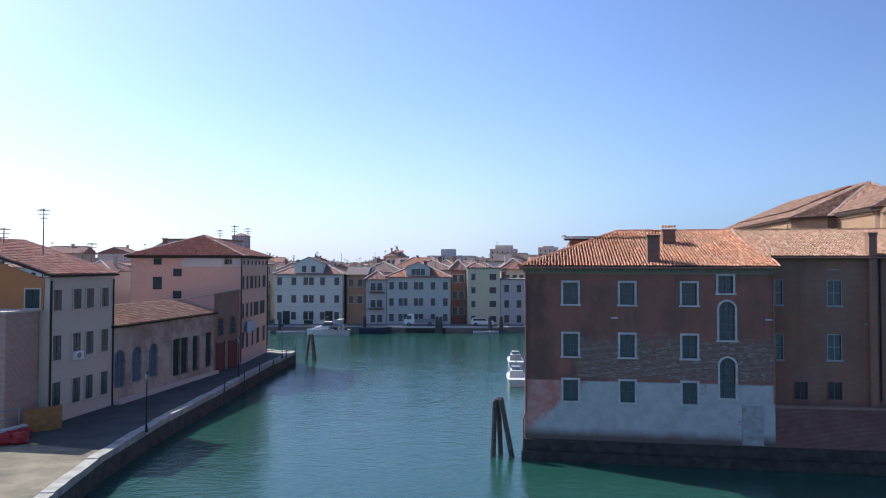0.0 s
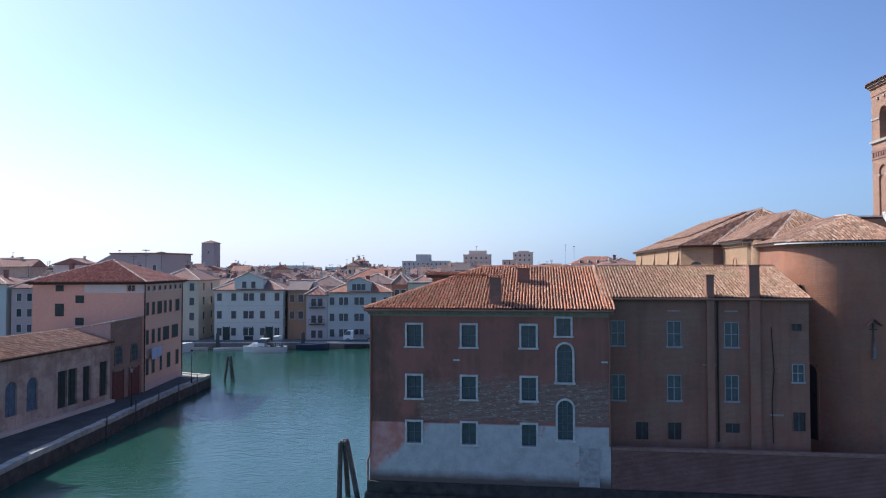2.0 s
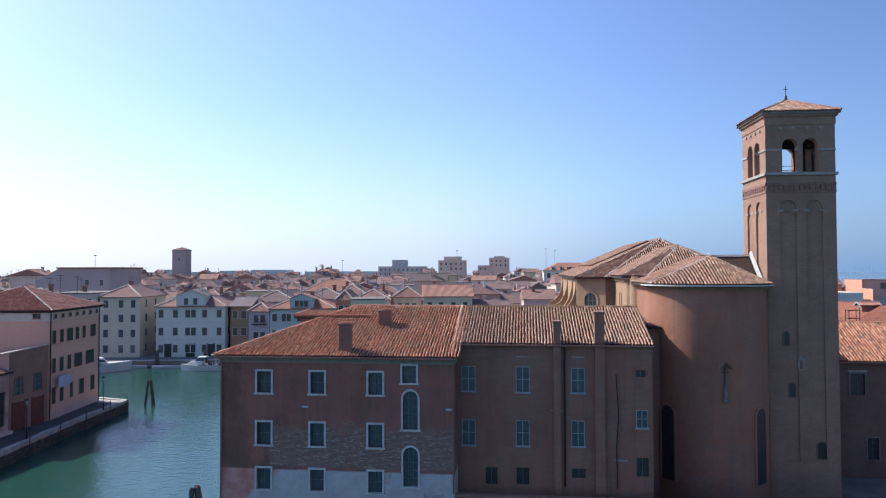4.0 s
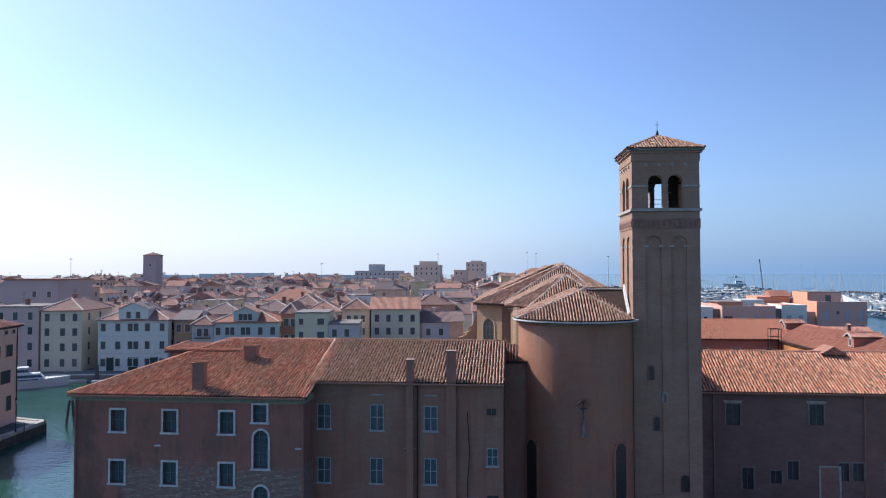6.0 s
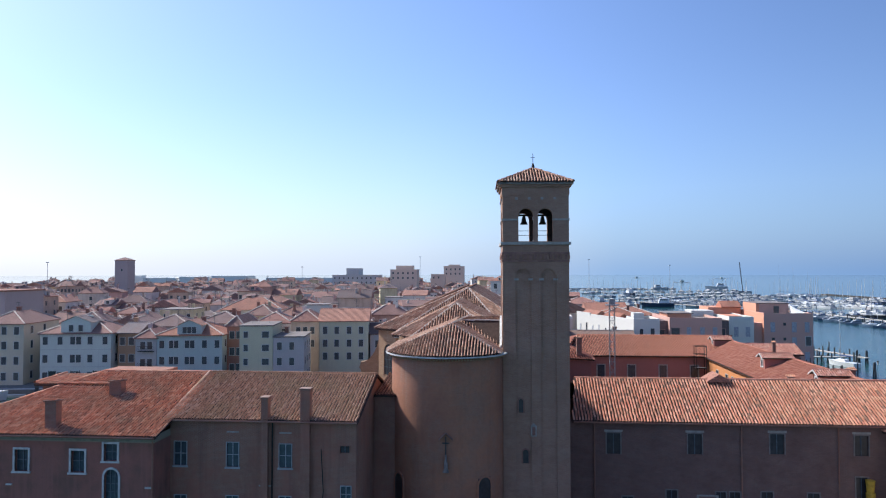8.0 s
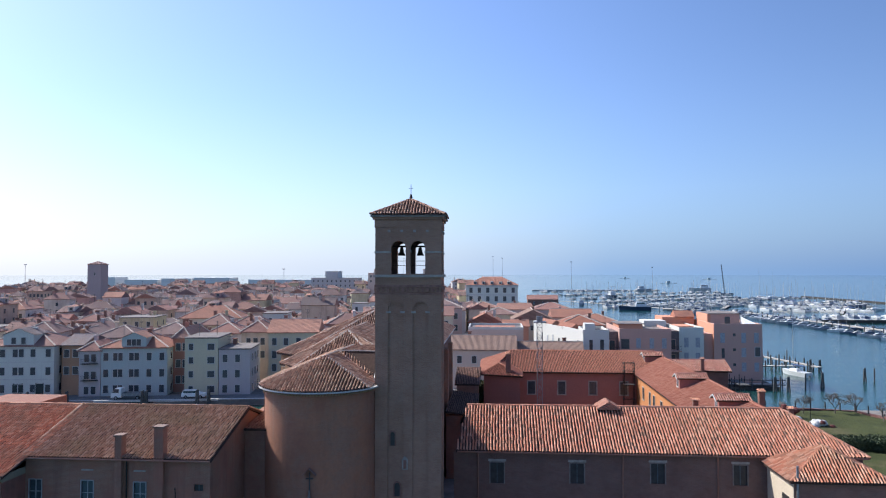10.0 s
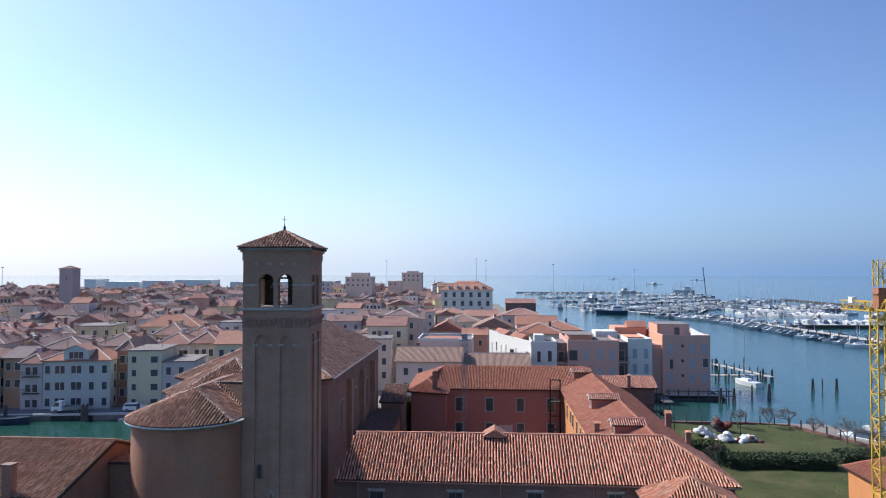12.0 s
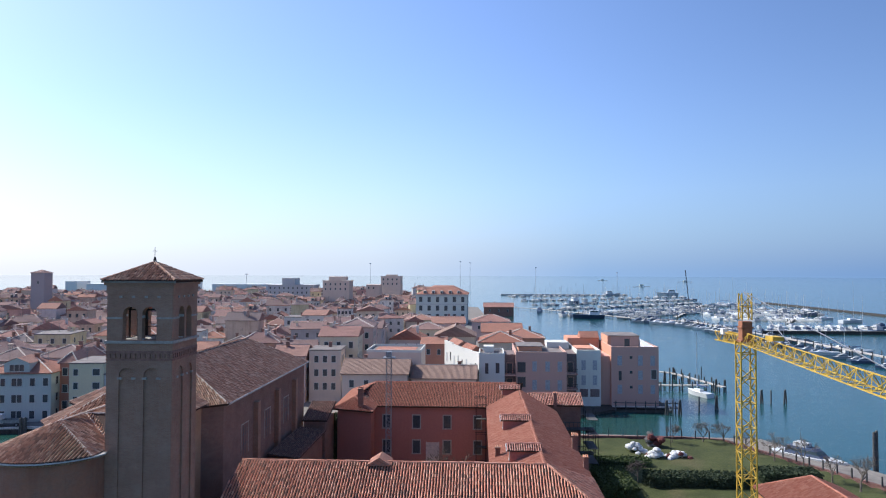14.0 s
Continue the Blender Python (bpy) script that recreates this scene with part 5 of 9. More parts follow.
ce = thing("cloister_east_range", "cloister east range with broad new tile roof and dormers", "house", (70, 90, 1.1))
m = Mesh()
m.box(64.8, 69.5, 72.4, 108.6, 1.0, 10.3)
m.box(69.5, 73.7, 72.4, 108.0, 1.0, 9.9)
part("wall", m, M_ORANGE, ce)
r0, r1 = (69.2, 69.6, 12.5), (69.2, 110.4, 12.45)
roof(ce, [[(64.35, 107.4, 10.45), (64.35, 72.0, 10.45), r0, r1], [(74.2, 72.0, 10.0), (74.2, 107.0, 10.0), r1, r0]], [(r0, r1)], M_TILE_NEW, 20)


# ---- houses of the town ----
M_WHITEWALL = plaster("white_grey_plaster", (0.62, 0.63, 0.57), (0.52, 0.525, 0.48), streak=0.3)
M_BLUEGREY = plaster("blue_grey_plaster", (0.48, 0.525, 0.50), (0.40, 0.435, 0.42), streak=0.3)
M_YELLOWWALL = plaster("pale_yellow_plaster", (0.60, 0.56, 0.40), (0.50, 0.47, 0.35), streak=0.3)
M_CREAM = plaster("cream_plaster", (0.60, 0.53, 0.41), (0.50, 0.44, 0.35), streak=0.3)
M_MAUVE = plaster("mauve_grey_plaster", (0.50, 0.46, 0.45), (0.42, 0.385, 0.38), streak=0.3)
M_LILAC = plaster("faded_pink_plaster", (0.55, 0.41, 0.375), (0.45, 0.34, 0.315), streak=0.3)
M_ROSE = plaster("salmon_plaster", (0.60, 0.29, 0.19), (0.52, 0.25, 0.17), streak=0.15, amount=0.3)
M_DUSK = plaster("dusky_rose_plaster", (0.54, 0.335, 0.275), (0.46, 0.29, 0.245), streak=0.2, amount=0.3)
M_OFFWHITE = plaster("clean_white_plaster", (0.58, 0.57, 0.53), (0.50, 0.49, 0.46), streak=0.12, amount=0.3)
M_FRAMEW = simple("white_window_surround", (0.55, 0.54, 0.51), 0.8, vary=0.2)

# far sheds painted pale to carry the haze that lies before them
M_HAZED_SHED = simple("hazed_shed_wall", (0.66, 0.66, 0.66), 0.9, vary=0.15)
M_POLE = simple("pale_grey_pole", (0.46, 0.47, 0.48), 0.6, vary=0.15, bump=0)
FAR_KIT = {}


def far_window(parent, m4, w, h, frame=None, shut=False, border=0.1, leaf=None):
    """A window on a plain wall: surround with sill, a dark pane set in it, or closed shutters."""
    key = (round(w, 1), round(h, 1), frame.name if frame else "", shut, leaf.name if leaf else "")
    if key not in FAR_KIT:
        f, p = Mesh(), Mesh()
        b = border
        f.box(-w / 2 - b, -w / 2, -0.07, 0.02, 0, h)
        f.box(w / 2, w / 2 + b, -0.07, 0.02, 0, h)
        f.box(-w / 2 - b, w / 2 + b, -0.07, 0.02, h, h + b)
        f.box(-w / 2 - b - 0.05, w / 2 + b + 0.05, -0.12, 0.02, -b, 0)
        if shut:
            p.box(-w / 2, -0.01, -0.06, 0.01, 0, h)
            p.box(0.01, w / 2, -0.06, 0.01, 0, h)
        else:
            p.box(-w / 2, w / 2, -0.025, 0.01, 0, h)
            p.box(-0.03, 0.03, -0.05, -0.025, 0, h)
        FAR_KIT[key] = (f.data("window", frame or M_FRAMEW), p.data("pane", (leaf or M_SHUTTER) if shut else M_GLASS_FAR))
    f, p = FAR_KIT[key]
    o = new("window", f)
    o.parent, o.matrix_parent_inverse, o.matrix_basis = parent, WORLD_INV.get(parent.name, Matrix()), m4
    c = new("pane" if not shut else "shutter", p)
    c.parent = o
    return o


def slope(mesh, pts):
    """A roof face with its rows laid out in metres, the first two points along the eave."""
    c = [Vector(p) for p in pts]
    u = (c[1] - c[0]).normalized()
    n = u.cross(c[-1] - c[0]).normalized()
    s = n.cross(u)
    mesh.face(pts, [((p - c[0]).dot(u), (p - c[0]).dot(s)) for p in c])


def plain_roof(mesh, kind, x0, x1, y0, y1, z, rise, over=0.35, thick=0.18):
    x0, x1, y0, y1 = x0 - over, x1 + over, y0 - over, y1 + over
    mx, my, t = (x0 + x1) / 2, (y0 + y1) / 2, z + rise
    a, b, c, d = (x0, y0, z), (x1, y0, z), (x1, y1, z), (x0, y1, z)
    if kind == "hip":
        if x1 - x0 > y1 - y0:
            k = (y1 - y0) / 2
            p, q = (x0 + k, my, t), (x1 - k, my, t)
            for f in ((a, b, q, p), (b, c, q), (c, d, p, q), (d, a, p)):
                slope(mesh, f)
        else:
            k = (x1 - x0) / 2
            p, q = (mx, y0 + k, t), (mx, y1 - k, t)
            for f in ((a, b, p), (b, c, q, p), (c, d, q), (d, a, p, q)):
                slope(mesh, f)
    elif kind == "side":      # ridge along x
        p, q = (x0, my, t), (x1, my, t)
        for f in ((a, b, q, p), (c, d, p, q)):
            slope(mesh, f)
        mesh.face((b, c, q))
        mesh.face((d, a, p))
    else:                     # ridge along y
        p, q = (mx, y0, t), (mx, y1, t)
        for f in ((b, c, q, p), (d, a, p, q)):
            slope(mesh, f)
        mesh.face((a, b, p))
        mesh.face((c, d, q))
    mesh.box(x0, x1, y0, y1, z - thick, z - 0.004)


def tiled(parent, m, kind, x0, x1, y0, y1, z, rise, over, mat, seed, caps=True):
    """A roof of real tiles on a rectangular plan in frame m."""
    x0, x1, y0, y1 = x0 - over, x1 + over, y0 - over, y1 + over
    mx, my, t = (x0 + x1) / 2, (y0 + y1) / 2, z + rise
    a, b, c, d = (x0, y0, z), (x1, y0, z), (x1, y1, z), (x0, y1, z)
    if kind == "hip":
        k = min(x1 - x0, y1 - y0) / 2
        if x1 - x0 > y1 - y0:
            p, q = (x0 + k, my, t), (x1 - k - 0.01, my, t)
            fs, cs = ((a, b, q, p), (b, c, q), (c, d, p, q), (d, a, p)), ((a, p), (b, q), (c, q), (d, p), (p, q))
        else:
            p, q = (mx, y0 + k, t), (mx, y1 - k + 0.01, t)
            fs, cs = ((a, b, p), (b, c, q, p), (c, d, q), (d, a, p, q)), ((a, p), (b, p), (c, q), (d, q), (p, q))
    else:
        p, q = (x0, my, t), (x1, my, t)
        fs, cs = ((a, b, q, p), (c, d, p, q)), ((p, q),)
    tr = [[m @ Vector(v_) for v_ in f] for f in fs]
    return roof(parent, tr, [(m @ Vector(e), m @ Vector(f)) for e, f in cs] if caps else [], mat, seed, cap_mat=M_MORTAR, cap_r=0.12)


def house(label, m, w, d, h, wall_mat, kind, rise, rows, cols, base=1.0, side_cols=(), roof_mat=None, win=(0.9, 1.45), shut=0.0, seed=1, name="house", stacks=1, group="", frame=None, over=0.35):
    """A town house in its own frame m: front on y = 0 towards -y, from x = 0 to w, d deep."""
    rnd = random.Random(seed)
    at = m @ Vector((w / 2, d / 2, base))
    t = thing(name, label, "house", tuple(at), group=group)
    b = Mesh(m)
    b.box(0, w, 0, d, base - 1.5, h)
    part("wall", b, wall_mat, t)
    if roof_mat == "none":
        pass
    elif kind == "flat":
        r = Mesh(m)
        r.box(-0.12, w + 0.12, -0.12, d + 0.12, h, h + 0.25)
        part("parapet", r, roof_mat or M_FLATROOF, t)
    else:
        r = Mesh(m)
        plain_roof(r, kind, 0, w, 0, d, h + 0.19, rise, over)
        ro = part("roof", r, roof_mat or M_ROOF_FAR, t)
        if kind in ("side", "front"):
            cap_ = Mesh(m)
            za = h + 0.22 + rise
            cap_.tube(*(((-over, d / 2, za), (w + over, d / 2, za)) if kind == "side" else ((w / 2, -over, za), (w / 2, d + over, za))), 0.11, n=5)
            part("ridge_cap", cap_, M_MORTAR, ro)
        if kind == "hip":
            x0_, x1_, y0_, y1_, zt = -over, w + over, -over, d + over, h + 0.19
            k_ = min(x1_ - x0_, y1_ - y0_) / 2
            wide = x1_ - x0_ > y1_ - y0_
            tops_ = [((x0_ + k_, (y0_ + y1_) / 2), (x1_ - k_, (y0_ + y1_) / 2)), (((x0_ + x1_) / 2, y0_ + k_), ((x0_ + x1_) / 2, y1_ - k_))][0 if wide else 1]
            ends = ((x0_, y0_, 0), (x1_, y0_, 1 if wide else 0), (x1_, y1_, 1), (x0_, y1_, 0 if wide else 1))
            for ex, ey, which in ends:
                cap_ = Mesh(m)
                cap_.tube((ex, ey, zt + 0.05), (*tops_[which], zt + rise + 0.06), 0.14, n=5)
                part("hip_cap", cap_, M_MORTAR, ro)
    for z in rows:
        for x in cols:
            ww, hh = (x[1], win[1]) if isinstance(x, tuple) else win
            xx = x[0] if isinstance(x, tuple) else x
            far_window(t, m @ pose(xx, 0, z), ww, hh, frame, rnd.random() < shut)
        for y in side_cols:
            far_window(t, m @ pose(w, y, z, 0, 0, 90), *win, frame, rnd.random() < shut)
    for k in range(stacks):
        x, y = rnd.uniform(0.2, 0.8) * w, rnd.uniform(0.35, 0.75) * d
        s = Mesh(m)
        s.box(x - 0.35, x + 0.35, y - 0.3, y + 0.3, h - 0.5, h + rise * 0.75 + 1.3)
        s.box(x - 0.45, x + 0.45, y - 0.4, y + 0.4, h + rise * 0.75 + 1.3, h + rise * 0.75 + 1.48)
        part("chimney", s, wall_mat if rnd.random() < 0.5 else M_BRICKDARK, t)
    return t


def door(parent, m4, w, h, mat):
    d = Mesh()
    d.box(-w / 2, w / 2, -0.06, 0.01, 0, h)
    d.box(-w / 2 - 0.12, -w / 2, -0.09, 0.02, 0, h + 0.12)
    d.box(w / 2, w / 2 + 0.12, -0.09, 0.02, 0, h + 0.12)
    o = new("door", d.data("door", mat))
    o.parent, o.matrix_parent_inverse, o.matrix_basis = parent, WORLD_INV.get(parent.name, Matrix()), m4
    return o


# ---- left bank ----
LX = -34.0
EAST = pose(LX, 0, 0, 0, 0, 90)      # local x runs along +y, outward to the canal


def on_east(y):
    return pose(LX, y, 0, 0, 0, 90)


h1 = house("grey beige three-storey house with dark shutters on the quay", on_east(44.1), 7.2, 16, 11.5, M_BEIGE, "side", 2.6, (), (), QZ, seed=3, stacks=0, roof_mat="none", over=0.3)
tiled(h1, on_east(44.1), "side", 0, 7.2, 0, 16, 11.7, 2.6, 0.3, M_TILE_RED, 51)
for z, hh in ((9.2, 1.45), (5.75, 1.7), (2.45, 1.75)):
    for x in (0.75, 2.85, 4.3, 6.1):
        far_window(h1, on_east(44.1) @ pose(x, 0, z), 0.85, hh, M_BEIGE, False)
# orange gable end towards the camera with a lower brick lean-to
o = Mesh()
o.box(LX - 15.5, LX - 0.4, 44.02, 44.10, 9.3, 11.4)
o.solid([(LX - 0.3, 44.10, 11.4), (LX - 15.7, 44.10, 11.4), (LX - 8, 44.10, 13.9)], [(LX - 0.3, 44.02, 11.4), (LX - 15.7, 44.02, 11.4), (LX - 8, 44.02, 13.9)])
part("gable_plaster", o, M_ORANGE, h1)
far_window(h1, pose(LX - 1.2, 44.02, 9.4), 1.1, 1.3, M_BEIGE, True)
def patchy():
    """Pink-grey plaster fallen off in places down to pale bricks."""
    m, nt, b = nodes_of("patched_brick_plaster", 0.92)
    p = n_pos(nt)
    br = brick_nodes(nt, (0.40, 0.21, 0.16), (0.30, 0.165, 0.13), (0.50, 0.42, 0.36))
    pl = n_mix(nt, n_step(nt, n_noise(nt, p, 0.5, 5), 0.35, 0.65), (0.46, 0.32, 0.275), (0.36, 0.24, 0.205))
    where = n_step(nt, n_noise(nt, n_pos(nt, (1, 1, 1.6)), 0.42, 6, 0.7), 0.50, 0.56)
    col = n_mix(nt, where, br.outputs[0], pl)
    white = n_step(nt, n_noise(nt, n_pos(nt, (1.2, 1.2, 3.0)), 0.9, 5, 0.7), 0.60, 0.66)
    col = n_mix(nt, n_math(nt, "MULTIPLY", white, 0.5), col, (0.40, 0.36, 0.33))
    nt.links.new(col, b.inputs["Base Color"])
    n_bump(nt, b, n_math(nt, "ADD", where, n_noise(nt, p, 9, 5)), 0.5, 0.03)
    return m


yard = thing("brick_annex", "weathered brick annex with patched pink plaster beside the quay house", "house", (LX - 6, 40, QZ))
o = Mesh()
o.box(LX - 16, LX - 0.7, 41.0, 44.0, QZ - 1, 9.2)
part("wall", o, patchy(), yard)
o = Mesh()
o.box(LX - 16.1, LX - 0.6, 40.9, 44.0, 9.2, 9.34)
part("coping", o, M_MORTAR, yard)

def workshop_paint():
    """Tan render fallen away in patches from reddish brick."""
    m, nt, b = nodes_of("workshop_worn_render", 0.93)
    p = n_pos(nt)
    br = brick_nodes(nt, (0.38, 0.235, 0.185), (0.29, 0.18, 0.15), (0.38, 0.31, 0.27))
    tan = n_mix(nt, n_step(nt, n_noise(nt, p, 0.5, 6, 0.65), 0.36, 0.64), (0.55, 0.43, 0.36), (0.44, 0.335, 0.28))
    wear = n_step(nt, n_noise(nt, n_pos(nt, (1, 1, 1.4)), 0.34, 7, 0.68), 0.45, 0.56)
    col = n_mix(nt, n_math(nt, "MULTIPLY", wear, 0.9), tan, br.outputs[0])
    drip = n_step(nt, n_noise(nt, n_pos(nt, (1.8, 1.8, 0.14)), 1.0, 4), 0.52, 0.74)
    col = n_mix(nt, n_math(nt, "MULTIPLY", drip, 0.4), col, (0.14, 0.10, 0.08))
    nt.links.new(col, b.inputs["Base Color"])
    n_bump(nt, b, n_math(nt, "ADD", n_math(nt, "MULTIPLY", br.outputs[1], -0.5), n_noise(nt, p, 7, 6, 0.7)), 0.6, 0.03)
    return m


low = thing("low_workshop", "single-storey workshop of worn tan plaster over brick with arched doors", "house", (LX - 4, 60, QZ))
lh = [(0.2, 1.55, 2.6, 5.6, True), (2.6, 3.95, 2.7, 5.6, True), (5.05, 6.45, 2.75, 5.6, True), (9.0, 10.3, 2.2, 5.6, False), (10.45, 11.75, 2.2, 5.6, False), (12.6, 13.8, 2.2, 5.55, False), (15.2, 16.5, 2.2, 5.65, False)]
LM = on_east(51.4)
o = Mesh()
holed_wall(o, 16.9, QZ - 1, 7.45, lh, 0.3, LM @ Vector((0, 0, 0)), LM.to_3x3() @ Vector((1, 0, 0)), LM.to_3x3() @ Vector((0, -1, 0)))
o.face([LM @ Vector(p) for p in ((16.9, 0, 0), (16.9, 9, 0), (16.9, 9, 7.4), (16.9, 4.5, 8.6), (16.9, 0, 7.4))])
part("wall", o, workshop_paint(), low)
tiled(low, LM, "side", 0, 16.9, 0, 9.0, 7.55, 1.2, 0.3, M_TILE_BROWN, 52)
blue_door = simple("blue_grey_door", (0.11, 0.16, 0.22), 0.7)
for i, q in enumerate(lh):
    o = Mesh(LM)
    o.box(q[0], q[1], 0.2, 0.26, q[2], q[3])
    o.box((q[0] + q[1]) / 2 - 0.04, (q[0] + q[1]) / 2 + 0.04, 0.16, 0.2, q[2], q[3])
    part("door", o, blue_door if i < 3 else M_SHUTTER, low)
o = Mesh(LM)
o.box(0, 16.9, -0.6, 0.0, QZ - 0.4, QZ + 0.28)
setting("trim_workshop_step", o, M_BEIGE, "low stone step along the workshop front", "step")

shed = thing("brick_store", "two-storey dark brick store with faded red doors", "house", (LX - 4, 71.3, QZ))
SM = on_east(68.35)
o = Mesh(SM)
o.solid([(0, 0, 0.5), (5.8, 0, 0.5), (5.8, 9, 0.5), (0, 9, 0.5)], [(0, 0, 9.5), (5.8, 0, 9.75), (5.8, 9, 8.1), (0, 9, 7.9)])
part("wall", o, brickwork("store_brick", (0.34, 0.20, 0.155), (0.25, 0.155, 0.125), (0.34, 0.27, 0.23)), shed)
side_ = [(0, 0.5), (9, 0.5), (9, 7.85), (0, 9.45)]
o = Mesh(SM)
o.solid([(0.01, y_, z_) for y_, z_ in side_], [(-0.03, y_, z_) for y_, z_ in side_])
part("plastered_side", o, plaster("faded_rose_plaster", (0.50, 0.345, 0.30), (0.41, 0.28, 0.245)), shed)
o = Mesh(SM)
o.solid([(-0.1, -0.15, 9.5), (5.9, -0.15, 9.75), (5.9, 9.1, 8.1), (-0.1, 9.1, 7.9)], [(-0.1, -0.15, 9.62), (5.9, -0.15, 9.87), (5.9, 9.1, 8.22), (-0.1, 9.1, 8.02)])
part("coping", o, M_MORTAR, shed)
red_door = simple("faded_red_door", (0.15, 0.055, 0.045), 0.85)
for x in (1.4, 4.3):
    door(shed, SM @ pose(x, 0, QZ), 1.7, 2.9, red_door)
    window_parts(shed, SM @ Vector((x - 0.6, 0, 0)), SM.to_3x3() @ Vector((1, 0, 0)), SM.to_3x3() @ Vector((0, -1, 0)), 0, 1.2, 5.1, 6.9, True, 0.03, M_BRICKDARK, M_GLASS, 0.12, (1, 2))

# pink corner house
PM = pose(-33.85, 74.25, 0, 0, 0, 90 + 9.0)
pk = thing("pink_corner_house", "pink-orange plastered four-storey house with hipped red roof at the quay corner", "house", (-39, 80, QZ))
o = Mesh(PM)
o.box(0, 12.2, 0, 12.2, 0.4, 13.3)
part("wall", o, M_PINK, pk)
# east face panel in a greyer pink, the shade on that side painted in
o = Mesh(PM)
o.box(0.0, 12.2, -0.012, 0.01, QZ + 0.7, 12.3)
part("plaster_face", o, plaster("shade_toned_plaster", (0.65, 0.43, 0.335), (0.56, 0.37, 0.30), streak=0.25), pk)
tiled(pk, PM, "hip", 0, 12.2, 0, 12.2, 13.5, 2.5, 0.55, M_TILE_RED, 53)
o = Mesh(PM)
o.box(-0.3, 12.5, -0.3, 12.5, 13.25, 13.42)
part("eaves", o, M_IRON, pk)
o = Mesh(PM)
o.box(-0.06, 12.26, -0.06, 0.02, 12.3, 13.25)
o.box(-0.06, 0.02, -0.06, 6.5, 12.3, 13.25)
part("frieze", o, plaster("pale_frieze", (0.62, 0.55, 0.50)), pk)
o = Mesh(PM)
for z in (1.2,):
    o.box(-0.05, 12.25, -0.05, 0.0, QZ - 0.5, QZ + 0.75)
part("plinth", o, M_LILAC, pk)
for z, hh, xs in ((9.75, 1.45, ((0.9, .85), (2.6, .85), (4.5, 1.45), (6.3, .85), (8.0, .85), (10.4, 1.4))), (6.5, 1.6, ((0.9, .8), (2.6, .9), (4.4, .9), (6.6, 2.0), (9.6, 2.2))), (3.1, 1.8, ((0.9, .85), (2.7, .85), (5.0, .7), (7.5, 1.2), (10.4, 1.1)))):
    for x, ww in xs:
        far_window(pk, PM @ pose(x, 0, z), ww, hh, M_PINK, True)
for k in range(7):
    far_window(pk, PM @ pose(1.0 + 1.7 * k, -0.06, 12.55), 0.6, 0.45, M_PINK, True)
# windows of the south side (towards the camera)
for y, z, ww, hh in ((1.4, 12.55, .8, .6), (9.2, 12.5, .9, .7), (7.0, 11.2, .95, .85), (9.2, 9.75, 1.0, 1.4), (7.0, 8.75, .95, .75)):
    far_window(pk, PM @ pose(0, y, z, 0, 0, -90), ww, hh, M_PINK, True)
for x, y in ((6.0, 8.5), (7.5, 9.5), (9.0, 9.0), (4.6, 10.2)):
    p = PM @ Vector((x, y, 0))
    ct = thing("chimney", "small brick chimney on the pink house roof", "chimney", (p.x, p.y, 14.6), group="chimneys of the pink house")
    o = Mesh()
    o.box(p.x - 0.2, p.x + 0.2, p.y - 0.2, p.y + 0.2, 14.0, 15.5)
    part("chimney_shaft", o, M_BRICKDARK, ct)
    o = Mesh()
    o.box(p.x - 0.27, p.x + 0.27, p.y - 0.27, p.y + 0.27, 15.5, 15.62)
    part("cap", o, M_BRICKDARK, ct)
o = Mesh(PM)
o.tube((0.08, -0.08, QZ), (0.08, -0.08, 13.2), 0.06)
part("downpipe", o, M_IRON, pk)
o = Mesh(PM)
o.tube((12.1, -0.08, QZ), (12.1, -0.08, 13.2), 0.06)
part("downpipe", o, M_IRON, pk)
# laundry on a line
ln = thing("laundry_line", "pale blue sheets hanging on a line at the pink house", "laundry", tuple(PM @ Vector((2.6, -0.5, 6.0))))
o = Mesh(PM)
o.tube((0.9, -0.55, 6.1), (4.6, -0.55, 6.1), 0.015, n=6)
part("line", o, M_IRON, ln)
for x0, x1, hh in ((1.0, 2.5, 1.3), (2.6, 3.9, 1.15)):
    o = Mesh(PM)
    n = 10
    fold = [(x0 + (x1 - x0) * i / n, 0.06 * math.sin(i * 1.9)) for i in range(n + 1)]
    o.solid([(a, -0.56, 6.1) for a, _ in fold] + [(a, -0.53, 6.1) for a, _ in fold[::-1]], [(a, -0.56 + w_, 6.1 - hh) for a, w_ in fold] + [(a, -0.53 + w_, 6.1 - hh) for a, w_ in fold[::-1]])
    part("sheet", o, simple("pale_blue_cloth", (0.42, 0.50, 0.66), 0.9, vary=0.1), ln)

# quay lamps
def lamp(x, y, z, h=3.9):
    t = thing("street_lamp", "black cast-iron street lamp on the quay", "street lamp", (x, y, z), group="quay lamps")
    a, b, c = Mesh(), Mesh(), Mesh()
    a.tube((x, y, z), (x, y, z + 0.5), 0.10, 0.07, 10)
    a.tube((x, y, z + 0.5), (x, y, z + h - 0.5), 0.045, 0.035, 10)
    part("post", a, M_IRON, t)
    b.tube((x, y, z + h - 0.5), (x, y, z + h - 0.1), 0.09, 0.16, 6)
    part("lantern", b, simple("lamp_glass", (0.35, 0.36, 0.35), 0.3), t)
    c.tube((x, y, z + h - 0.1), (x, y, z + h + 0.12), 0.19, 0.04, 6)
    part("cap", c, M_IRON, t)
    return t


lamp(-26.2, 43.3, QZ)
lamp(-30.2, 66.0, QZ)
lamp(-31.4, 80.5, QZ)

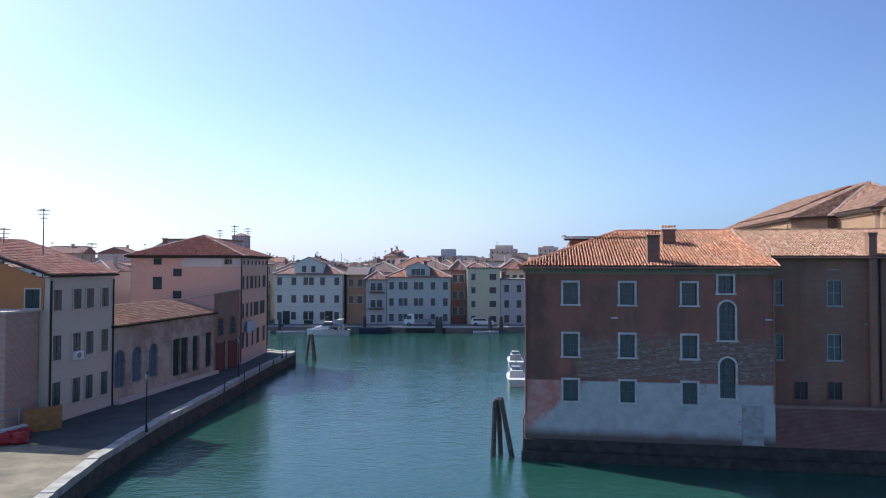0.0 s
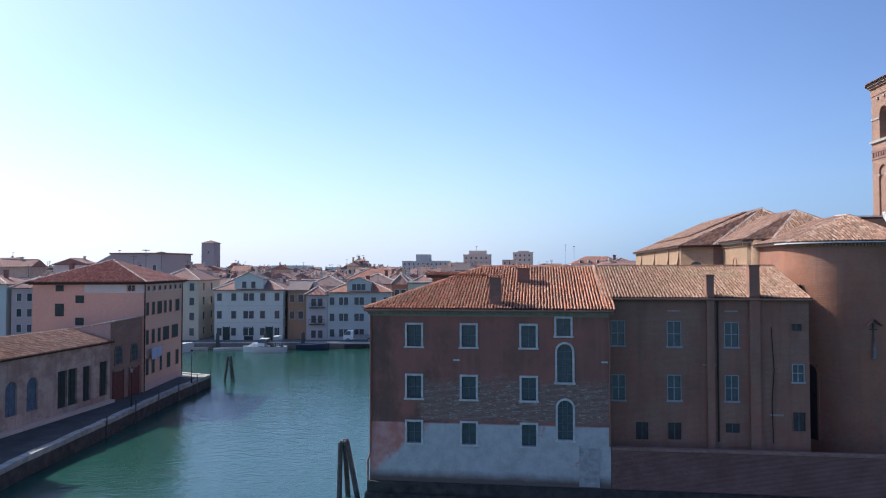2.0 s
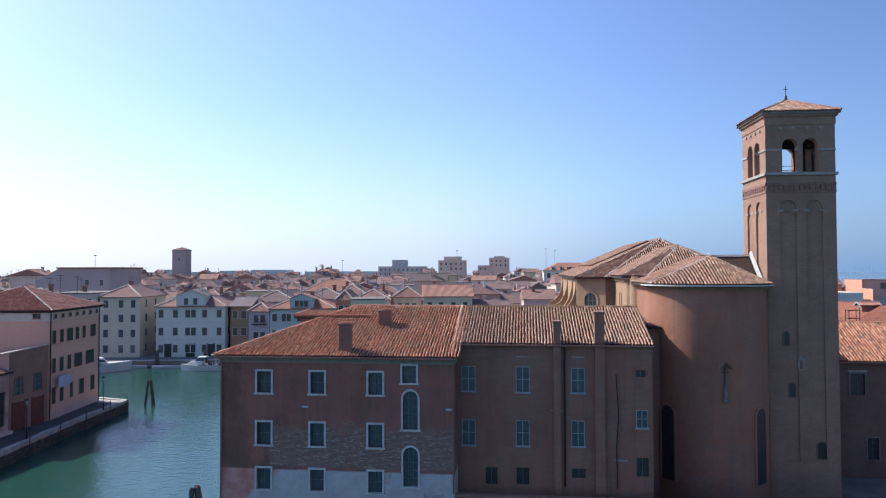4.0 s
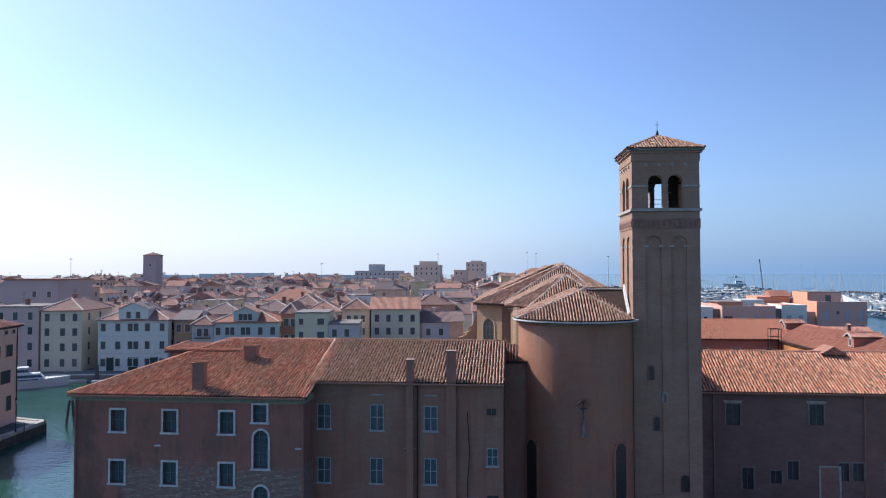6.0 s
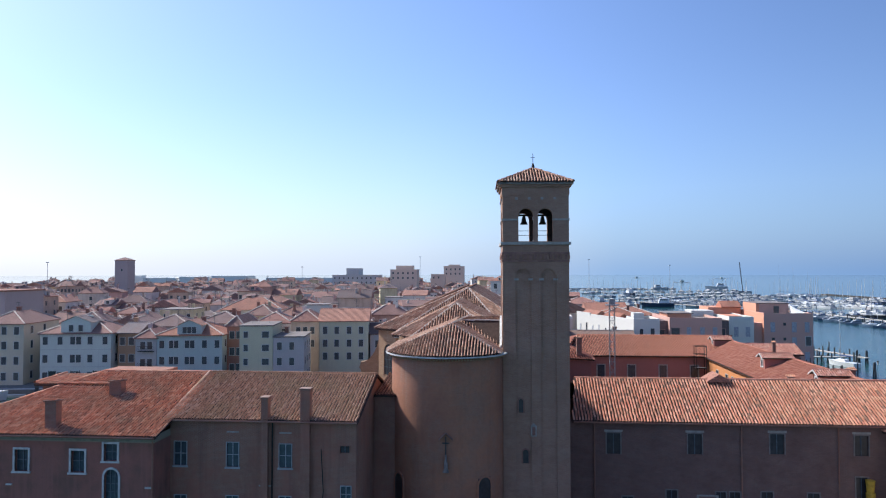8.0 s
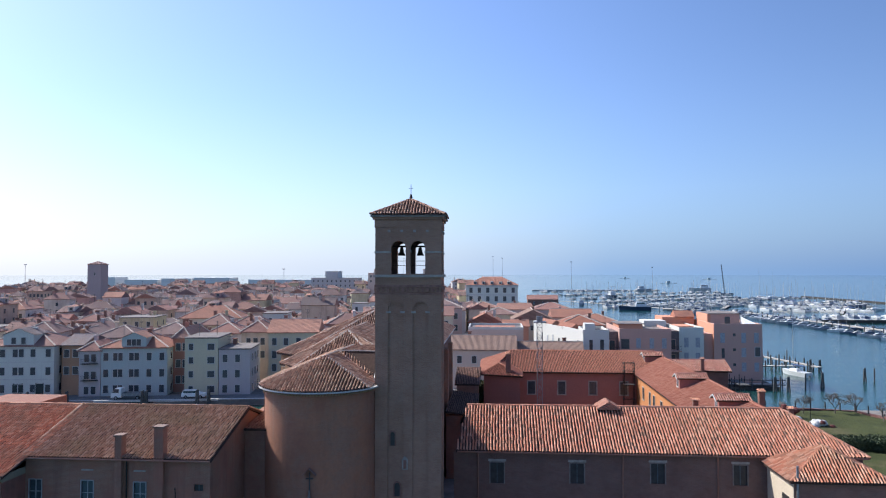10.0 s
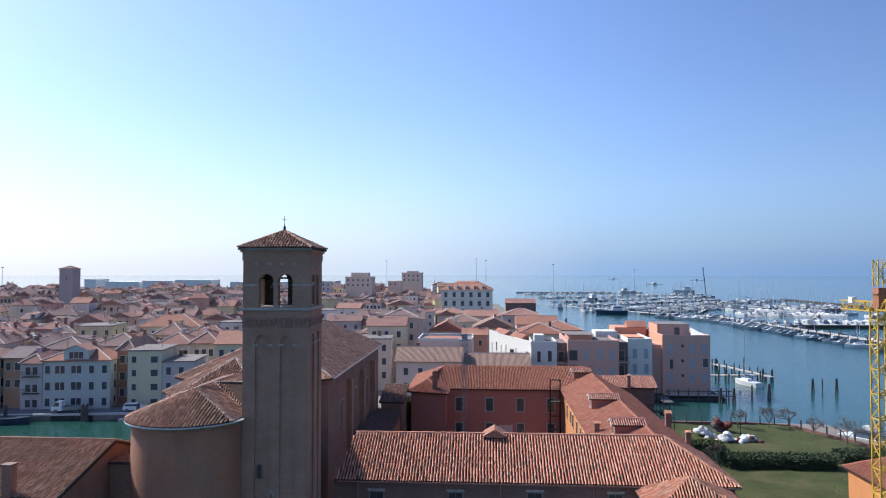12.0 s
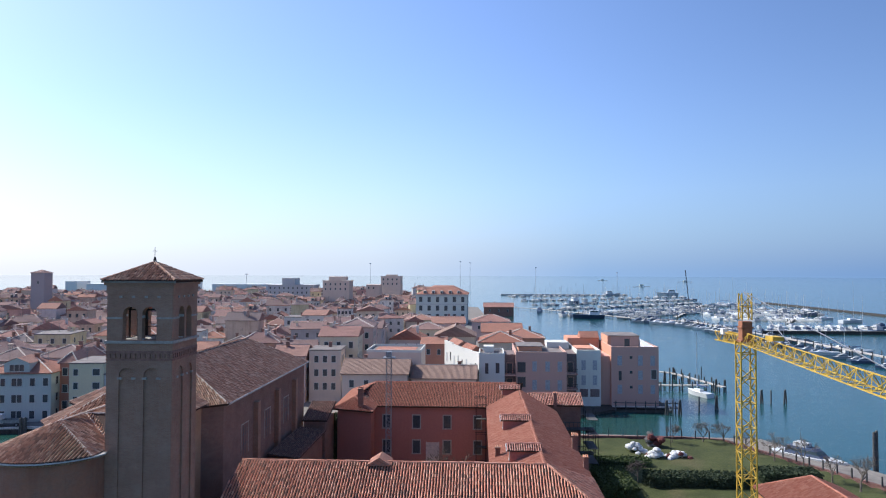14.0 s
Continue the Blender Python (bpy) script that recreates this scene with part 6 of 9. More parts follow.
# mooring piles
def dolphin(x, y, tops, label, r=0.16):
    t = thing("mooring_dolphin", label, "mooring post", (x, y, 0), group="mooring piles")
    for k, (dx, dy, h, lx, ly) in enumerate(tops):
        o = Mesh()
        a, b = Vector((x + dx, y + dy, -1.5)), Vector((x + lx, y + ly, h))
        o.tube(a, b, r * 1.1, r, 10)
        o.tube(b, b + (b - a).normalized() * 0.12, r * 0.9, r * 0.45, 10)
        part("pile", o, M_WOOD, t)
    return t


dolphin(-3.3, 46.2, [(-0.34, 0.1, 3.6, -0.16, -0.1), (1.2, 0.2, 3.75, 0.24, -0.05), (0.22, 0.7, 3.7, 0.04, 0.15)], "three leaning dark timber mooring piles", 0.165)
dolphin(-31.4, 90.85, [(-0.82, 0, 3.2, -0.2, 0), (0.8, 0.1, 3.25, 0.14, 0.1), (0.3, 0.6, 3.15, 0, 0.3)], "three leaning weathered mooring piles", 0.16)

# ---- far quay ----
FQ = pose(-25, 130.5, 0, 0, 0, 8.7)
o = Mesh(FQ)
o.box(-75, 45, 0.0, 5.0, 1.09, 1.13)
setting("road_far_quay", o, M_ASPHALT, "narrow road along the far quay", "road")
o = Mesh(FQ)
o.box(-75, 45, -0.04, 0.2, -1.5, 0.84)
far_wall = setting("wall_far_quay", o, M_STONEDARK, "dark quay wall with a pale stone kerb at the waterline", "wall")
for k in range(60):
    o = Mesh(FQ)
    o.box(-75 + 2 * k, -73.02 + 2 * k, -0.12, 0.5, 0.85, 1.2)
    part("kerb_stone", o, M_STONEWHITE, far_wall)


def at_far(u, v=5.2):
    return FQ @ pose(u, v, 0)


def dormer(t, m, x, z, w, h, wall, roofm, wins):
    o = Mesh(m)
    o.box(x - w / 2, x + w / 2, 0.02, 4.0, z, z + h)
    o.solid([(x - w / 2, 0.02, z + h), (x + w / 2, 0.02, z + h), (x, 0.02, z + h + w * 0.22)], [(x - w / 2, 4, z + h), (x + w / 2, 4, z + h), (x, 4, z + h + w * 0.22)][::1])
    part("dormer", o, wall, t)
    o = Mesh(m)
    pk_ = z + h + w * 0.22 + 0.08
    slope(o, [(x - w / 2 - .25, 6, z + h), (x - w / 2 - .25, -.2, z + h), (x, -.2, pk_), (x, 6, pk_)])
    slope(o, [(x + w / 2 + .25, -.2, z + h), (x + w / 2 + .25, 6, z + h), (x, 6, pk_), (x, -.2, pk_)])
    part("dormer_roof", o, roofm, t)
    for dx in wins:
        far_window(t, m @ pose(x + dx, 0.02, z + 0.5), 0.8, 1.2)


hA = house("white three-storey canal house with gabled dormer", at_far(-27.4), 13.2, 11, 10.7, M_WHITEWALL, "hip", 2.6, (8.75, 5.3, 2.0), (0.94, 3.7, (6.05, 0.9), (7.15, 0.9), 9.3, 12.1), side_cols=(2.5, 6.5), seed=5)
dormer(hA, at_far(-27.4), 6.6, 10.75, 5.6, 2.2, M_WHITEWALL, M_ROOF_FAR, (-0.9, 0.9))
for z in (4.4, 7.7, 10.35):
    o = Mesh(at_far(-27.4))
    o.box(-0.05, 13.25, -0.07, 0.01, z, z + 0.16)
    part("string_course", o, M_FRAMEW, hA)
for x, w_ in ((2.3, 1.1), (6.6, 1.5), (10.6, 1.2)):
    door(hA, at_far(-27.4) @ pose(x, 0, 1.15), w_, 2.5, M_SHUTTER)
house("narrow orange house set back between two canal houses", at_far(-13.6, 7.0), 3.9, 12, 10.6, plaster("ochre_beige_plaster", (0.44, 0.27, 0.17), (0.36, 0.22, 0.15)), "side", 1.6, (8.4, 5.1), (0.9, (2.6, 1.0)), seed=6)
hn = house("narrow grey house with balconies by the quay", at_far(-9.6), 4.0, 10, 9.7, M_MAUVE, "hip", 1.6, (7.7, 4.4, 1.5), ((1.4, .9), (2.7, .9)), seed=7)
for z in (4.2, 7.4):
    o = Mesh(at_far(-9.6))
    o.box(0.6, 3.6, -0.8, 0, z - 0.1, z)
    for k in range(16):
        o.box(0.6 + 0.2 * k - 0.01, 0.6 + 0.2 * k + 0.01, -0.8, -0.78, z, z + 0.9)
    o.box(0.6, 3.6, -0.82, -0.76, z + 0.9, z + 0.95)
    part("balcony", o, M_IRON, hn)
hB = house("blue-grey three-storey canal house with gabled dormer and red roof", at_far(-5.5), 12.4, 11, 10.2, M_BLUEGREY, "hip", 2.5, (7.9, 4.75, 1.7), (0.9, (2.7, 0.85), (3.6, 0.85), (5.7, 0.9), (6.65, 0.9), 9.0, 11.4), side_cols=(2.5, 6.5), seed=8, roof_mat=M_ROOF_WARM)
dormer(hB, at_far(-5.5), 6.1, 10.25, 4.6, 2.0, M_BLUEGREY, M_ROOF_FAR, (-0.9, 0, 0.9))
house("tall rust-red house behind the blue-grey house", at_far(6.9, 9), 3.2, 14, 11.6, plaster("rust_red_plaster", (0.40, 0.20, 0.15), (0.31, 0.16, 0.125)), "hip", 2.0, (9.3, 6.0, 2.8), (1.0, 2.3), seed=9, side_cols=(2, 5, 9))
house("pale yellow four-storey house with roof terrace", at_far(10.2), 6.4, 11, 12.0, M_YELLOWWALL, "flat", 0, (9.8, 7.2, 4.5, 1.6), (1.2, (5.0, 1.3)), seed=10, win=(0.8, 1.2), stacks=0)
house("mauve-grey house with flat roof", at_far(16.7), 6.0, 11, 9.8, M_MAUVE, "flat", 0, (7.4, 4.4, 1.5), (1.2, 3.6), seed=11, side_cols=(2, 5, 8), stacks=1)
house("cream house with red hipped roof", at_far(-38.2), 7.7, 14, 12.6, M_CREAM, "hip", 2.2, (10.7, 7.9, 5.0, 2.0), (1.2, 4.1, 6.4), side_cols=(3, 8), seed=12)
house("faded pink four-storey house", at_far(-47.2), 8.6, 12, 13.4, M_LILAC, "flat", 0, (11.0, 8.2, 5.2, 2.0), (1.5, 4.2, 7.0), seed=13, shut=0.5)
house("grey terraced house with hipped tile roof", at_far(-55.5), 8.0, 12, 12.2, M_MAUVE, "hip", 2.0, (9.8, 6.8, 3.8), (1.5, 4.0, 6.5), seed=14, shut=0.5)
house("red terraced house by the side canal", at_far(-66.5), 7.0, 12, 11.2, M_LILAC, "hip", 2.0, (8.8, 5.8, 2.8), (1.5, 3.5, 5.5), seed=15, shut=0.3)
house("pale blue-grey house beyond the side canal", at_far(-82.0), 14.5, 12, 11.9, M_WHITEWALL, "hip", 2.0, (9.6, 6.6, 3.4), (1.5, 4.0, 7.5, 10.0, 12.8), seed=16, shut=0.4)
house("pale yellow house with shuttered windows", at_far(24.6, 15.0), 10.2, 12, 12.1, M_YELLOWWALL, "side", 2.4, (9.6, 6.9, 4.2), (1.2, 3.6, 6.2, 8.7), seed=17, side_cols=(3, 8))
house("small grey house beside the yellow house", at_far(35.2, 17.0), 6.0, 10, 9.2, M_MAUVE, "side", 2.0, (6.5, 3.6), (1.5, 4.2), seed=18)
for u, v, w_, d_, h_ in ((-12, 18, 9, 10, 11), (-2, 19, 10, 10, 11.5), (9, 26, 8, 10, 11), (18, 20, 6, 11, 11.8), (26, 30, 9, 9, 11)):
    house("old town house with tiled roof", at_far(u, v), w_, d_, h_, M_TOWN, "hip", 2.2, (h_ - 2.6, h_ - 5.4), (1.5, w_ / 2, w_ - 1.5), seed=int(u + 60), side_cols=(3, 7))

house("white plastered house with a low gable above the old roofs", pose(-1.0, 258, 0), 8.5, 12, 13.9, M_OFFWHITE, "side", 1.7, (11.2,), (2.0, 6.0), seed=71)
house("flat-roofed white house with a roof terrace in the old town", pose(-7.6, 258, 0), 6.4, 11, 13.2, M_OFFWHITE, "flat", 0, (10.6,), (1.6, 4.6), seed=72, stacks=1)
house("cream house with long red roof in the old town", pose(-44, 196, 0, 0, 0, 8), 17, 12, 11.8, M_CREAM, "hip", 3.2, (9.4, 6.6), (2, 4.5, 7, 9.5, 12, 14.5), seed=73, roof_mat=M_ROOF_WARM)
house("blue-grey flat house in the old town", pose(-18, 190, 0, 0, 0, 8), 6.5, 8, 13.6, M_BLUEGREY, "flat", 0, (11.0,), (2.0, 4.6), seed=74, stacks=0)

# ---- the old town behind ----
rnd = random.Random(42)


def small_window(parent, m4):
    """A far window: surround, pane and sill in one small mesh."""
    if "small" not in FAR_KIT:
        f = Mesh()
        f.box(-0.55, 0.55, -0.05, 0.02, -0.08, 1.42)
        g_ = Mesh()
        g_.v, g_.f = list(f.v), list(f.f)
        g_.box(-0.45, 0.45, -0.07, 0.0, 0, 1.35)
        a = g_.data("window", M_FRAMEW, M_GLASS_FAR)
        for q_ in a.polygons[6:]:
            q_.material_index = 1
        FAR_KIT["small"] = a
    o = new("window", FAR_KIT["small"])
    o.parent, o.matrix_parent_inverse, o.matrix_basis = parent, WORLD_INV.get(parent.name, Matrix()), m4
    return o


def protos(n, seed, near):
    out, r = [], random.Random(seed)
    for k in range(n):
        w_, d_, h_ = r.uniform(7, 12), r.uniform(8, 13), r.uniform(8.5, 11.5)
        kind = ("hip", "side", "front", "side", "hip", "side", "flat", "hip")[k % 8]
        nx, ny = max(2, int(w_ / 2.6)), max(1, int(d_ / 4.5))
        p = house("old town house with weathered plaster and clay tile roof", pose(0, 0, 0), w_, d_, h_, M_TOWN, kind, r.uniform(1.6, 2.6) if kind != "flat" else 0,
                  (), (), seed=seed + k, stacks=2 if near else 1, group="old town houses")
        for z in (h_ - 2.4, h_ - 5.2) if near else (h_ - 2.5,):
            for i_ in range(nx):
                small_window(p, pose(w_ * (i_ + 0.5) / nx, 0, z))
            for i_ in range(ny):
                small_window(p, pose(w_, d_ * (i_ + 0.5) / ny, z, 0, 0, 90))
        out.append([p, w_, d_, h_, False])
    return out


NEAR = protos(8, 100, True)
FAR_TOPS, FAR_RND = [], random.Random(17)
TOPS = []          # roof tops for the aerials
walls, roofs, panes, crests = Mesh(), Mesh(), Mesh(), Mesh()


def joined_house(m, w_, d_, h_, kind, rise, nx, ny):
    """One of the many distant houses, added to the joined town."""
    for k_ in (walls, roofs, panes, crests):
        k_.m = m
    walls.box(-w_ / 2, w_ / 2, -d_ / 2, d_ / 2, -1, h_)
    if kind == "flat":
        walls.box(-w_ / 2 + 1.5, w_ / 2 - 2, -d_ / 2 + 2, d_ / 2 - 2, h_, h_ + 2.2)
    else:
        plain_roof(roofs, kind, -w_ / 2, w_ / 2, -d_ / 2, d_ / 2, h_ + 0.19, rise)
        z_ = h_ + 0.24 + rise
        if kind == "front":
            crests.tube((0, -d_ / 2, z_), (0, d_ / 2, z_), 0.11, n=3)
        else:
            k_ = min(w_, d_) / 2 if kind == "hip" else 0
            ex, ey = (w_ / 2, d_ / 2) if kind == "side" or w_ > d_ else (w_ / 2, d_ / 2)
            if kind == "side" or w_ > d_:
                pa, pb = (-ex + k_, 0, z_), (ex - k_ + 0.01, 0, z_)
            else:
                pa, pb = (0, -ey + k_, z_), (0, ey - k_ + 0.01, z_)
            crests.tube(pa, pb, 0.11, n=3)
            if kind == "hip":
                crests.tube((-ex, -ey, h_ + 0.2), pa, 0.1, n=3)
                crests.tube((ex, -ey, h_ + 0.2), pb if w_ > d_ else pa, 0.1, n=3)
    if FAR_RND.random() < 0.55:
        FAR_TOPS.append(m @ Vector((FAR_RND.uniform(-2, 2), FAR_RND.uniform(-2, 2), h_ + rise * 0.6)))
    for k_ in range(FAR_RND.randint(1, 3)):
        cx, cy = FAR_RND.uniform(-0.35, 0.35) * w_, FAR_RND.uniform(-0.3, 0.3) * d_
        ch_ = h_ + rise * FAR_RND.uniform(0.7, 1.0) + FAR_RND.uniform(0.6, 1.4)
        walls.box(cx - 0.3, cx + 0.3, cy - 0.28, cy + 0.28, h_ - 0.5, ch_)
        walls.box(cx - 0.42, cx + 0.42, cy - 0.4, cy + 0.4, ch_, ch_ + 0.16)
    if kind != "flat" and FAR_RND.random() < 0.3:
        cx = FAR_RND.uniform(-0.2, 0.2) * w_
        walls.box(cx - 1.1, cx + 1.1, -d_ / 2 + 0.4, 0.5, h_, h_ + 1.9)
        slope(roofs, [(cx - 1.4, -d_ / 2 + 0.1, h_ + 1.92), (cx + 1.4, -d_ / 2 + 0.1, h_ + 1.92), (cx + 1.4, 0.8, h_ + 2.5), (cx - 1.4, 0.8, h_ + 2.5)])
        panes.box(cx - 0.5, cx + 0.5, -d_ / 2 + 0.36, -d_ / 2 + 0.42, h_ + 0.6, h_ + 1.6)
    for z in (h_ - 2.5, h_ - 5.3):
        for i_ in range(nx):
            x = -w_ / 2 + w_ * (i_ + 0.5) / nx
            panes.box(x - 0.45, x + 0.45, -d_ / 2 - 0.04, -d_ / 2 + 0.02, z, z + 1.35)
        for i_ in range(ny):
            y = -d_ / 2 + d_ * (i_ + 0.5) / ny
            panes.box(w_ / 2 - 0.02, w_ / 2 + 0.04, y - 0.45, y + 0.45, z, z + 1.35)


def coast(y):
    """East limit of the built-up town at depth y."""
    return float(np.interp(y, [140, 190, 250, 330, 400, 560], [15, 24, 28, 60, 58, 56]))


v = 34.0
while v < 510:
    u = -185.0 - max(0, v - 120) * 0.55 + rnd.uniform(0, 6)
    shift = rnd.uniform(-2, 2)
    while u < 110:
        q = FQ @ Vector((u, v + shift, 0))
        pr = rnd.choice(NEAR)
        p, w_, d_, h_, taken = pr
        free = q.x + w_ < coast(q.y) and not (-178 < q.x < -150 and 335 < q.y < 372) and not (-103 < q.x < -66 and 140 < q.y < 165) and not (q.x > 8 and 300 < q.y < 400) and not (-20 < q.x < 8 and 243 < q.y < 270) and not (-56 < q.x < -10 and 183 < q.y < 208)
        if free and rnd.random() < 0.93:
            turn = rnd.choice((0, 0, 0, 90, -90, 180)) + rnd.uniform(-6, 6) + 8.7
            m = Matrix.Translation((q.x + w_ / 2, q.y + d_ / 2, 1.0)) @ Matrix.Rotation(radians(turn), 4, "Z")
            if q.y > 222 or q.x < -105:
                joined_house(m, rnd.uniform(6, 11.5), rnd.uniform(7, 12), rnd.uniform(6.5, 10.8) + (rnd.uniform(1.5, 5.5) if rnd.random() < 0.22 else 0), rnd.choice(("hip", "side", "side", "front", "hip", "front", "side")), rnd.uniform(1.5, 2.7), rnd.randint(2, 4), rnd.randint(1, 3))
            elif taken:
                s_ = rnd.uniform(0.80, 1.08)
                copy_thing(p, m @ Matrix.Diagonal((1, 1, s_, 1)))
                TOPS.append((q.x + w_ / 2, q.y + d_ / 2, 1 + (h_ - 1) * s_))
            else:
                p.matrix_basis, pr[4] = m, True
        u += w_ + rnd.choice((0.3, 0.3, 0.6, 3.0))
    v += rnd.uniform(12.5, 15.5) * (1.0 if v < 200 else 1.2)
tf = new("far_town_houses", walls.data("far_town_houses", M_TOWN_FAR))
tagged(tf, "distant old town houses with faded plaster walls", "houses", kind="stuff")
tagged(part("far_town_roofs", roofs, M_ROOF_ISLE, tf), kind="stuff")
tagged(part("far_town_ridges", crests, M_MORTAR, tf), kind="stuff")
tagged(part("far_town_windows", panes, M_GLASS_FAR, tf), kind="stuff")


# ---- landmarks over the roofs ----
def block(name, label, category, x0, x1, y0, y1, z1, mat, rows=0, top=None):
    t = thing(name, label, category, ((x0 + x1) / 2, (y0 + y1) / 2, 1))
    o = Mesh()
    o.box(x0, x1, y0, y1, 0, z1)
    part("wall", o, mat, t)
    o = Mesh()
    o.box(x0 - 0.2, x1 + 0.2, y0 - 0.2, y1 + 0.2, z1, z1 + 0.4)
    part("roof_slab", o, mat, t)
    if top:
        o = Mesh()
        o.box(*top)
        part("roof_house", o, mat, t)
    for r_ in range(rows):
        for k_ in range(int((x1 - x0) / 3.2)):
            small_window(t, pose(x0 + 1.8 + 3.2 * k_, y0, z1 - 2.6 - 3.1 * r_))
    return t


# grey-mauve tone takes in the bluish haze in front of the tower
M_TOWERWALL = plaster("grey_mauve_plaster", (0.35, 0.31, 0.32), (0.29, 0.255, 0.265), streak=0.3)
wt = thing("water_tower", "square brick tower with low pyramid roof above the town", "tower", (-163, 356, 1))
o = Mesh()
o.box(-167.4, -160.2, 356, 363, 0, 28.6)
part("wall", o, M_TOWERWALL, wt)
o = Mesh()
plain_roof(o, "hip", -167.4, -160.2, 356, 363.2, 28.8, 1.6, 0.3)
part("roof", o, M_ROOF_FAR, wt)
small_window(wt, pose(-163.5, 356, 23))
block("apartment_block", "grey apartment block with roof structures", "apartment block", -37.2, -20.1, 452, 466, 23.6, M_BEIGE, 2, (-34, -23, 455, 463, 23.6, 26.5))
block("apartment_block", "low pale apartment block", "apartment block", -13.7, -4.6, 480, 492, 20.5, M_BEIGE, 1)
block("apartment_block", "pale tall apartment block", "apartment block", -7.2, 6.9, 505, 518, 26.1, M_BEIGE, 2, (-4, 4, 508, 514, 26.1, 27.6))
# grey lightened so the colour carries the distance haze on the silo
M_SILO = simple("hazed_cement_wall", (0.44, 0.455, 0.46), 0.9, vary=0.2)
block("grain_silo", "blue-grey stepped industrial building beyond the old town", "industrial building", -84.5, -52.5, 490, 510, 20.0, M_SILO, 2, (-75, -66, 492, 506, 20, 25))
for x0, x1, z_ in ((-357, -345, 18.5), (-335, -300, 16.0), (-296, -265, 17.2), (-262, -225, 18.0), (-205, -120, 16.2)):
    block("warehouse", "long low warehouse on the far shore", "warehouse", x0, x1, 700, 725, z_, M_HAZED_SHED)
hall = thing("hall_building", "large grey hall with a sloping parapet behind the pink house", "hall", (-80, 156, 1))
o = Mesh()
prof_ = [(-92, 0), (-74, 0), (-74, 18.3), (-86.5, 18.3), (-92, 15.6)]
o.solid([(x_, 163, z_) for x_, z_ in prof_], [(x_, 150, z_) for x_, z_ in prof_])
part("wall", o, M_TOWERWALL, hall)
o = Mesh()
o.box(-86.8, -73.7, 149.7, 163.3, 18.3, 18.65)
part("parapet", o, M_BRICKDARK, hall)
small_window(hall, pose(-79.5, 150, 14.5))
small_window(hall, pose(-76.0, 150, 14.5))
sc = thing("school", "large pale villa-like school with red hipped roof", "school", (42, 395, 1))
o = Mesh()
o.box(28.4, 56.5, 390, 425, 0, 17.4)
part("wall", o, M_WHITEWALL, sc)
o = Mesh()
for pts_ in ([(27.8, 389.4), (57.1, 389.4), (48.5, 399), (36.5, 399)], [(57.1, 389.4), (57.1, 425.6), (48.5, 416), (48.5, 399)], [(57.1, 425.6), (27.8, 425.6), (36.5, 416), (48.5, 416)], [(27.8, 425.6), (27.8, 389.4), (36.5, 399), (36.5, 416)]):
    slope(o, [(*pts_[0], 17.5), (*pts_[1], 17.5), (*pts_[2], 21.6), (*pts_[3], 21.6)])
slope(o, [(36.5, 399, 21.6), (48.5, 399, 21.6), (48.5, 416, 21.9), (36.5, 416, 21.9)])
part("roof", o, M_ROOF_WARM, sc)
for k in range(5):
    o = Mesh()
    o.box(32.4 + 4.6 * k, 34.0 + 4.6 * k, 390.5, 394.5, 17.4, 19.4)
    part("dormer", o, M_WHITEWALL, sc)
    small_window(sc, pose(33.2 + 4.6 * k, 390.5, 17.9))
o = Mesh()
o.box(28.0, 56.9, 389.6, 425.4, 16.6, 17.3)
part("cornice", o, M_STONEWHITE, sc)
o = Mesh()
o.box(28.2, 56.7, 389.8, 425.2, 11.9, 12.3)
part("string_course", o, M_STONEWHITE, sc)
for z in (13.3, 8.6, 4.0):
    for k in range(6):
        far_window(sc, pose(31 + 4.6 * k, 390, z), 1.7, 2.7, M_STONEWHITE)
    for k in range(6):
        far_window(sc, pose(56.5, 394 + 5.2 * k, z, 0, 0, 90), 1.4, 2.4, M_STONEWHITE)


def light_mast(x, y, h):
    t = thing("floodlight_mast", "tall thin floodlight mast", "mast", (x, y, 1), group="floodlight masts")
    o = Mesh()
    o.tube((x, y, 0), (x, y, h), 0.26, 0.14, 6)
    part("pole", o, M_POLE, t)
    o = Mesh()
    o.box(x - 1.0, x + 1.0, y - 0.4, y + 0.4, h - 0.4, h + 0.3)
    part("lamp_head", o, M_POLE, t)


for x, y, h in ((-54.7, 760, 38.5), (41.4, 792, 40.9), (52, 820, 40), (-330, 540, 30.3), (118, 700, 34), (207, 753, 29), (-150, 640, 27)):
    light_mast(x, y, h)

# rooftop aerials
M_AERIAL = simple("weathered_aerial_tube", (0.11, 0.11, 0.115), 0.6, vary=0.2, bump=0)
rnd = random.Random(7)


def aerial(x, y, z, h, k):
    t = thing("tv_aerial", "thin rooftop television aerial", "aerial", (x, y, z), group="rooftop aerials")
    o = Mesh()
    o.tube((x, y, z), (x, y, z + h), 0.05, 0.035, 5)
    part("mast", o, M_AERIAL, t)
    o = Mesh()
    for j in range(k):
        zz = z + h - 0.15 - 0.3 * j
        o.tube((x - 0.55 + 0.1 * j, y, zz), (x + 0.55 - 0.1 * j, y, zz), 0.03, n=4)
    o.tube((x, y - 0.6, z + h - 0.1), (x, y + 0.6, z + h - 0.1), 0.03, n=4)
    part("elements", o, M_AERIAL, t)


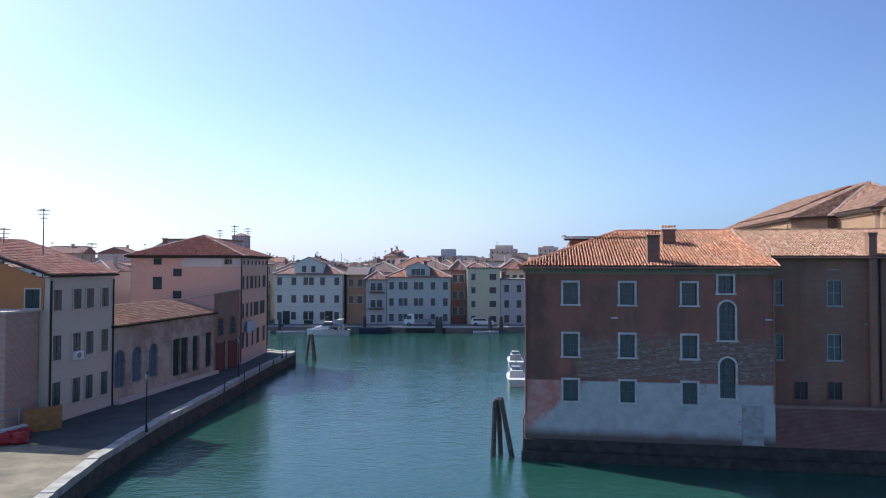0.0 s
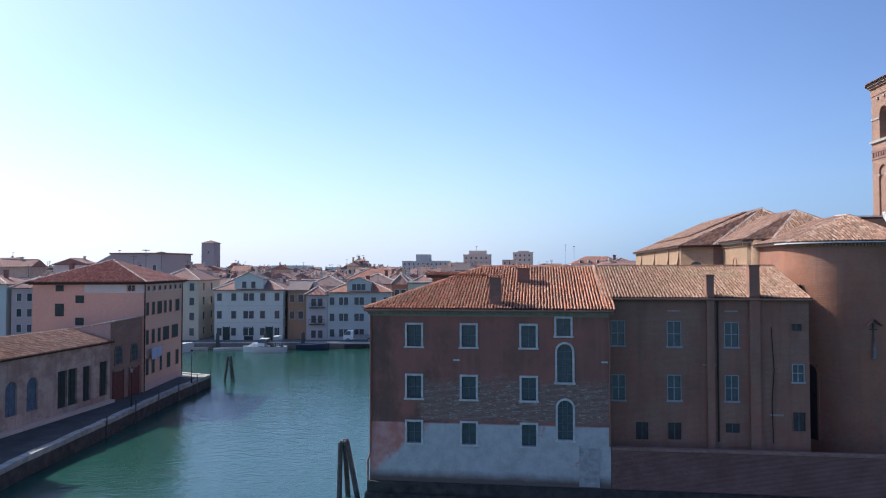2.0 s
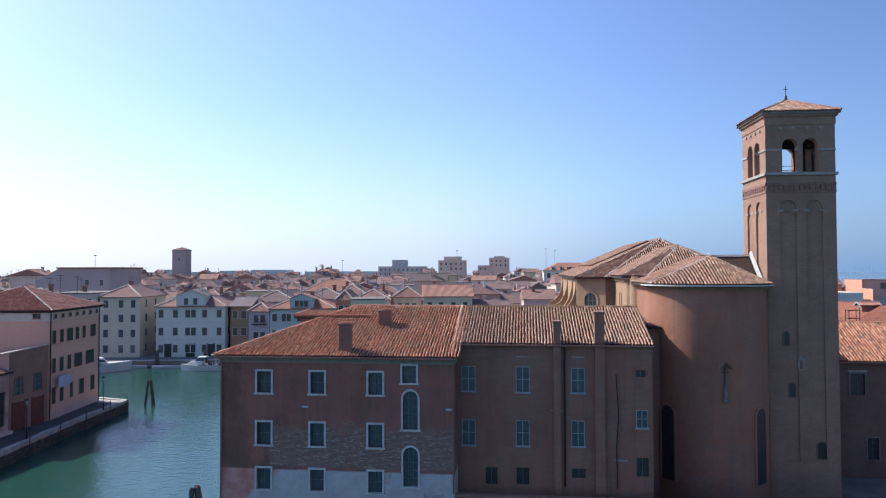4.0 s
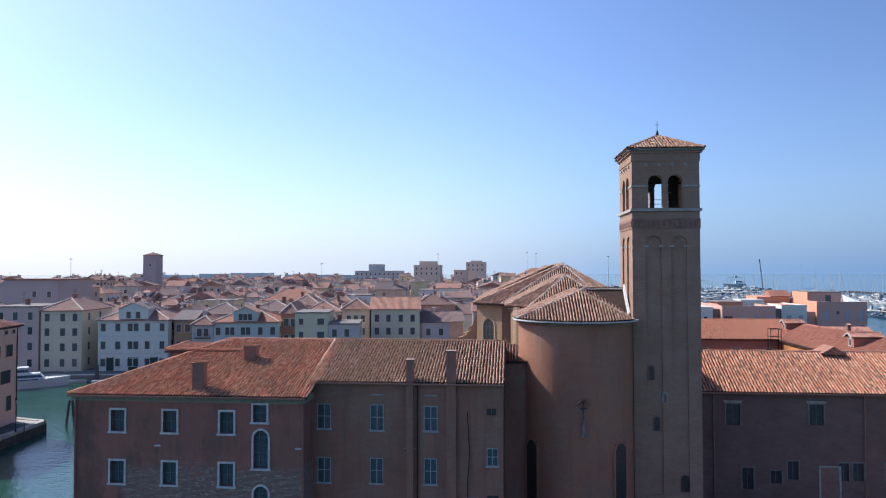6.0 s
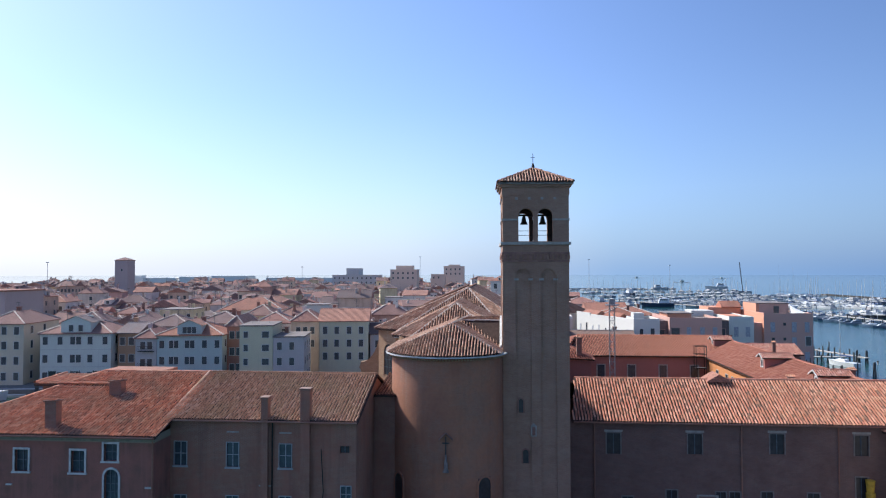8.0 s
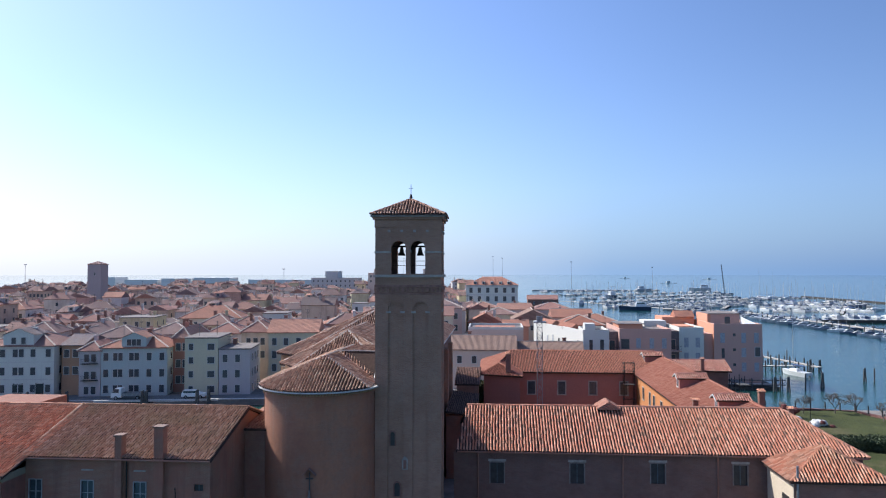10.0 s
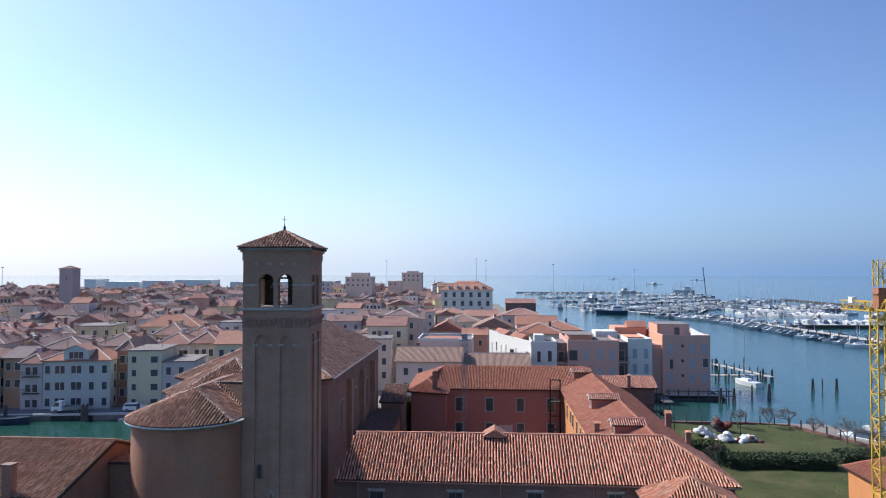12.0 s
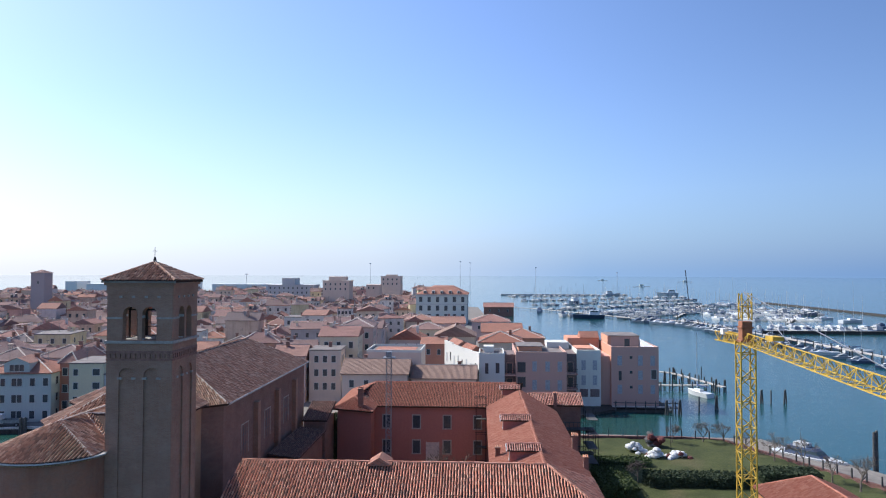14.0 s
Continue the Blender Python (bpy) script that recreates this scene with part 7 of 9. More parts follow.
fa = Mesh()
for q in FAR_TOPS:
    if q.y < 420:
        hh_ = FAR_RND.uniform(2.5, 5.0)
        fa.tube(q, q + Vector((0, 0, hh_)), 0.075, 0.06, 4)
        for j in range(FAR_RND.randint(1, 3)):
            zz = q.z + hh_ - 0.1 - 0.35 * j
            fa.tube((q.x - 0.6, q.y, zz), (q.x + 0.6, q.y, zz), 0.05, n=3)
tagged(new("far_aerials", fa.data("far_aerials", M_AERIAL)), "thin television aerials over the distant roofs", "aerials", kind="stuff")
for k, (x, y, z) in enumerate(TOPS[:110]):
    aerial(x + rnd.uniform(-1, 1), y + rnd.uniform(-1, 1), z - 0.6, rnd.uniform(3.6, 5.6), rnd.randint(1, 4))
for u, v_, z in ((-20, 10, 12.4), (-25, 11, 11.5), (-3, 10, 11.8), (4, 10.5, 11.5), (12, 9, 12.0), (15, 11, 12.0), (18, 9, 9.8), (-35, 12, 13.0), (-44, 10, 13.4), (28, 21, 13.5), (32, 21, 13.5)):
    q = FQ @ Vector((u, v_, 0))
    aerial(q.x, q.y, z - 0.3, rnd.uniform(2.5, 4.0), rnd.randint(2, 4))
for x, y, z, h in ((-38.0, 48.5, 11.5, 5.2), (-40.5, 47.5, 11.8, 3.4), (-42, 60, 8.0, 6.5), (-38.5, 82.5, 15.2, 2.2), (-37.6, 84.5, 14.8, 2.4), (-41.5, 84.8, 15, 2.0)):
    aerial(x, y, z, h, 3)


# ---- east: street behind the cloister ----
M_BLUESHUT = simple("blue_grey_shutter", (0.36, 0.385, 0.42), 0.8)


def flat_house(label, x0, x1, y0, y1, z1, mat, wins=(), side=(), roofbits=(), name="house", shut=False, parapet=None):
    t = thing(name, label, "house", ((x0 + x1) / 2, (y0 + y1) / 2, 0.5))
    o = Mesh()
    o.box(x0, x1, y0, y1, -1, z1)
    part("wall", o, mat, t)
    o = Mesh()
    o.box(x0 + 0.26, x1 - 0.26, y0 + 0.26, y1 - 0.26, z1 - 0.1, z1 + 0.06)
    part("flat_roof", o, M_FLATROOF, t)
    o = Mesh()
    for a, b, c, d in ((x0, x1, y0, y0 + 0.25), (x0, x1, y1 - 0.25, y1), (x0, x0 + 0.25, y0 + 0.25, y1 - 0.25), (x1 - 0.25, x1, y0 + 0.25, y1 - 0.25)):
        o.box(a, b, c, d, z1, z1 + 0.55)
    part("parapet", o, parapet or mat, t)
    for x, z, w_, h_ in wins:
        far_window(t, pose(x, y0, z), w_, h_, mat if shut else None, shut, 0.1, M_BLUESHUT if shut else None)
    for y, z, w_, h_ in side:
        far_window(t, pose(x1, y, z, 0, 0, 90), w_, h_, mat if shut else None, shut)
    for nm, mt, bx in roofbits:
        o = Mesh()
        o.box(*bx)
        part(nm, o, mt, t)
    return t


FH = 163.0
M_RECESS = simple("shaded_loggia_wall", (0.20, 0.15, 0.14), 0.9)


def tall_lights(y, zs, xs, w_=0.95, h_=2.15):
    return [(x, z, w_, h_) for x in xs for z in zs]


def loggia(parent, x0, x1, y0, y1, top, mat):
    """An open bay between two houses: back wall, floor slabs and balcony rails."""
    o = Mesh()
    o.box(x0, x1, y0 + 2.6, y1, -1, top)
    part("loggia_wall", o, mat, parent)
    for z in (1.4, 4.6, 7.9):
        o = Mesh()
        o.box(x0, x1, y0, y0 + 2.6, z - 0.22, z)
        part("balcony", o, M_DUSK, parent)
        o = Mesh()
        for k in range(9):
            x = x0 + (x1 - x0) * (k + 0.5) / 9
            o.box(x - 0.02, x + 0.02, y0 + 0.02, y0 + 0.06, z, z + 1.0)
        o.box(x0, x1, y0, y0 + 0.08, z + 1.0, z + 1.07)
        part("balcony_rail", o, M_IRON, parent)
        far_window(parent, pose((x0 + x1) / 2, y0 + 2.6, z + 0.1), 1.1, 2.1, M_DUSK)


wh = flat_house("white plastered corner house with narrow dark windows", 63.2, 68.6, 156.0, 166, 12.1, M_OFFWHITE,
                [(64.8, 8.3, .7, 2.2), (67.1, 8.4, .8, 2.2), (64.8, 4.2, .8, 2.2), (67.1, 4.2, .8, 2.2)], parapet=M_OFFWHITE,
                roofbits=[("roof_room", M_OFFWHITE, (64.2, 66.4, 161.5, 165.2, 12.1, 13.5))])
loggia(wh, 68.6, 71.05, 157.0, 168, 12.0, M_RECESS)
wr = thing("white_row_house", "long white house with cream side wall slanting along the alley", "house", (60, 170, 1))
alley = [(63.15, 156.4), (63.15, 168.0), (58.6, 188.0), (54.3, 186.0)]
o = Mesh()
o.prism(alley, -1, 11.9)
part("wall", o, M_OFFWHITE, wr)
a_, b_ = Vector((*alley[0], 0)), Vector((*alley[3], 0))
along = (b_ - a_).normalized()
turn_ = math.degrees(math.atan2(along.y, along.x)) + 180
out_ = Vector((-along.y, along.x, 0))
for f0, f1, dz in ((0.0, 0.36, 0.6), (0.37, 0.72, 0.45), (0.73, 1.0, 0.65)):
    o = Mesh()
    p0, p1 = a_.lerp(b_, f0), a_.lerp(b_, f1)
    rg_ = [p0 + out_ * 0.05, p1 + out_ * 0.05, p1 - out_ * 0.25, p0 - out_ * 0.25]
    o.solid([(q_.x, q_.y, 11.9) for q_ in rg_][::-1], [(q_.x, q_.y, 11.9 + dz) for q_ in rg_][::-1])
    part("parapet", o, M_OFFWHITE, wr)
for k_ in range(8):
    q_ = a_.lerp(b_, (k_ + 0.7) / 8.4) + out_ * 0.01
    for z_ in (8.0, 4.2):
        far_window(wr, pose(q_.x, q_.y, z_ - 0.5 * (k_ % 2), 0, 0, turn_), 0.8, 2.1, M_OFFWHITE, k_ % 3 != 0, 0.1, M_BLUESHUT)
for f0, f1 in ((0.28, 0.55), (0.66, 0.96)):
    p0, p1 = a_.lerp(b_, f0) - out_ * 0.4, a_.lerp(b_, f1) - out_ * 0.4
    o = Mesh()
    w_ = -out_ * 3.4
    ga_, gc_ = Vector((0, 0, 11.95)), Vector((0, 0, 13.2))
    slope(o, [tuple(p0 + ga_), tuple(p0 + w_ + ga_), tuple(p0 + w_ * 0.5 + gc_)])
    slope(o, [tuple(p1 + ga_), tuple(p0 + ga_), tuple(p0 + w_ * 0.5 + gc_), tuple(p1 + w_ * 0.5 + gc_)])
    slope(o, [tuple(p0 + w_ + ga_), tuple(p1 + w_ + ga_), tuple(p1 + w_ * 0.5 + gc_), tuple(p0 + w_ * 0.5 + gc_)])
    slope(o, [tuple(p1 + w_ + ga_), tuple(p1 + ga_), tuple(p1 + w_ * 0.5 + gc_)])
    part("roof", o, M_ROOF_WARM, wr)
mv = flat_house("dusky mauve modern house with tall shuttered windows", 71.1, 82.0, 158.0, 176, 12.2, M_DUSK,
                tall_lights(158, (8.6, 4.6), (75.1, 77.9, 80.5)), shut=True,
                roofbits=[("terrace_slab", M_ROSE, (72.0, 77.2, 164, 172, 12.2, 13.3)), ("terrace_slab", M_FLATROOF, (71.6, 77.6, 163.6, 172.4, 13.3, 13.45)), ("roof_room", M_OFFWHITE, (79.0, 84.0, 171, 177, 10.0, 13.6))])
for z in (8.5, 5.3):
    far_window(mv, pose(72.3, 158.0, z), 1.6, 2.0, M_RECESS)
loggia(mv, 82.0, 84.6, 159.5, 172, 12.0, M_RECESS)
flat_house("pale grey-green modern house with blue shutters", 84.65, 89.9, 162.0, 178, 12.25, M_WHITEWALL,
           tall_lights(162, (8.45, 5.15), (86.15, 88.6)), shut=True,
           roofbits=[("garage_opening", M_RECESS, (85.3, 87.1, 161.93, 162.02, 2.6, 4.3)), ("garage_opening", M_RECESS, (87.6, 89.6, 161.93, 162.02, 2.6, 4.3)), ("terrace_slab", M_ROSE, (85.4, 89.4, 168, 175, 12.25, 12.6))])
# west faces painted salmon as sunlit, front dusky pink as shaded
pkh = flat_house("salmon and dusky pink modern waterfront house with terraces", 92.4, 102.7, FH, FH + 16, 13.0, M_DUSK,
                 [(94.2, 9.4, 1.0, 2.15), (98.7, 9.4, 1.0, 2.2), (101.4, 9.4, 1.0, 2.2), (98.7, 3.2, 1.0, 1.95), (94.2, 3.2, 1.0, 1.95), (101.4, 3.2, 1.0, 1.95), (98.7, 6.3, 1.0, 2.0)],
                 roofbits=[("side_wall", M_ROSE, (92.36, 92.46, FH + 0.02, FH + 16, 0.5, 13.5)), ("penthouse", M_DUSK, (93.2, 99.6, FH + 5.2, FH + 14, 13.0, 15.4)), ("penthouse_side", M_ROSE, (92.5, 93.2, FH + 5.2, FH + 14, 13.0, 15.4)), ("penthouse_roof", M_FLATROOF, (92.6, 99.8, FH + 5.0, FH + 14.2, 15.4, 15.55))], shut=True)
for x, z in ((96.7, 10.85), (96.7, 7.6), (96.7, 4.35)):
    far_window(pkh, pose(x, FH, z), 0.6, 0.62, M_DUSK)
far_window(pkh, pose(94.3, FH, 6.1), 0.65, 2.1, M_DUSK)
far_window(pkh, pose(101.65, FH, 6.5), 1.1, 1.95, M_STONEWHITE)
far_window(pkh, pose(96.9, FH + 5.2, 13.1), 1.2, 1.7, M_DUSK)
o = Mesh()
o.solid([(99.7, FH + 1.2, 13.2), (102.3, FH + 1.2, 13.1), (102.3, FH + 5.0, 13.1), (99.7, FH + 5.0, 13.2)], [(99.7, FH + 4.6, 14.9), (102.3, FH + 1.4, 13.3), (102.3, FH + 5.0, 13.3), (99.7, FH + 5.0, 14.9)])
part("awning", o, M_WHITE, pkh)
o = Mesh()
o.box(84.5, 92.0, FH + 14, FH + 22, 4.0, 14.1)
part("rear_wing", o, M_ROSE, pkh)
o = Mesh()
plain_roof(o, "side", 87.6, 91.8, FH + 13.6, FH + 18, 14.25, 1.35, 0.2)
part("tile_roof", o, M_ROOF_WARM, pkh)
o = Mesh()
o.box(89.9, 92.4, FH + 1.0, FH + 14, -1, 11.3)
part("recess_wall", o, M_DUSK, pkh)
# quay and ground of the waterfront houses
o = Mesh()
o.prism([(60, 152), (84, 152), (92, 158.5), (104.5, 158.5), (104.5, FH + 27), (60, FH + 27)], -2, 0.55)
setting("ground_waterfront", o, M_STONEDARK, "dark stone base of the waterfront houses", "ground")

house("grey house with mossy ochre tile roof", pose(35.2, 148, 0), 13.4, 10, 9.0, M_BEIGE, "side", 2.5, (6.4, 3.4), (2, 5, 9, 11.5), seed=31, roof_mat=M_ROOF_MOSS)
house("low house with mossy ochre tile roof", pose(49.2, 150, 0), 13.3, 9, 7.9, M_BEIGE, "side", 2.2, (5.2,), (2, 6, 10), seed=32, roof_mat=M_ROOF_MOSS)
flat_house("grey flat-roofed house with white parapet", 38.6, 50.6, 158, 170, 12.4, M_BEIGE, [(42, 9, 1, 1.4), (47, 9, 1, 1.4)], parapet=M_OFFWHITE, roofbits=[("roof_tiles", M_ROOF_WARM, (40, 49, 160, 168, 12.4, 12.6))])
house("salmon house with orange tile roof", pose(46.8, 204, 0), 7.0, 10, 9.4, M_ROSE, "side", 1.6, (6.6,), (2, 5), seed=33, roof_mat=M_ROOF_WARM)
house("white gabled house with brown roof", pose(36.5, 215, 0), 10, 12, 9.6, M_OFFWHITE, "front", 2.8, (7.0, 4.0), (2, 5, 8), seed=34, roof_mat=M_ROOF_WARM)
house("pale house with brown tile roof", pose(49.5, 219, 0), 12.5, 14, 10.2, M_CREAM, "front", 3.0, (7.2,), (3, 6, 9.5), seed=35, side_cols=(3, 7, 11), roof_mat=M_ROOF_MOSS)
house("house with bright orange hipped roof", pose(63, 212, 0), 13, 14, 9.2, M_CREAM, "hip", 2.6, (6.4,), (3, 6.5, 10), seed=36, side_cols=(3, 8), roof_mat=M_ROOF_WARM)
house("house with new orange roof by the water", pose(70, 232, 0), 14, 13, 8.6, M_ROSE, "hip", 2.4, (6.0,), (3, 7, 11), seed=37, roof_mat=M_ROOF_WARM)
house("low tiled house at the harbour", pose(64, 250, 0), 14, 14, 9.0, M_LILAC, "side", 2.6, (6.0,), (3, 7, 11), seed=38, roof_mat=M_ROOF_WARM)
house("small tiled boathouse at the harbour", pose(60, 300, 0), 16, 14, 9.0, M_LILAC, "hip", 2.6, (6.0,), (3, 7, 11), seed=39)
house("long red-roofed shed at the harbour", pose(66, 480, 0), 20, 16, 6.0, M_BRICKDARK, "side", 2.6, (3.0,), (4, 10, 16), seed=40)
for i, (x, y, w_, d_, h_, mt, kd) in enumerate(((25.5, 160, 7, 9, 12.4, M_BEIGE, "flat"), (25.5, 170, 9, 12, 14.5, M_CREAM, "side"), (27, 184, 9, 14, 15.5, M_LILAC, "hip"), (18, 158, 7, 10, 11.2, M_LILAC, "side"), (27, 200, 9, 13, 14.0, M_MAUVE, "side"), (26, 216, 9, 13, 13.0, M_BEIGE, "hip"),
                                                (40, 240, 12, 12, 10.5, M_CREAM, "hip"), (46, 262, 12, 14, 11, M_LILAC, "side"), (34, 285, 12, 14, 10.5, M_YELLOWWALL, "hip"))):
    house("tall narrow town house along the alley", pose(x, y, 0, 0, 0, 4), w_, d_, h_, mt, kd, 2.0 if kd != "flat" else 0, (h_ - 2.6, h_ - 5.6, h_ - 8.6), (1.6, w_ / 2, w_ - 1.6), seed=50 + i, side_cols=(2, 5, 8), group="alley houses")

# cloister details
for z in (7.35, 3.75):
    for x in (49.8, 54.15, 58.6, 63.0):
        far_window(cl, pose(x, 107.4, z), 1.0, 1.8, M_STONEDULL, border=0.16)
door(cl, pose(56.5, 107.4, 2.2), 1.7, 3.1, M_MORTAR)
for y in (80, 82.4, 86, 88.4, 92, 96, 98.4, 102.5):
    far_window(ce, pose(64.8, y, 7.6, 0, 0, -90), 0.9, 1.6, M_STONEDULL)
for yy, x0 in ((111.3, 66.7), (89.3, 66.1), (75.3, 66.3)):
    dm = thing("roof_dormer", "small tiled roof dormer on the cloister roof", "dormer", (67.6, yy, 11.2), group="cloister dormers")
    o = Mesh()
    o.box(x0, 69.15, yy - 0.75, yy + 0.75, 10.9, 12.55)
    o.solid([(x0, yy + 0.75, 12.55), (x0, yy - 0.75, 12.55), (x0, yy, 12.9)], [(69.1, yy + 0.75, 12.55), (69.1, yy - 0.75, 12.55), (69.1, yy, 12.9)])
    part("cheek", o, M_REDWALL, dm)
    far_window(dm, pose(x0, yy, 11.55, 0, 0, -90), 0.5, 0.75, M_STONEWHITE)
    for sg in (-1, 1):
        o = Mesh()
        o.solid([(x0 - 0.42, yy + sg * 1.02, 12.46), (x0 - 0.34, yy + sg * 1.02, 12.46), (x0 - 0.34, yy, 12.95), (x0 - 0.42, yy, 12.95)], [(x0 - 0.42, yy + sg * 1.02, 12.58), (x0 - 0.34, yy + sg * 1.02, 12.58), (x0 - 0.34, yy, 13.08), (x0 - 0.42, yy, 13.08)])
        part("bargeboard", o, M_STONEWHITE, dm)
    roof(dm, [[(x0 - 0.33, yy - 1.02, 12.56), (69.4, yy - 1.02, 12.56), (69.4, yy, 13.02), (x0 - 0.33, yy, 13.02)], [(69.4, yy + 1.02, 12.56), (x0 - 0.33, yy + 1.02, 12.56), (x0 - 0.33, yy, 13.02), (69.4, yy, 13.02)]],
         [((x0 - 0.33, yy, 13.04), (69.4, yy, 13.04))], M_TILE_RED, int(yy), thick=0.07, name="dormer_roof")
# builders' hoist in the corner of the cloister court
hs = thing("builders_hoist", "thin dark scaffold hoist in the corner of the cloister court", "scaffold", (63.4, 106.4, 1.1))
for x in (62.8, 64.2):
    for y in (105.6, 106.7):
        o = Mesh()
        o.tube((x, y, 1.1), (x, y, 12.2), 0.05, n=6)
        part("standard", o, M_IRON, hs)
for z in (3.0, 5.0, 7.0, 9.0, 11.0, 12.1):
    o = Mesh()
    for x in (62.8, 64.2):
        o.tube((x, 105.5, z), (x, 106.8, z), 0.04, n=5)
    for y in (105.6, 106.7):
        o.tube((62.7, y, z), (64.3, y, z), 0.04, n=5)
    part("ledger", o, M_IRON, hs)
for z in (5.05, 9.05):
    o = Mesh()
    o.box(62.8, 64.2, 105.6, 106.7, z, z + 0.06)
    part("platform", o, M_WOOD, hs)
ex = thing("cloister_annex", "low annex with orange tile roof and dark base", "house", (78, 113, 1))
o = Mesh()
o.box(70.0, 77.9, 108.2, 113.4, 0, 10.7)
part("wall", o, M_BRICKDARK, ex)
roof(ex, [[(69.6, 107.7, 10.78), (78.3, 107.7, 10.78), (78.3, 110.9, 12.0), (69.6, 110.9, 12.0)], [(78.3, 114.0, 10.78), (69.6, 114.0, 10.78), (69.6, 110.9, 12.0), (78.3, 110.9, 12.0)]], [((69.6, 110.9, 12.0), (78.3, 110.9, 12.0))], M_TILE_RED, 22)
for z in (7.6, 4.2):
    o = Mesh()
    o.box(72.0, 79.6, 106.6, 108.2, z - 0.14, z)
    part("balcony", o, M_WOOD, ex)
    o = Mesh()
    for k in range(14):
        x = 72.0 + 7.6 * k / 13
        o.box(x - 0.03, x + 0.03, 106.6, 106.66, z, z + 1.0)
    o.box(72.0, 79.6, 106.58, 106.68, z + 1.0, z + 1.08)
    part("balustrade", o, M_WOOD, ex)
chimney(74.2, 107.9, 10.6, 12.7, 0.45, 0.45, "slim brick chimney with tiled cap on the annex", M_BRICKDARK)
lo = thing("roof_lantern", "little tiled roof lantern on the ridge of the convent range", "roof lantern", (54.5, 67.6, 13))
o = Mesh()
o.box(53.9, 55.1, 66.8, 68.4, 12.3, 13.05)
part("body", o, M_BRICKDARK, lo)
o = Mesh()
plain_roof(o, "front", 53.8, 55.2, 66.8, 68.4, 13.15, 0.6, 0.3, 0.1)
part("roof", o, M_ROOF_WARM, lo)
chimney(65.2, 78.8, 10.4, 12.0, 0.5, 0.5, "slim brick chimney at the eave of the cloister", M_BRICKDARK)
chimney(74.0, 77.0, 9.8, 11.6, 0.5, 0.5, "slim brick chimney on the cloister east range", M_BRICKDARK)
chimney(73.9, 84.5, 9.8, 12.0, 0.6, 0.6, "brick chimney on the cloister east range", M_BRICKDARK)
chimney(46.4, 104.8, 10.8, 13.5, 0.7, 0.6, "brick chimney on the cloister roof", M_BRICKDARK)

# ---- crane ----
def lattice(mesh, p, q, w, bays, r=0.05, up=Vector((0, 0, 1)), tri=False):
    p, q = Vector(p), Vector(q)
    d = (q - p).normalized()
    a = d.cross(up).normalized() if abs(d.dot(up)) < 0.95 else Vector((1, 0, 0))
    b = a.cross(d).normalized()
    offs = [(-w / 2, 0), (w / 2, 0), (0, w * 0.9)] if tri else [(-w / 2, -w / 2), (w / 2, -w / 2), (w / 2, w / 2), (-w / 2, w / 2)]
    at = lambda k, s: p + (q - p) * (k / bays) + a * offs[s][0] + b * offs[s][1]
    n = len(offs)
    for s in range(n):
        mesh.tube(at(0, s), at(bays, s), r * 1.5, n=4)
        for k in range(bays):
            t = (s + 1) % n
            mesh.tube(at(k, s), at(k + 1, t) if k % 2 == 0 else at(k, t), r, n=4)
            if k % 2:
                mesh.tube(at(k, t), at(k + 1, s), r, n=4)


cr = thing("tower_crane", "yellow lattice tower crane", "crane", (83.2, 59, 1))
o = Mesh()
lattice(o, (83.3, 59, 1), (83.3, 59, 24.9), 1.08, 26, 0.045)
part("mast", o, M_YELLOW, cr)
o = Mesh()
o.box(82.93, 83.67, 58.6, 59.4, 25.0, 26.4)
o.box(82.8, 83.8, 58.5, 59.5, 24.85, 25.0)
o.box(82.85, 83.75, 58.55, 59.45, 25.9, 26.0)
part("slewing_unit", o, simple("crane_rust_red", (0.30, 0.12, 0.06), 0.7), cr)
o = Mesh()
lattice(o, (83.3, 59, 26.5), (83.3, 59, 28.5), 0.72, 2, 0.035)
part("tower_head", o, M_YELLOW, cr)
JD = Vector((-0.1, -1.0, 0)).normalized()
o = Mesh()
jp = Vector((83.3, 59, 24.75))
lattice(o, jp, jp + JD * 34, 0.86, 40, 0.028, tri=True)
part("jib", o, M_YELLOW, cr)
o = Mesh()
lattice(o, jp - JD * 0.5 + Vector((0, 0, 0.2)), jp - JD * 4.5 + Vector((-0.9, 0, 0.2)), 0.7, 6, 0.04)
part("counter_jib", o, M_YELLOW, cr)
o = Mesh()
o.box(82.55, 82.9, 61.7, 62.3, 25.15, 25.6)
part("counterweight", o, M_WHITE, cr)
for s in (10, 24):
    o = Mesh()
    o.tube((83.2, 59, 28.6), jp + JD * s + Vector((0, 0, 1.0)), 0.03, n=5)
    part("tie_bar", o, M_ZINC, cr)
o = Mesh()
b_ = jp + JD * 7.0
o.box(b_.x - 0.35, b_.x + 0.35, b_.y - 0.6, b_.y + 0.6, b_.z + 0.9, b_.z + 1.15)
part("trolley", o, M_YELLOW, cr)
lm = thing("lattice_mast", "slender grey lattice mast beside the cloister", "mast", (50.7, 102.5, 1))
o = Mesh()
lattice(o, (50.7, 102.5, 1), (50.7, 102.5, 18.0), 0.7, 24, 0.03)
part("mast", o, M_ZINC, lm)
o = Mesh()
o.box(49.9, 51.6, 101.8, 103.2, 18.0, 18.15)
o.box(50.3, 51.1, 102.2, 102.8, 18.15, 18.9)
part("head", o, M_ZINC, lm)

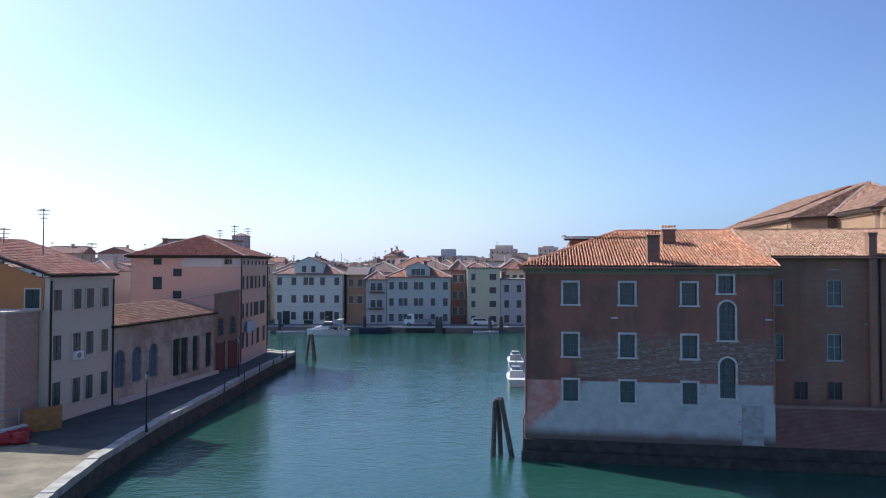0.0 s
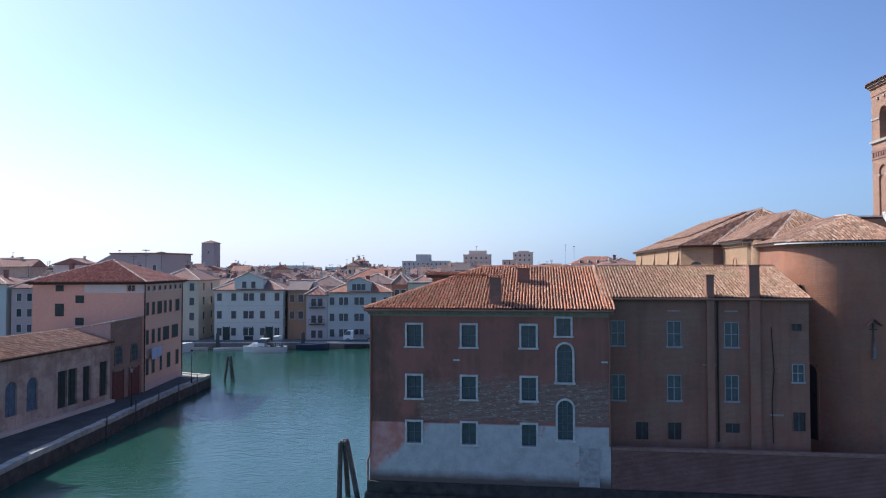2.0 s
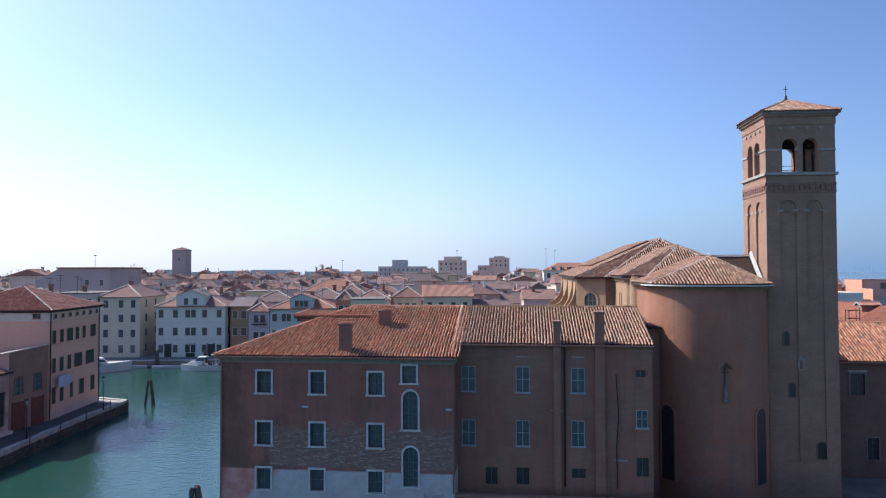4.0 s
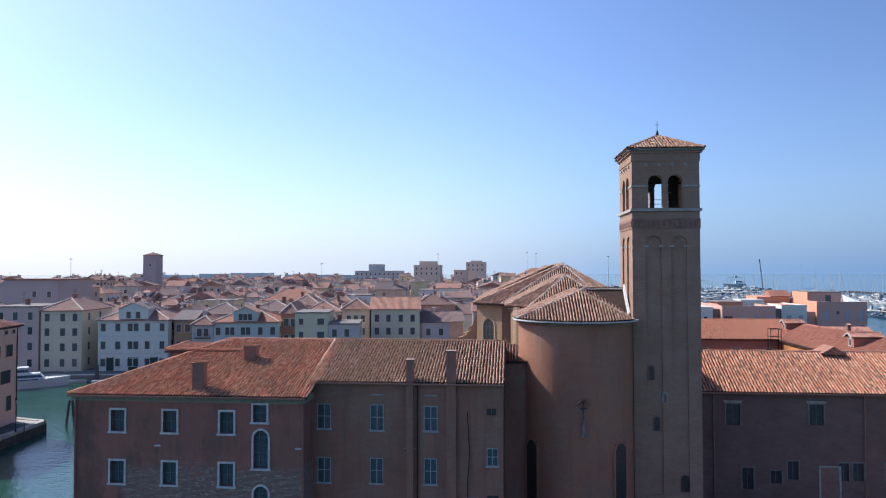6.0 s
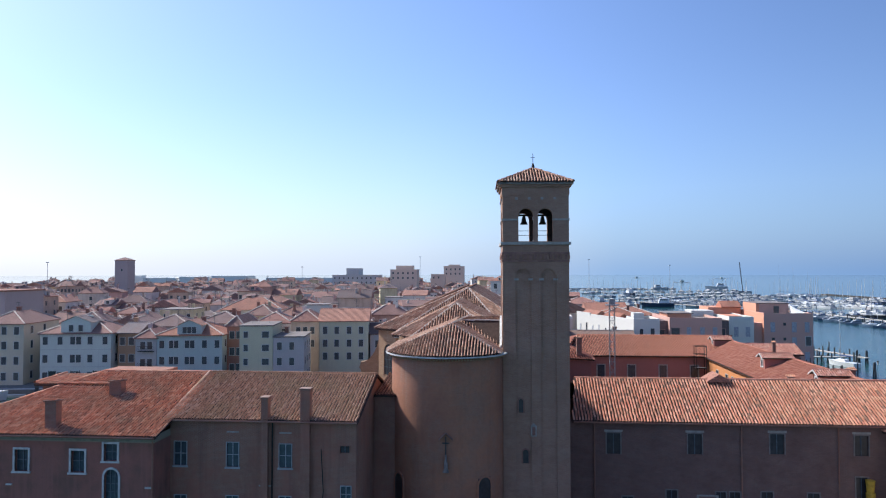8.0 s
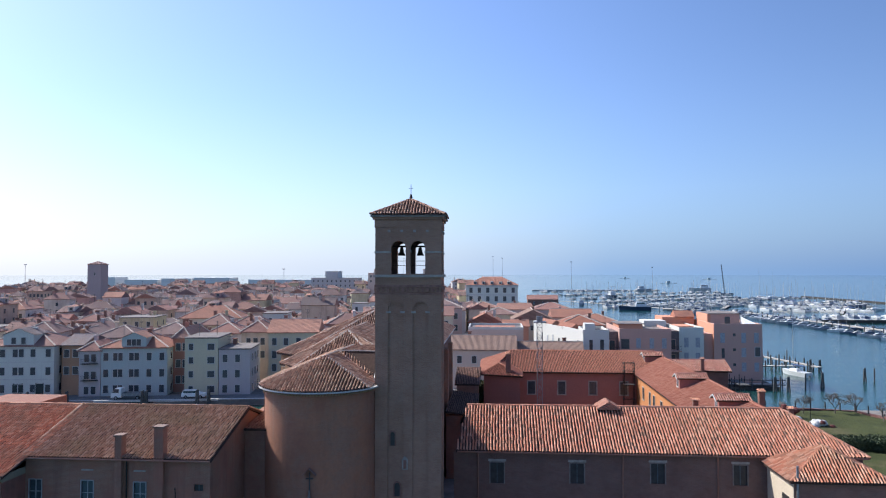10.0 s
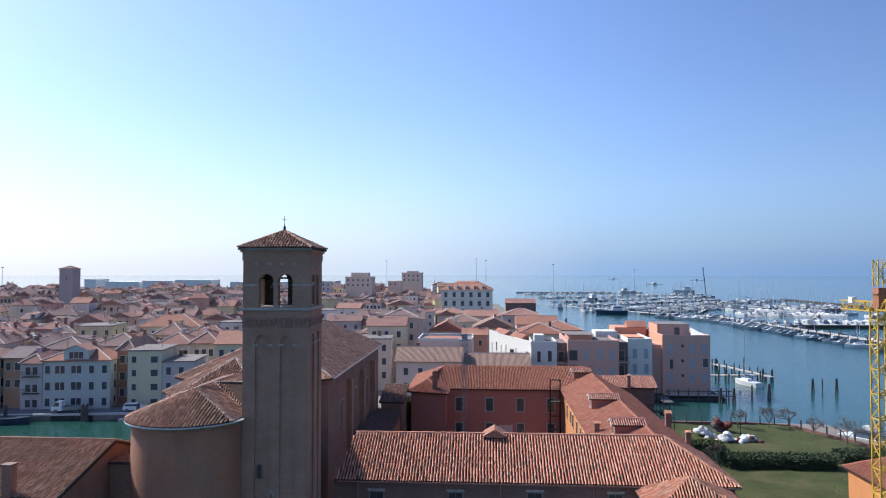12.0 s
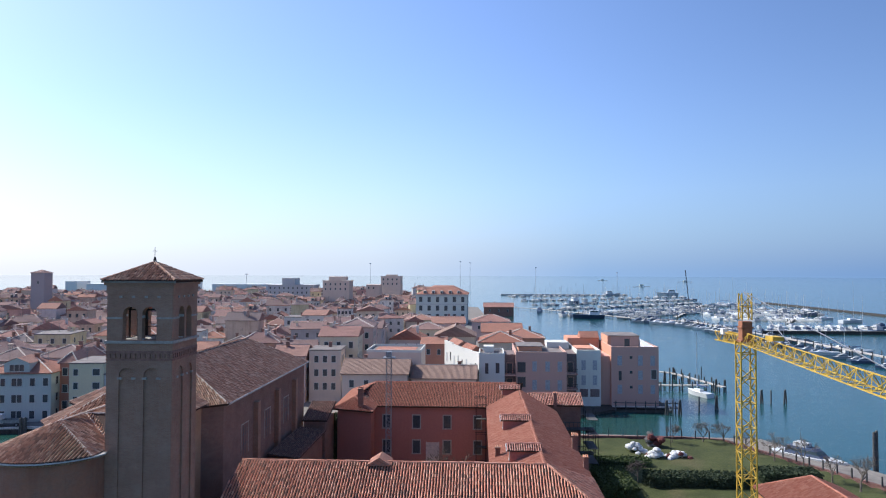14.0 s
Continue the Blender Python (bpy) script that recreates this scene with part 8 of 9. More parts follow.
# ---- garden ----
o = Mesh()
nx, ny = 60, 40
P = {}
for i in range(nx + 1):
    for j in range(ny + 1):
        x, y = 76.5 + 50 * i / nx, 62 + 68 * j / ny
        P[i, j] = (x, y, 1.42 + 0.25 * noise.noise((x * 0.2, y * 0.2, 0)) + 0.08 * noise.noise((x, y, 3)))
for i in range(nx):
    for j in range(ny):
        x, y = P[i, j][:2]
        lim = float(np.interp(y, [60, 97, 112, 128, 140], [124, 118, 111, 104, 98]))
        if x < lim and y < 127:
            o.face((P[i, j], P[i + 1, j], P[i + 1, j + 1], P[i, j + 1]))
setting("ground_garden", o, M_GRASS, "rough spring lawn of the convent garden", "lawn")
M_LEAF = simple("hedge_leaf", (0.042, 0.062, 0.028), 0.8, noise_scale=2.0, vary=0.6, bump=0)
M_LEAF2 = simple("shrub_leaf", (0.07, 0.10, 0.03), 0.8, noise_scale=2.0, vary=0.6, bump=0)
M_BARK = simple("grey_bark", (0.16, 0.13, 0.105), 0.9, vary=0.4)


def leaves(mesh, pts, size, rg):
    for x, y, z in pts:
        a = rg.uniform(0, 6.28)
        t = rg.uniform(-0.9, 0.9)
        u = Vector((math.cos(a), math.sin(a), t * 0.5)) * size
        w_ = Vector((-math.sin(a) * t, math.cos(a) * t, 1.0)).normalized() * size * 0.7
        p = Vector((x, y, z))
        mesh.face((p - u, p - w_ * 0.6, p + u, p + w_))


def hedge(x0, x1, y0, y1, z1, seed, mat=None, label="dense dark green clipped hedge in the garden"):
    t = thing("hedge", label, "hedge", ((x0 + x1) / 2, (y0 + y1) / 2, 1.2), group="garden hedges")
    rg = random.Random(seed)
    o = Mesh()
    o.box(x0 + 0.25, x1 - 0.25, y0 + 0.25, y1 - 0.25, 0.9, z1 - 0.25)
    part("core", o, M_LEAF, t)
    o = Mesh()
    pts = []
    area = (x1 - x0) * (y1 - y0) + 2 * (z1 - 1) * ((x1 - x0) + (y1 - y0))
    for _ in range(int(area * 45)):
        k = rg.random()
        x, y, z = rg.uniform(x0, x1), rg.uniform(y0, y1), rg.uniform(1.0, z1)
        if k < 0.45:
            z = z1 + rg.gauss(-0.05, 0.12)
        elif k < 0.75:
            y = y0 + rg.gauss(0, 0.12)
        elif k < 0.9:
            x = (x0 if rg.random() < 0.5 else x1) + rg.gauss(0, 0.12)
        else:
            y = y1 + rg.gauss(0, 0.12)
        pts.append((x, y, z))
    leaves(o, pts, 0.15, rg)
    part("leaves", o, mat or M_LEAF, t)


hedge(85.8, 99.8, 100.7, 103.8, 2.9, 1)
hedge(101.8, 109.6, 103.2, 106.6, 2.9, 2)
hedge(41.6, 43.1, 106.7, 110.5, 8.6, 6, label="tall dark evergreen shrubs between the nave and the cloister")
hedge(80.0, 88.5, 110.5, 113.2, 2.3, 3, M_LEAF2, "loose green shrubs beside the lawn")
hedge(79.0, 83.5, 96.0, 106.0, 2.8, 4, M_LEAF2, "loose green shrubs along the convent wall")


def branch(mesh, p, d, length, r, depth, rg):
    q = p + d * length
    mesh.tube(p, q, r, r * 0.65, 5 if depth > 1 else 4)
    if depth:
        for _ in range(rg.choice((2, 3, 3))):
            nd = (d + Vector((rg.gauss(0, 0.55), rg.gauss(0, 0.55), rg.gauss(0.12, 0.35)))).normalized()
            branch(mesh, p + d * length * rg.uniform(0.55, 1.0), nd, length * rg.uniform(0.6, 0.85), max(r * 0.55, 0.014), depth - 1, rg)


def bare_tree(x, y, z, h, seed, label, deep=5):
    rg = random.Random(seed)
    t = thing("tree", label, "tree", (x, y, z), group="bare garden trees")
    o = Mesh()
    o.tube((x, y, z - 0.2), (x, y, z + h * 0.3), h * 0.03, h * 0.022, 7)
    part("trunk", o, M_BARK, t)
    o = Mesh()
    for _ in range(4):
        d = Vector((rg.gauss(0, 0.5), rg.gauss(0, 0.5), 1)).normalized()
        branch(o, Vector((x, y, z + h * 0.28)), d, h * 0.26, h * 0.016, deep, rg)
    part("crown", o, M_BARK, t)


for i, (x, y, h) in enumerate(((95.6, 125.8, 3.4), (100.8, 126.1, 4.0), (104.3, 126.3, 3.9), (105.6, 120.5, 3.6), (108.0, 115.0, 4.7), (111.1, 112.3, 4.6), (111.3, 104.2, 4.2), (113.3, 100.8, 5.2))):
    bare_tree(x, y, 1.2, h, 60 + i, "small leafless tree by the water's edge", 5)
bare_tree(84.8, 102.6, 1.2, 3.6, 80, "leafless shrubby tree in the garden", 5)
bare_tree(59.0, 98.0, 1.0, 6.0, 81, "leafless tree in the cloister court", 5)

# tall tufts in the lawn
rg = random.Random(5)
tuft = Mesh()
for _ in range(13000):
    x, y = rg.uniform(78, 116), rg.uniform(88, 126)
    lim = float(np.interp(y, [60, 97, 112, 128, 140], [122, 116, 109, 102, 96]))
    if x < lim and noise.noise((x * 0.25, y * 0.25, 7)) > -0.05:
        leaves(tuft, [(x, y, 1.36 + 0.25 * noise.noise((x * 0.2, y * 0.2, 0)))], rg.uniform(0.07, 0.17), rg)
tagged(new("grass_tufts", tuft.data("grass_tufts", M_TUFT)), "tufts of long grass and weeds in the garden lawn", "grass", kind="stuff")

# sea wall round the garden, with posts
line = [(80.5, 128.6), (98, 128.8), (104.5, 127.2), (110.8, 114), (114.8, 106), (119.5, 96), (124, 80), (126, 60)]
o, pz = Mesh(), []
for (ax, ay), (bx, by) in zip(line, line[1:]):
    d = Vector((bx - ax, by - ay, 0))
    n = Vector((-d.y, d.x, 0)).normalized()
    ring_ = [Vector((ax, ay, 0)), Vector((bx, by, 0)), Vector((bx, by, 0)) + n * 0.5, Vector((ax, ay, 0)) + n * 0.5]
    o.solid([(p.x, p.y, -1.5) for p in ring_], [(p.x, p.y, 1.75) for p in ring_])
    for k in range(int(d.length / 2.2)):
        pz.append(Vector((ax, ay, 0)) + d * (k / max(1, int(d.length / 2.2))))
setting("wall_sea", o, M_BRICKWALL, "low brick sea wall round the garden", "wall")
for p in pz:
    t = thing("fence_post", "wooden fence post on the sea wall", "post", (p.x, p.y, 1.7), group="sea wall posts")
    o = Mesh()
    o.box(p.x - 0.09, p.x + 0.09, p.y - 0.09, p.y + 0.09, 1.7, 3.0)
    part("post", o, M_WOOD, t)

# heap of sacks and bags
M_SACK = simple("white_sack", (0.62, 0.62, 0.60), 0.7, vary=0.25)
M_REDTARP = simple("dark_red_tarp", (0.13, 0.035, 0.03), 0.8)
rg = random.Random(9)


def lump(mesh, c, r, rg):
    ring_n, seg = 5, 8
    off = rg.uniform(0, 100)
    V_ = []
    for i in range(1, ring_n):
        th = math.pi * i / ring_n
        V_.append([Vector(c) + Vector((math.sin(th) * math.cos(2 * math.pi * k / seg), math.sin(th) * math.sin(2 * math.pi * k / seg), math.cos(th) * 0.8)) * r * (1 + 0.35 * noise.noise((i * 0.9 + off, k * 0.9, off))) for k in range(seg)])
    for a, b in zip(V_, V_[1:]):
        for k in range(seg):
            mesh.face((a[k], b[k], b[(k + 1) % seg], a[(k + 1) % seg]))
    mesh.face(V_[0])
    mesh.face(V_[-1][::-1])


for k in range(54):
    grp = k % 3
    bx, by = ((90.4, 116.2), (94.2, 116.6), (87.9, 119.2))[grp]
    x, y = bx + rg.gauss(0, 0.9), by + rg.gauss(0, 0.7)
    z = 1.45 + max(0, 1.5 - 0.9 * math.hypot(x - bx, y - by)) * rg.uniform(0.2, 1.0) * (1.25 if grp == 2 else 0.8)
    r = rg.uniform(0.35, 0.68)
    t = thing("rubbish_sack", "bulging white builder's sack in a heap on the lawn" if k % 7 or grp == 2 else "crumpled dark red sack in a heap on the lawn", "sack", (x, y, 1.2), group="heap of sacks")
    o = Mesh()
    lump(o, (x, y, z), r, rg)
    part("sack", o, M_SACK if k % 7 or grp == 2 else M_REDTARP, t)
sh = thing("tarpaulin_heap", "heap of rubbish under crumpled dark red tarpaulins in the garden", "tarpaulin", (92.1, 123.1, 1.2))
for k in range(9):
    o = Mesh()
    lump(o, (92.1 + rg.gauss(0, 0.7), 123.1 + rg.gauss(0, 0.5), 1.5 + 0.22 * k), 0.95 - 0.05 * k, rg)
    part("tarpaulin" if k % 4 else "refuse", o, M_REDTARP if k % 4 else M_WOOD, sh)
lamp(93.2, 117.6, 1.2, 7.6)

# tile-roofed house in the lower corner of the garden
gh = thing("garden_house", "house with new orange hipped tile roof in the garden", "house", (100, 80, 1))
o = Mesh()
o.box(95.6, 105.1, 68, 89.4, 0.5, 4.85)
part("wall", o, M_ORANGE, gh)
ga, gb_ = (99.9, 85.2, 7.6), (99.9, 73, 7.6)
ge = [(95.2, 67.6, 4.9), (105.5, 67.6, 4.9), (105.5, 90.0, 4.9), (95.2, 90.0, 4.9)]
roof(gh, [[ge[0], ge[1], gb_], [ge[1], ge[2], ga, gb_], [ge[2], ge[3], ga], [ge[3], ge[0], gb_, ga]], [(ge[2], ga), (ge[3], ga), (ga, gb_)], M_TILE_NEW, 25)

# ---- harbour ----
for i, (x, y) in enumerate(((127.8, 170.6), (133.2, 170.9), (129.9, 170.7), (115.0, 162.5), (124.6, 185.5), (110.8, 161.1), (102.6, 156), (105.4, 156.3), (104.2, 157.5), (122.8, 186.5), (113.5, 200), (126, 209), (118, 208))):
    dolphin(x, y, [(-0.4, 0, 3.0, -0.12, 0), (0.4, 0.1, 3.1, 0.12, 0.1), (0, 0.45, 2.9, 0, 0.25)] if i % 3 != 2 else [(0, 0, 3.0, 0.05, 0)], "dark timber mooring piles in the harbour", 0.15)


def jetty(name, label, pts, width, z, step, mat):
    t = thing(name, label, "jetty", (*pts[0], 0))
    o = Mesh()
    for (ax, ay), (bx, by) in zip(pts, pts[1:]):
        d = Vector((bx - ax, by - ay, 0))
        n = Vector((-d.y, d.x, 0)).normalized() * width / 2
        a, b = Vector((ax, ay, 0)), Vector((bx, by, 0))
        r_ = [a - n, b - n, b + n, a + n]
        o.solid([(p.x, p.y, z - 0.25) for p in r_], [(p.x, p.y, z) for p in r_])
    part("deck", o, mat, t)
    for (ax, ay), (bx, by) in zip(pts, pts[1:]):
        d = Vector((bx - ax, by - ay, 0))
        n = Vector((-d.y, d.x, 0)).normalized() * (width / 2 + 0.15)
        for k in range(int(d.length / step)):
            c = Vector((ax, ay, 0)) + d * (k * step / d.length)
            for s in (-1, 1):
                pl = Mesh()
                p = c + n * s
                pl.tube((p.x, p.y, -1.5), (p.x, p.y, z + 0.5 + 0.45 * ((k * 7 + s) % 3)), 0.2, 0.18, 6)
                part("pile", pl, M_WOOD, t)
    return t


M_DECK = simple("bleached_planks", (0.42, 0.39, 0.35), 0.85)
jetty("jetty", "short wooden jetty by the waterfront house", [(104.0, 188), (112, 188), (121.5, 189)], 1.6, 1.3, 2.6, M_DECK)
jetty("jetty", "narrow raised wooden jetty behind the waterfront house", [(106, 219), (117.7, 208), (121.5, 194), (124, 184)], 1.3, 1.6, 3.4, M_DECK)
dolphin(121.3, 112.0, [(-0.25, 0, 6.6, -0.2, 0), (0.25, 0.1, 6.8, 0.2, 0.1)], "tall pair of timber mooring piles with a lamp by the garden", 0.2)
jetty("marina_pier", "long pale marina pier on timber piles", [(199, 215), (196.5, 270), (193, 310), (189, 345), (184, 407), (162, 440)], 2.8, 2.2, 6.0, M_DECK)
jetty("marina_pier", "far pale marina pier", [(162, 441), (140, 490), (104, 560), (72, 585)], 3.0, 1.4, 14.0, M_DECK)
jetty("marina_pier", "inner pontoon of the marina", [(190, 470), (260, 640)], 2.2, 1.0, 16.0, M_DECK)
jetty("marina_pier", "outer pontoon of the marina", [(240, 420), (330, 600)], 2.2, 1.0, 16.0, M_DECK)
o = Mesh()
o.box(90, 210, 900, 906, -1, 1.6)
setting("breakwater_far", o, M_STONEWHITE, "pale far breakwater", "breakwater")
o = Mesh()
o.prism([(334, 700), (338, 600), (339, 490), (380, 440), (520, 420), (520, 425), (384, 445), (344, 492), (343, 600), (340, 702)], -1, 1.1)
o.prism([(193, 356), (330, 359), (330, 361), (193, 358.5)], -1, 1.5)
setting("breakwater_east", o, M_STONEDARK, "dark rubble breakwater of the harbour", "breakwater")


# boats
def hull(mesh, L, B, H, n=9, z0=-0.35):
    """A boat hull: pointed bow at +x, square stern, flared sides."""
    rows = []
    for i in range(n + 1):
        s = i / n
        wdt = B / 2 * (1 - max(0, (s - 0.45) / 0.55) ** 2.2) * (0.88 + 0.12 * min(1, s * 4))
        sh_ = H * (1 + 0.25 * max(0, s - 0.5))
        x = -L / 2 + L * s
        rows.append([(x, -wdt, sh_), (x - 0.03 * L * s, -wdt * 0.72, z0), (x - 0.03 * L * s, wdt * 0.72, z0), (x, wdt, sh_)])
    for a, b in zip(rows, rows[1:]):
        for k in range(3):
            mesh.face((a[k], b[k], b[k + 1], a[k + 1]))
        mesh.face((a[3], b[3], b[0], a[0]))
    mesh.face(rows[0][::-1])


M_NAVY = simple("navy_hull", (0.03, 0.045, 0.08), 0.35, vary=0.2)
M_HULLW = simple("white_hull", (0.62, 0.63, 0.63), 0.4, vary=0.15, bump=0)
BOATS = [(0.0, (0.540, 0.549, 0.549)), (0.28, (0.432, 0.432, 0.423)), (0.48, (0.306, 0.324, 0.342)), (0.60, (0.234, 0.279, 0.342)), (0.70, (0.072, 0.099, 0.162)), (0.80, (0.135, 0.171, 0.234)), (0.90, (0.468, 0.486, 0.513))]
M_BOATS = by_object("boat_paint", BOATS)
M_FARBOATS = by_object("far_boat_paint", [(p_, tint(c_, 0.85)) for p_, c_ in BOATS], island=True)
M_CANVAS = simple("blue_canvas", (0.06, 0.10, 0.22), 0.8)


def motor_yacht(L, label, hmat, group="marina boats"):
    t = thing("motor_boat", label, "boat", (0, 0, 0), group=group)
    o = Mesh()
    hull(o, L, L * 0.3, L * 0.11)
    part("hull", o, hmat, t)
    o = Mesh()
    z = L * 0.11
    b = L * 0.11
    o.solid([(-L * .3, -b, z), (L * .22, -b * .8, z), (L * .22, b * .8, z), (-L * .3, b, z)], [(-L * .27, -b * .9, z + L * .1), (L * .08, -b * .7, z + L * .1), (L * .08, b * .7, z + L * .1), (-L * .27, b * .9, z + L * .1)])
    part("cabin", o, M_BOATS, t)
    o = Mesh()
    o.solid([(-L * .26, -b * .93, z + L * .04), (L * .17, -b * .8, z + L * .04), (L * .17, b * .8, z + L * .04), (-L * .26, b * .93, z + L * .04)], [(-L * .26, -b * .93, z + L * .075), (L * .125, -b * .77, z + L * .075), (L * .125, b * .77, z + L * .075), (-L * .26, b * .93, z + L * .075)])
    part("cabin_window", o, M_GLASS, t)
    o = Mesh()
    o.box(-L * .2, -L * .02, -b * .6, b * .6, z + L * .1, z + L * .15)
    part("flybridge", o, M_BOATS, t)
    o = Mesh()
    o.tube((-L * .12, 0, z + L * .15), (-L * .14, 0, z + L * .33), 0.05, 0.03, 5)
    part("aerial_mast", o, M_ZINC, t)
    return t


def sail_boat(L, label, group="marina boats"):
    t = thing("sailing_boat", label, "boat", (0, 0, 0), group=group)
    o = Mesh()
    hull(o, L, L * 0.28, L * 0.1)
    part("hull", o, M_HULLW, t)
    o = Mesh()
    z = L * 0.1
    o.solid([(-L * .15, -L * .07, z), (L * .2, -L * .05, z), (L * .2, L * .05, z), (-L * .15, L * .07, z)], [(-L * .13, -L * .06, z + L * .05), (L * .15, -L * .04, z + L * .05), (L * .15, L * .04, z + L * .05), (-L * .13, L * .06, z + L * .05)])
    part("cabin", o, M_HULLW, t)
    o = Mesh()
    o.tube((L * .08, 0, z), (L * .08, 0, z + L * 1.35), 0.085, 0.05, 6)
    part("mast", o, M_POLE, t)
    o = Mesh()
    o.tube((L * .08, 0, z + L * .13), (-L * .36, 0, z + L * .13), 0.14, 0.11, 6)
    part("furled_sail", o, M_CANVAS, t)
    return t


FLEET = [motor_yacht(11, "pale motor yacht moored in the marina", M_BOATS), sail_boat(11, "white sailing boat with bare mast in the marina"), motor_yacht(7.5, "small motor boat moored in the marina", M_BOATS), motor_yacht(15, "large white motor yacht with dark hull", M_NAVY)]
placed = [False] * 4
rg = random.Random(21)


def moor(x, y, turn, k=None, s=None):
    k = rg.choices(range(4), (4, 4, 5, 0.7))[0] if k is None else k
    m = Matrix.Translation((x, y, 0)) @ Matrix.Rotation(radians(turn), 4, "Z")
    if not placed[k]:
        FLEET[k].matrix_basis, placed[k] = m, True
        return
    s = s or rg.uniform(0.75, 1.2)
    copy_thing(FLEET[k], m @ Matrix.Diagonal((s, s, s, 1)))


def berth(ax, ay, bx, by, n, off, jitter=1.5, sides=(-1, 1), kinds=None):
    d = Vector((bx - ax, by - ay, 0)).normalized()
    nn = Vector((-d.y, d.x, 0))
    a = math.degrees(math.atan2(nn.y, nn.x))
    for i in range(n):
        for s in sides:
            if rg.random() < 0.9:
                p = Vector((ax, ay, 0)).lerp(Vector((bx, by, 0)), (i + 0.5) / n) + nn * (s * (off + rg.uniform(0, jitter)))
                moor(p.x, p.y, a + (0 if s > 0 else 180) + rg.gauss(0, 4), None if kinds is None else rg.choice(kinds))


berth(198, 232, 189, 345, 19, 5.5, sides=(1,), kinds=(2, 2, 2, 1))
berth(203, 250, 194, 345, 9, 3.0, sides=(-1,), kinds=(2, 1))
berth(189, 345, 184, 407, 11, 5.5, sides=(1,), kinds=(2, 2, 0, 1))
berth(193, 350, 190, 405, 5, 3.0, sides=(-1,), kinds=(2, 1))
berth(184, 407, 162, 440, 8, 5.5, kinds=(2, 0, 1))
berth(196, 368, 330, 372, 34, 0.0, jitter=5, sides=(1,), kinds=(0, 0, 1, 2, 3))
berth(200, 388, 330, 396, 24, 0.0, jitter=5, sides=(1,), kinds=(0, 1, 2))
berth(212, 455, 275, 462, 13, 6.0, kinds=(0, 1, 2))
berth(222, 500, 300, 520, 14, 7.0, kinds=(0, 1, 0, 3))
berth(232, 545, 315, 575, 14, 7.0, kinds=(0, 1, 0, 2))
berth(150, 470, 235, 545, 18, 6.0, kinds=(0, 2, 2))
berth(135, 500, 240, 590, 20, 7.0, kinds=(0, 2, 0, 1))
# the far end of the marina, too many and too small to tell apart
far_hulls, far_masts = Mesh(), Mesh()


def far_boats(ax, ay, bx, by, n, off):
    d = Vector((bx - ax, by - ay, 0)).normalized()
    nn = Vector((-d.y, d.x, 0))
    a = math.degrees(math.atan2(nn.y, nn.x))
    for i in range(n):
        for s in (-1, 1):
            p = Vector((ax, ay, 0)).lerp(Vector((bx, by, 0)), (i + rg.uniform(0.2, 0.8)) / n) + nn * (s * off)
            L = rg.uniform(6, 11)
            far_hulls.m = Matrix.Translation(p) @ Matrix.Rotation(radians(a + (0 if s > 0 else 180) + rg.gauss(0, 5)), 4, "Z")
            i0 = len(far_hulls.v)
            hull(far_hulls, L, L * 0.3, L * rg.uniform(0.08, 0.13), n=4)
            z = L * 0.1
            far_hulls.solid([(-L * .3, -L * .1, z), (L * .2, -L * .08, z), (L * .2, L * .08, z), (-L * .3, L * .1, z)], [(-L * .22, -L * .05, z + L * .1), (L * .05, -L * .04, z + L * .1), (L * .05, L * .04, z + L * .1), (-L * .22, L * .05, z + L * .1)])
            if rg.random() < 0.8:
                far_masts.tube(p, p + Vector((0, 0, L * rg.uniform(0.9, 1.7))), 0.14, 0.09, 4)


for q in ((120, 560, 270, 690, 17, 7), (112, 630, 285, 765, 18, 7), (106, 720, 300, 850, 17, 7), (96, 840, 250, 920, 16, 6), (240, 610, 325, 680, 9, 7)):
    far_boats(*q)
fbt = new("far_boats", far_hulls.data("far_boats", M_FARBOATS))
tagged(fbt, "crowd of distant moored boats in white, grey and blue", "boats", kind="stuff")
tagged(part("far_masts", far_masts, M_POLE, fbt), kind="stuff")


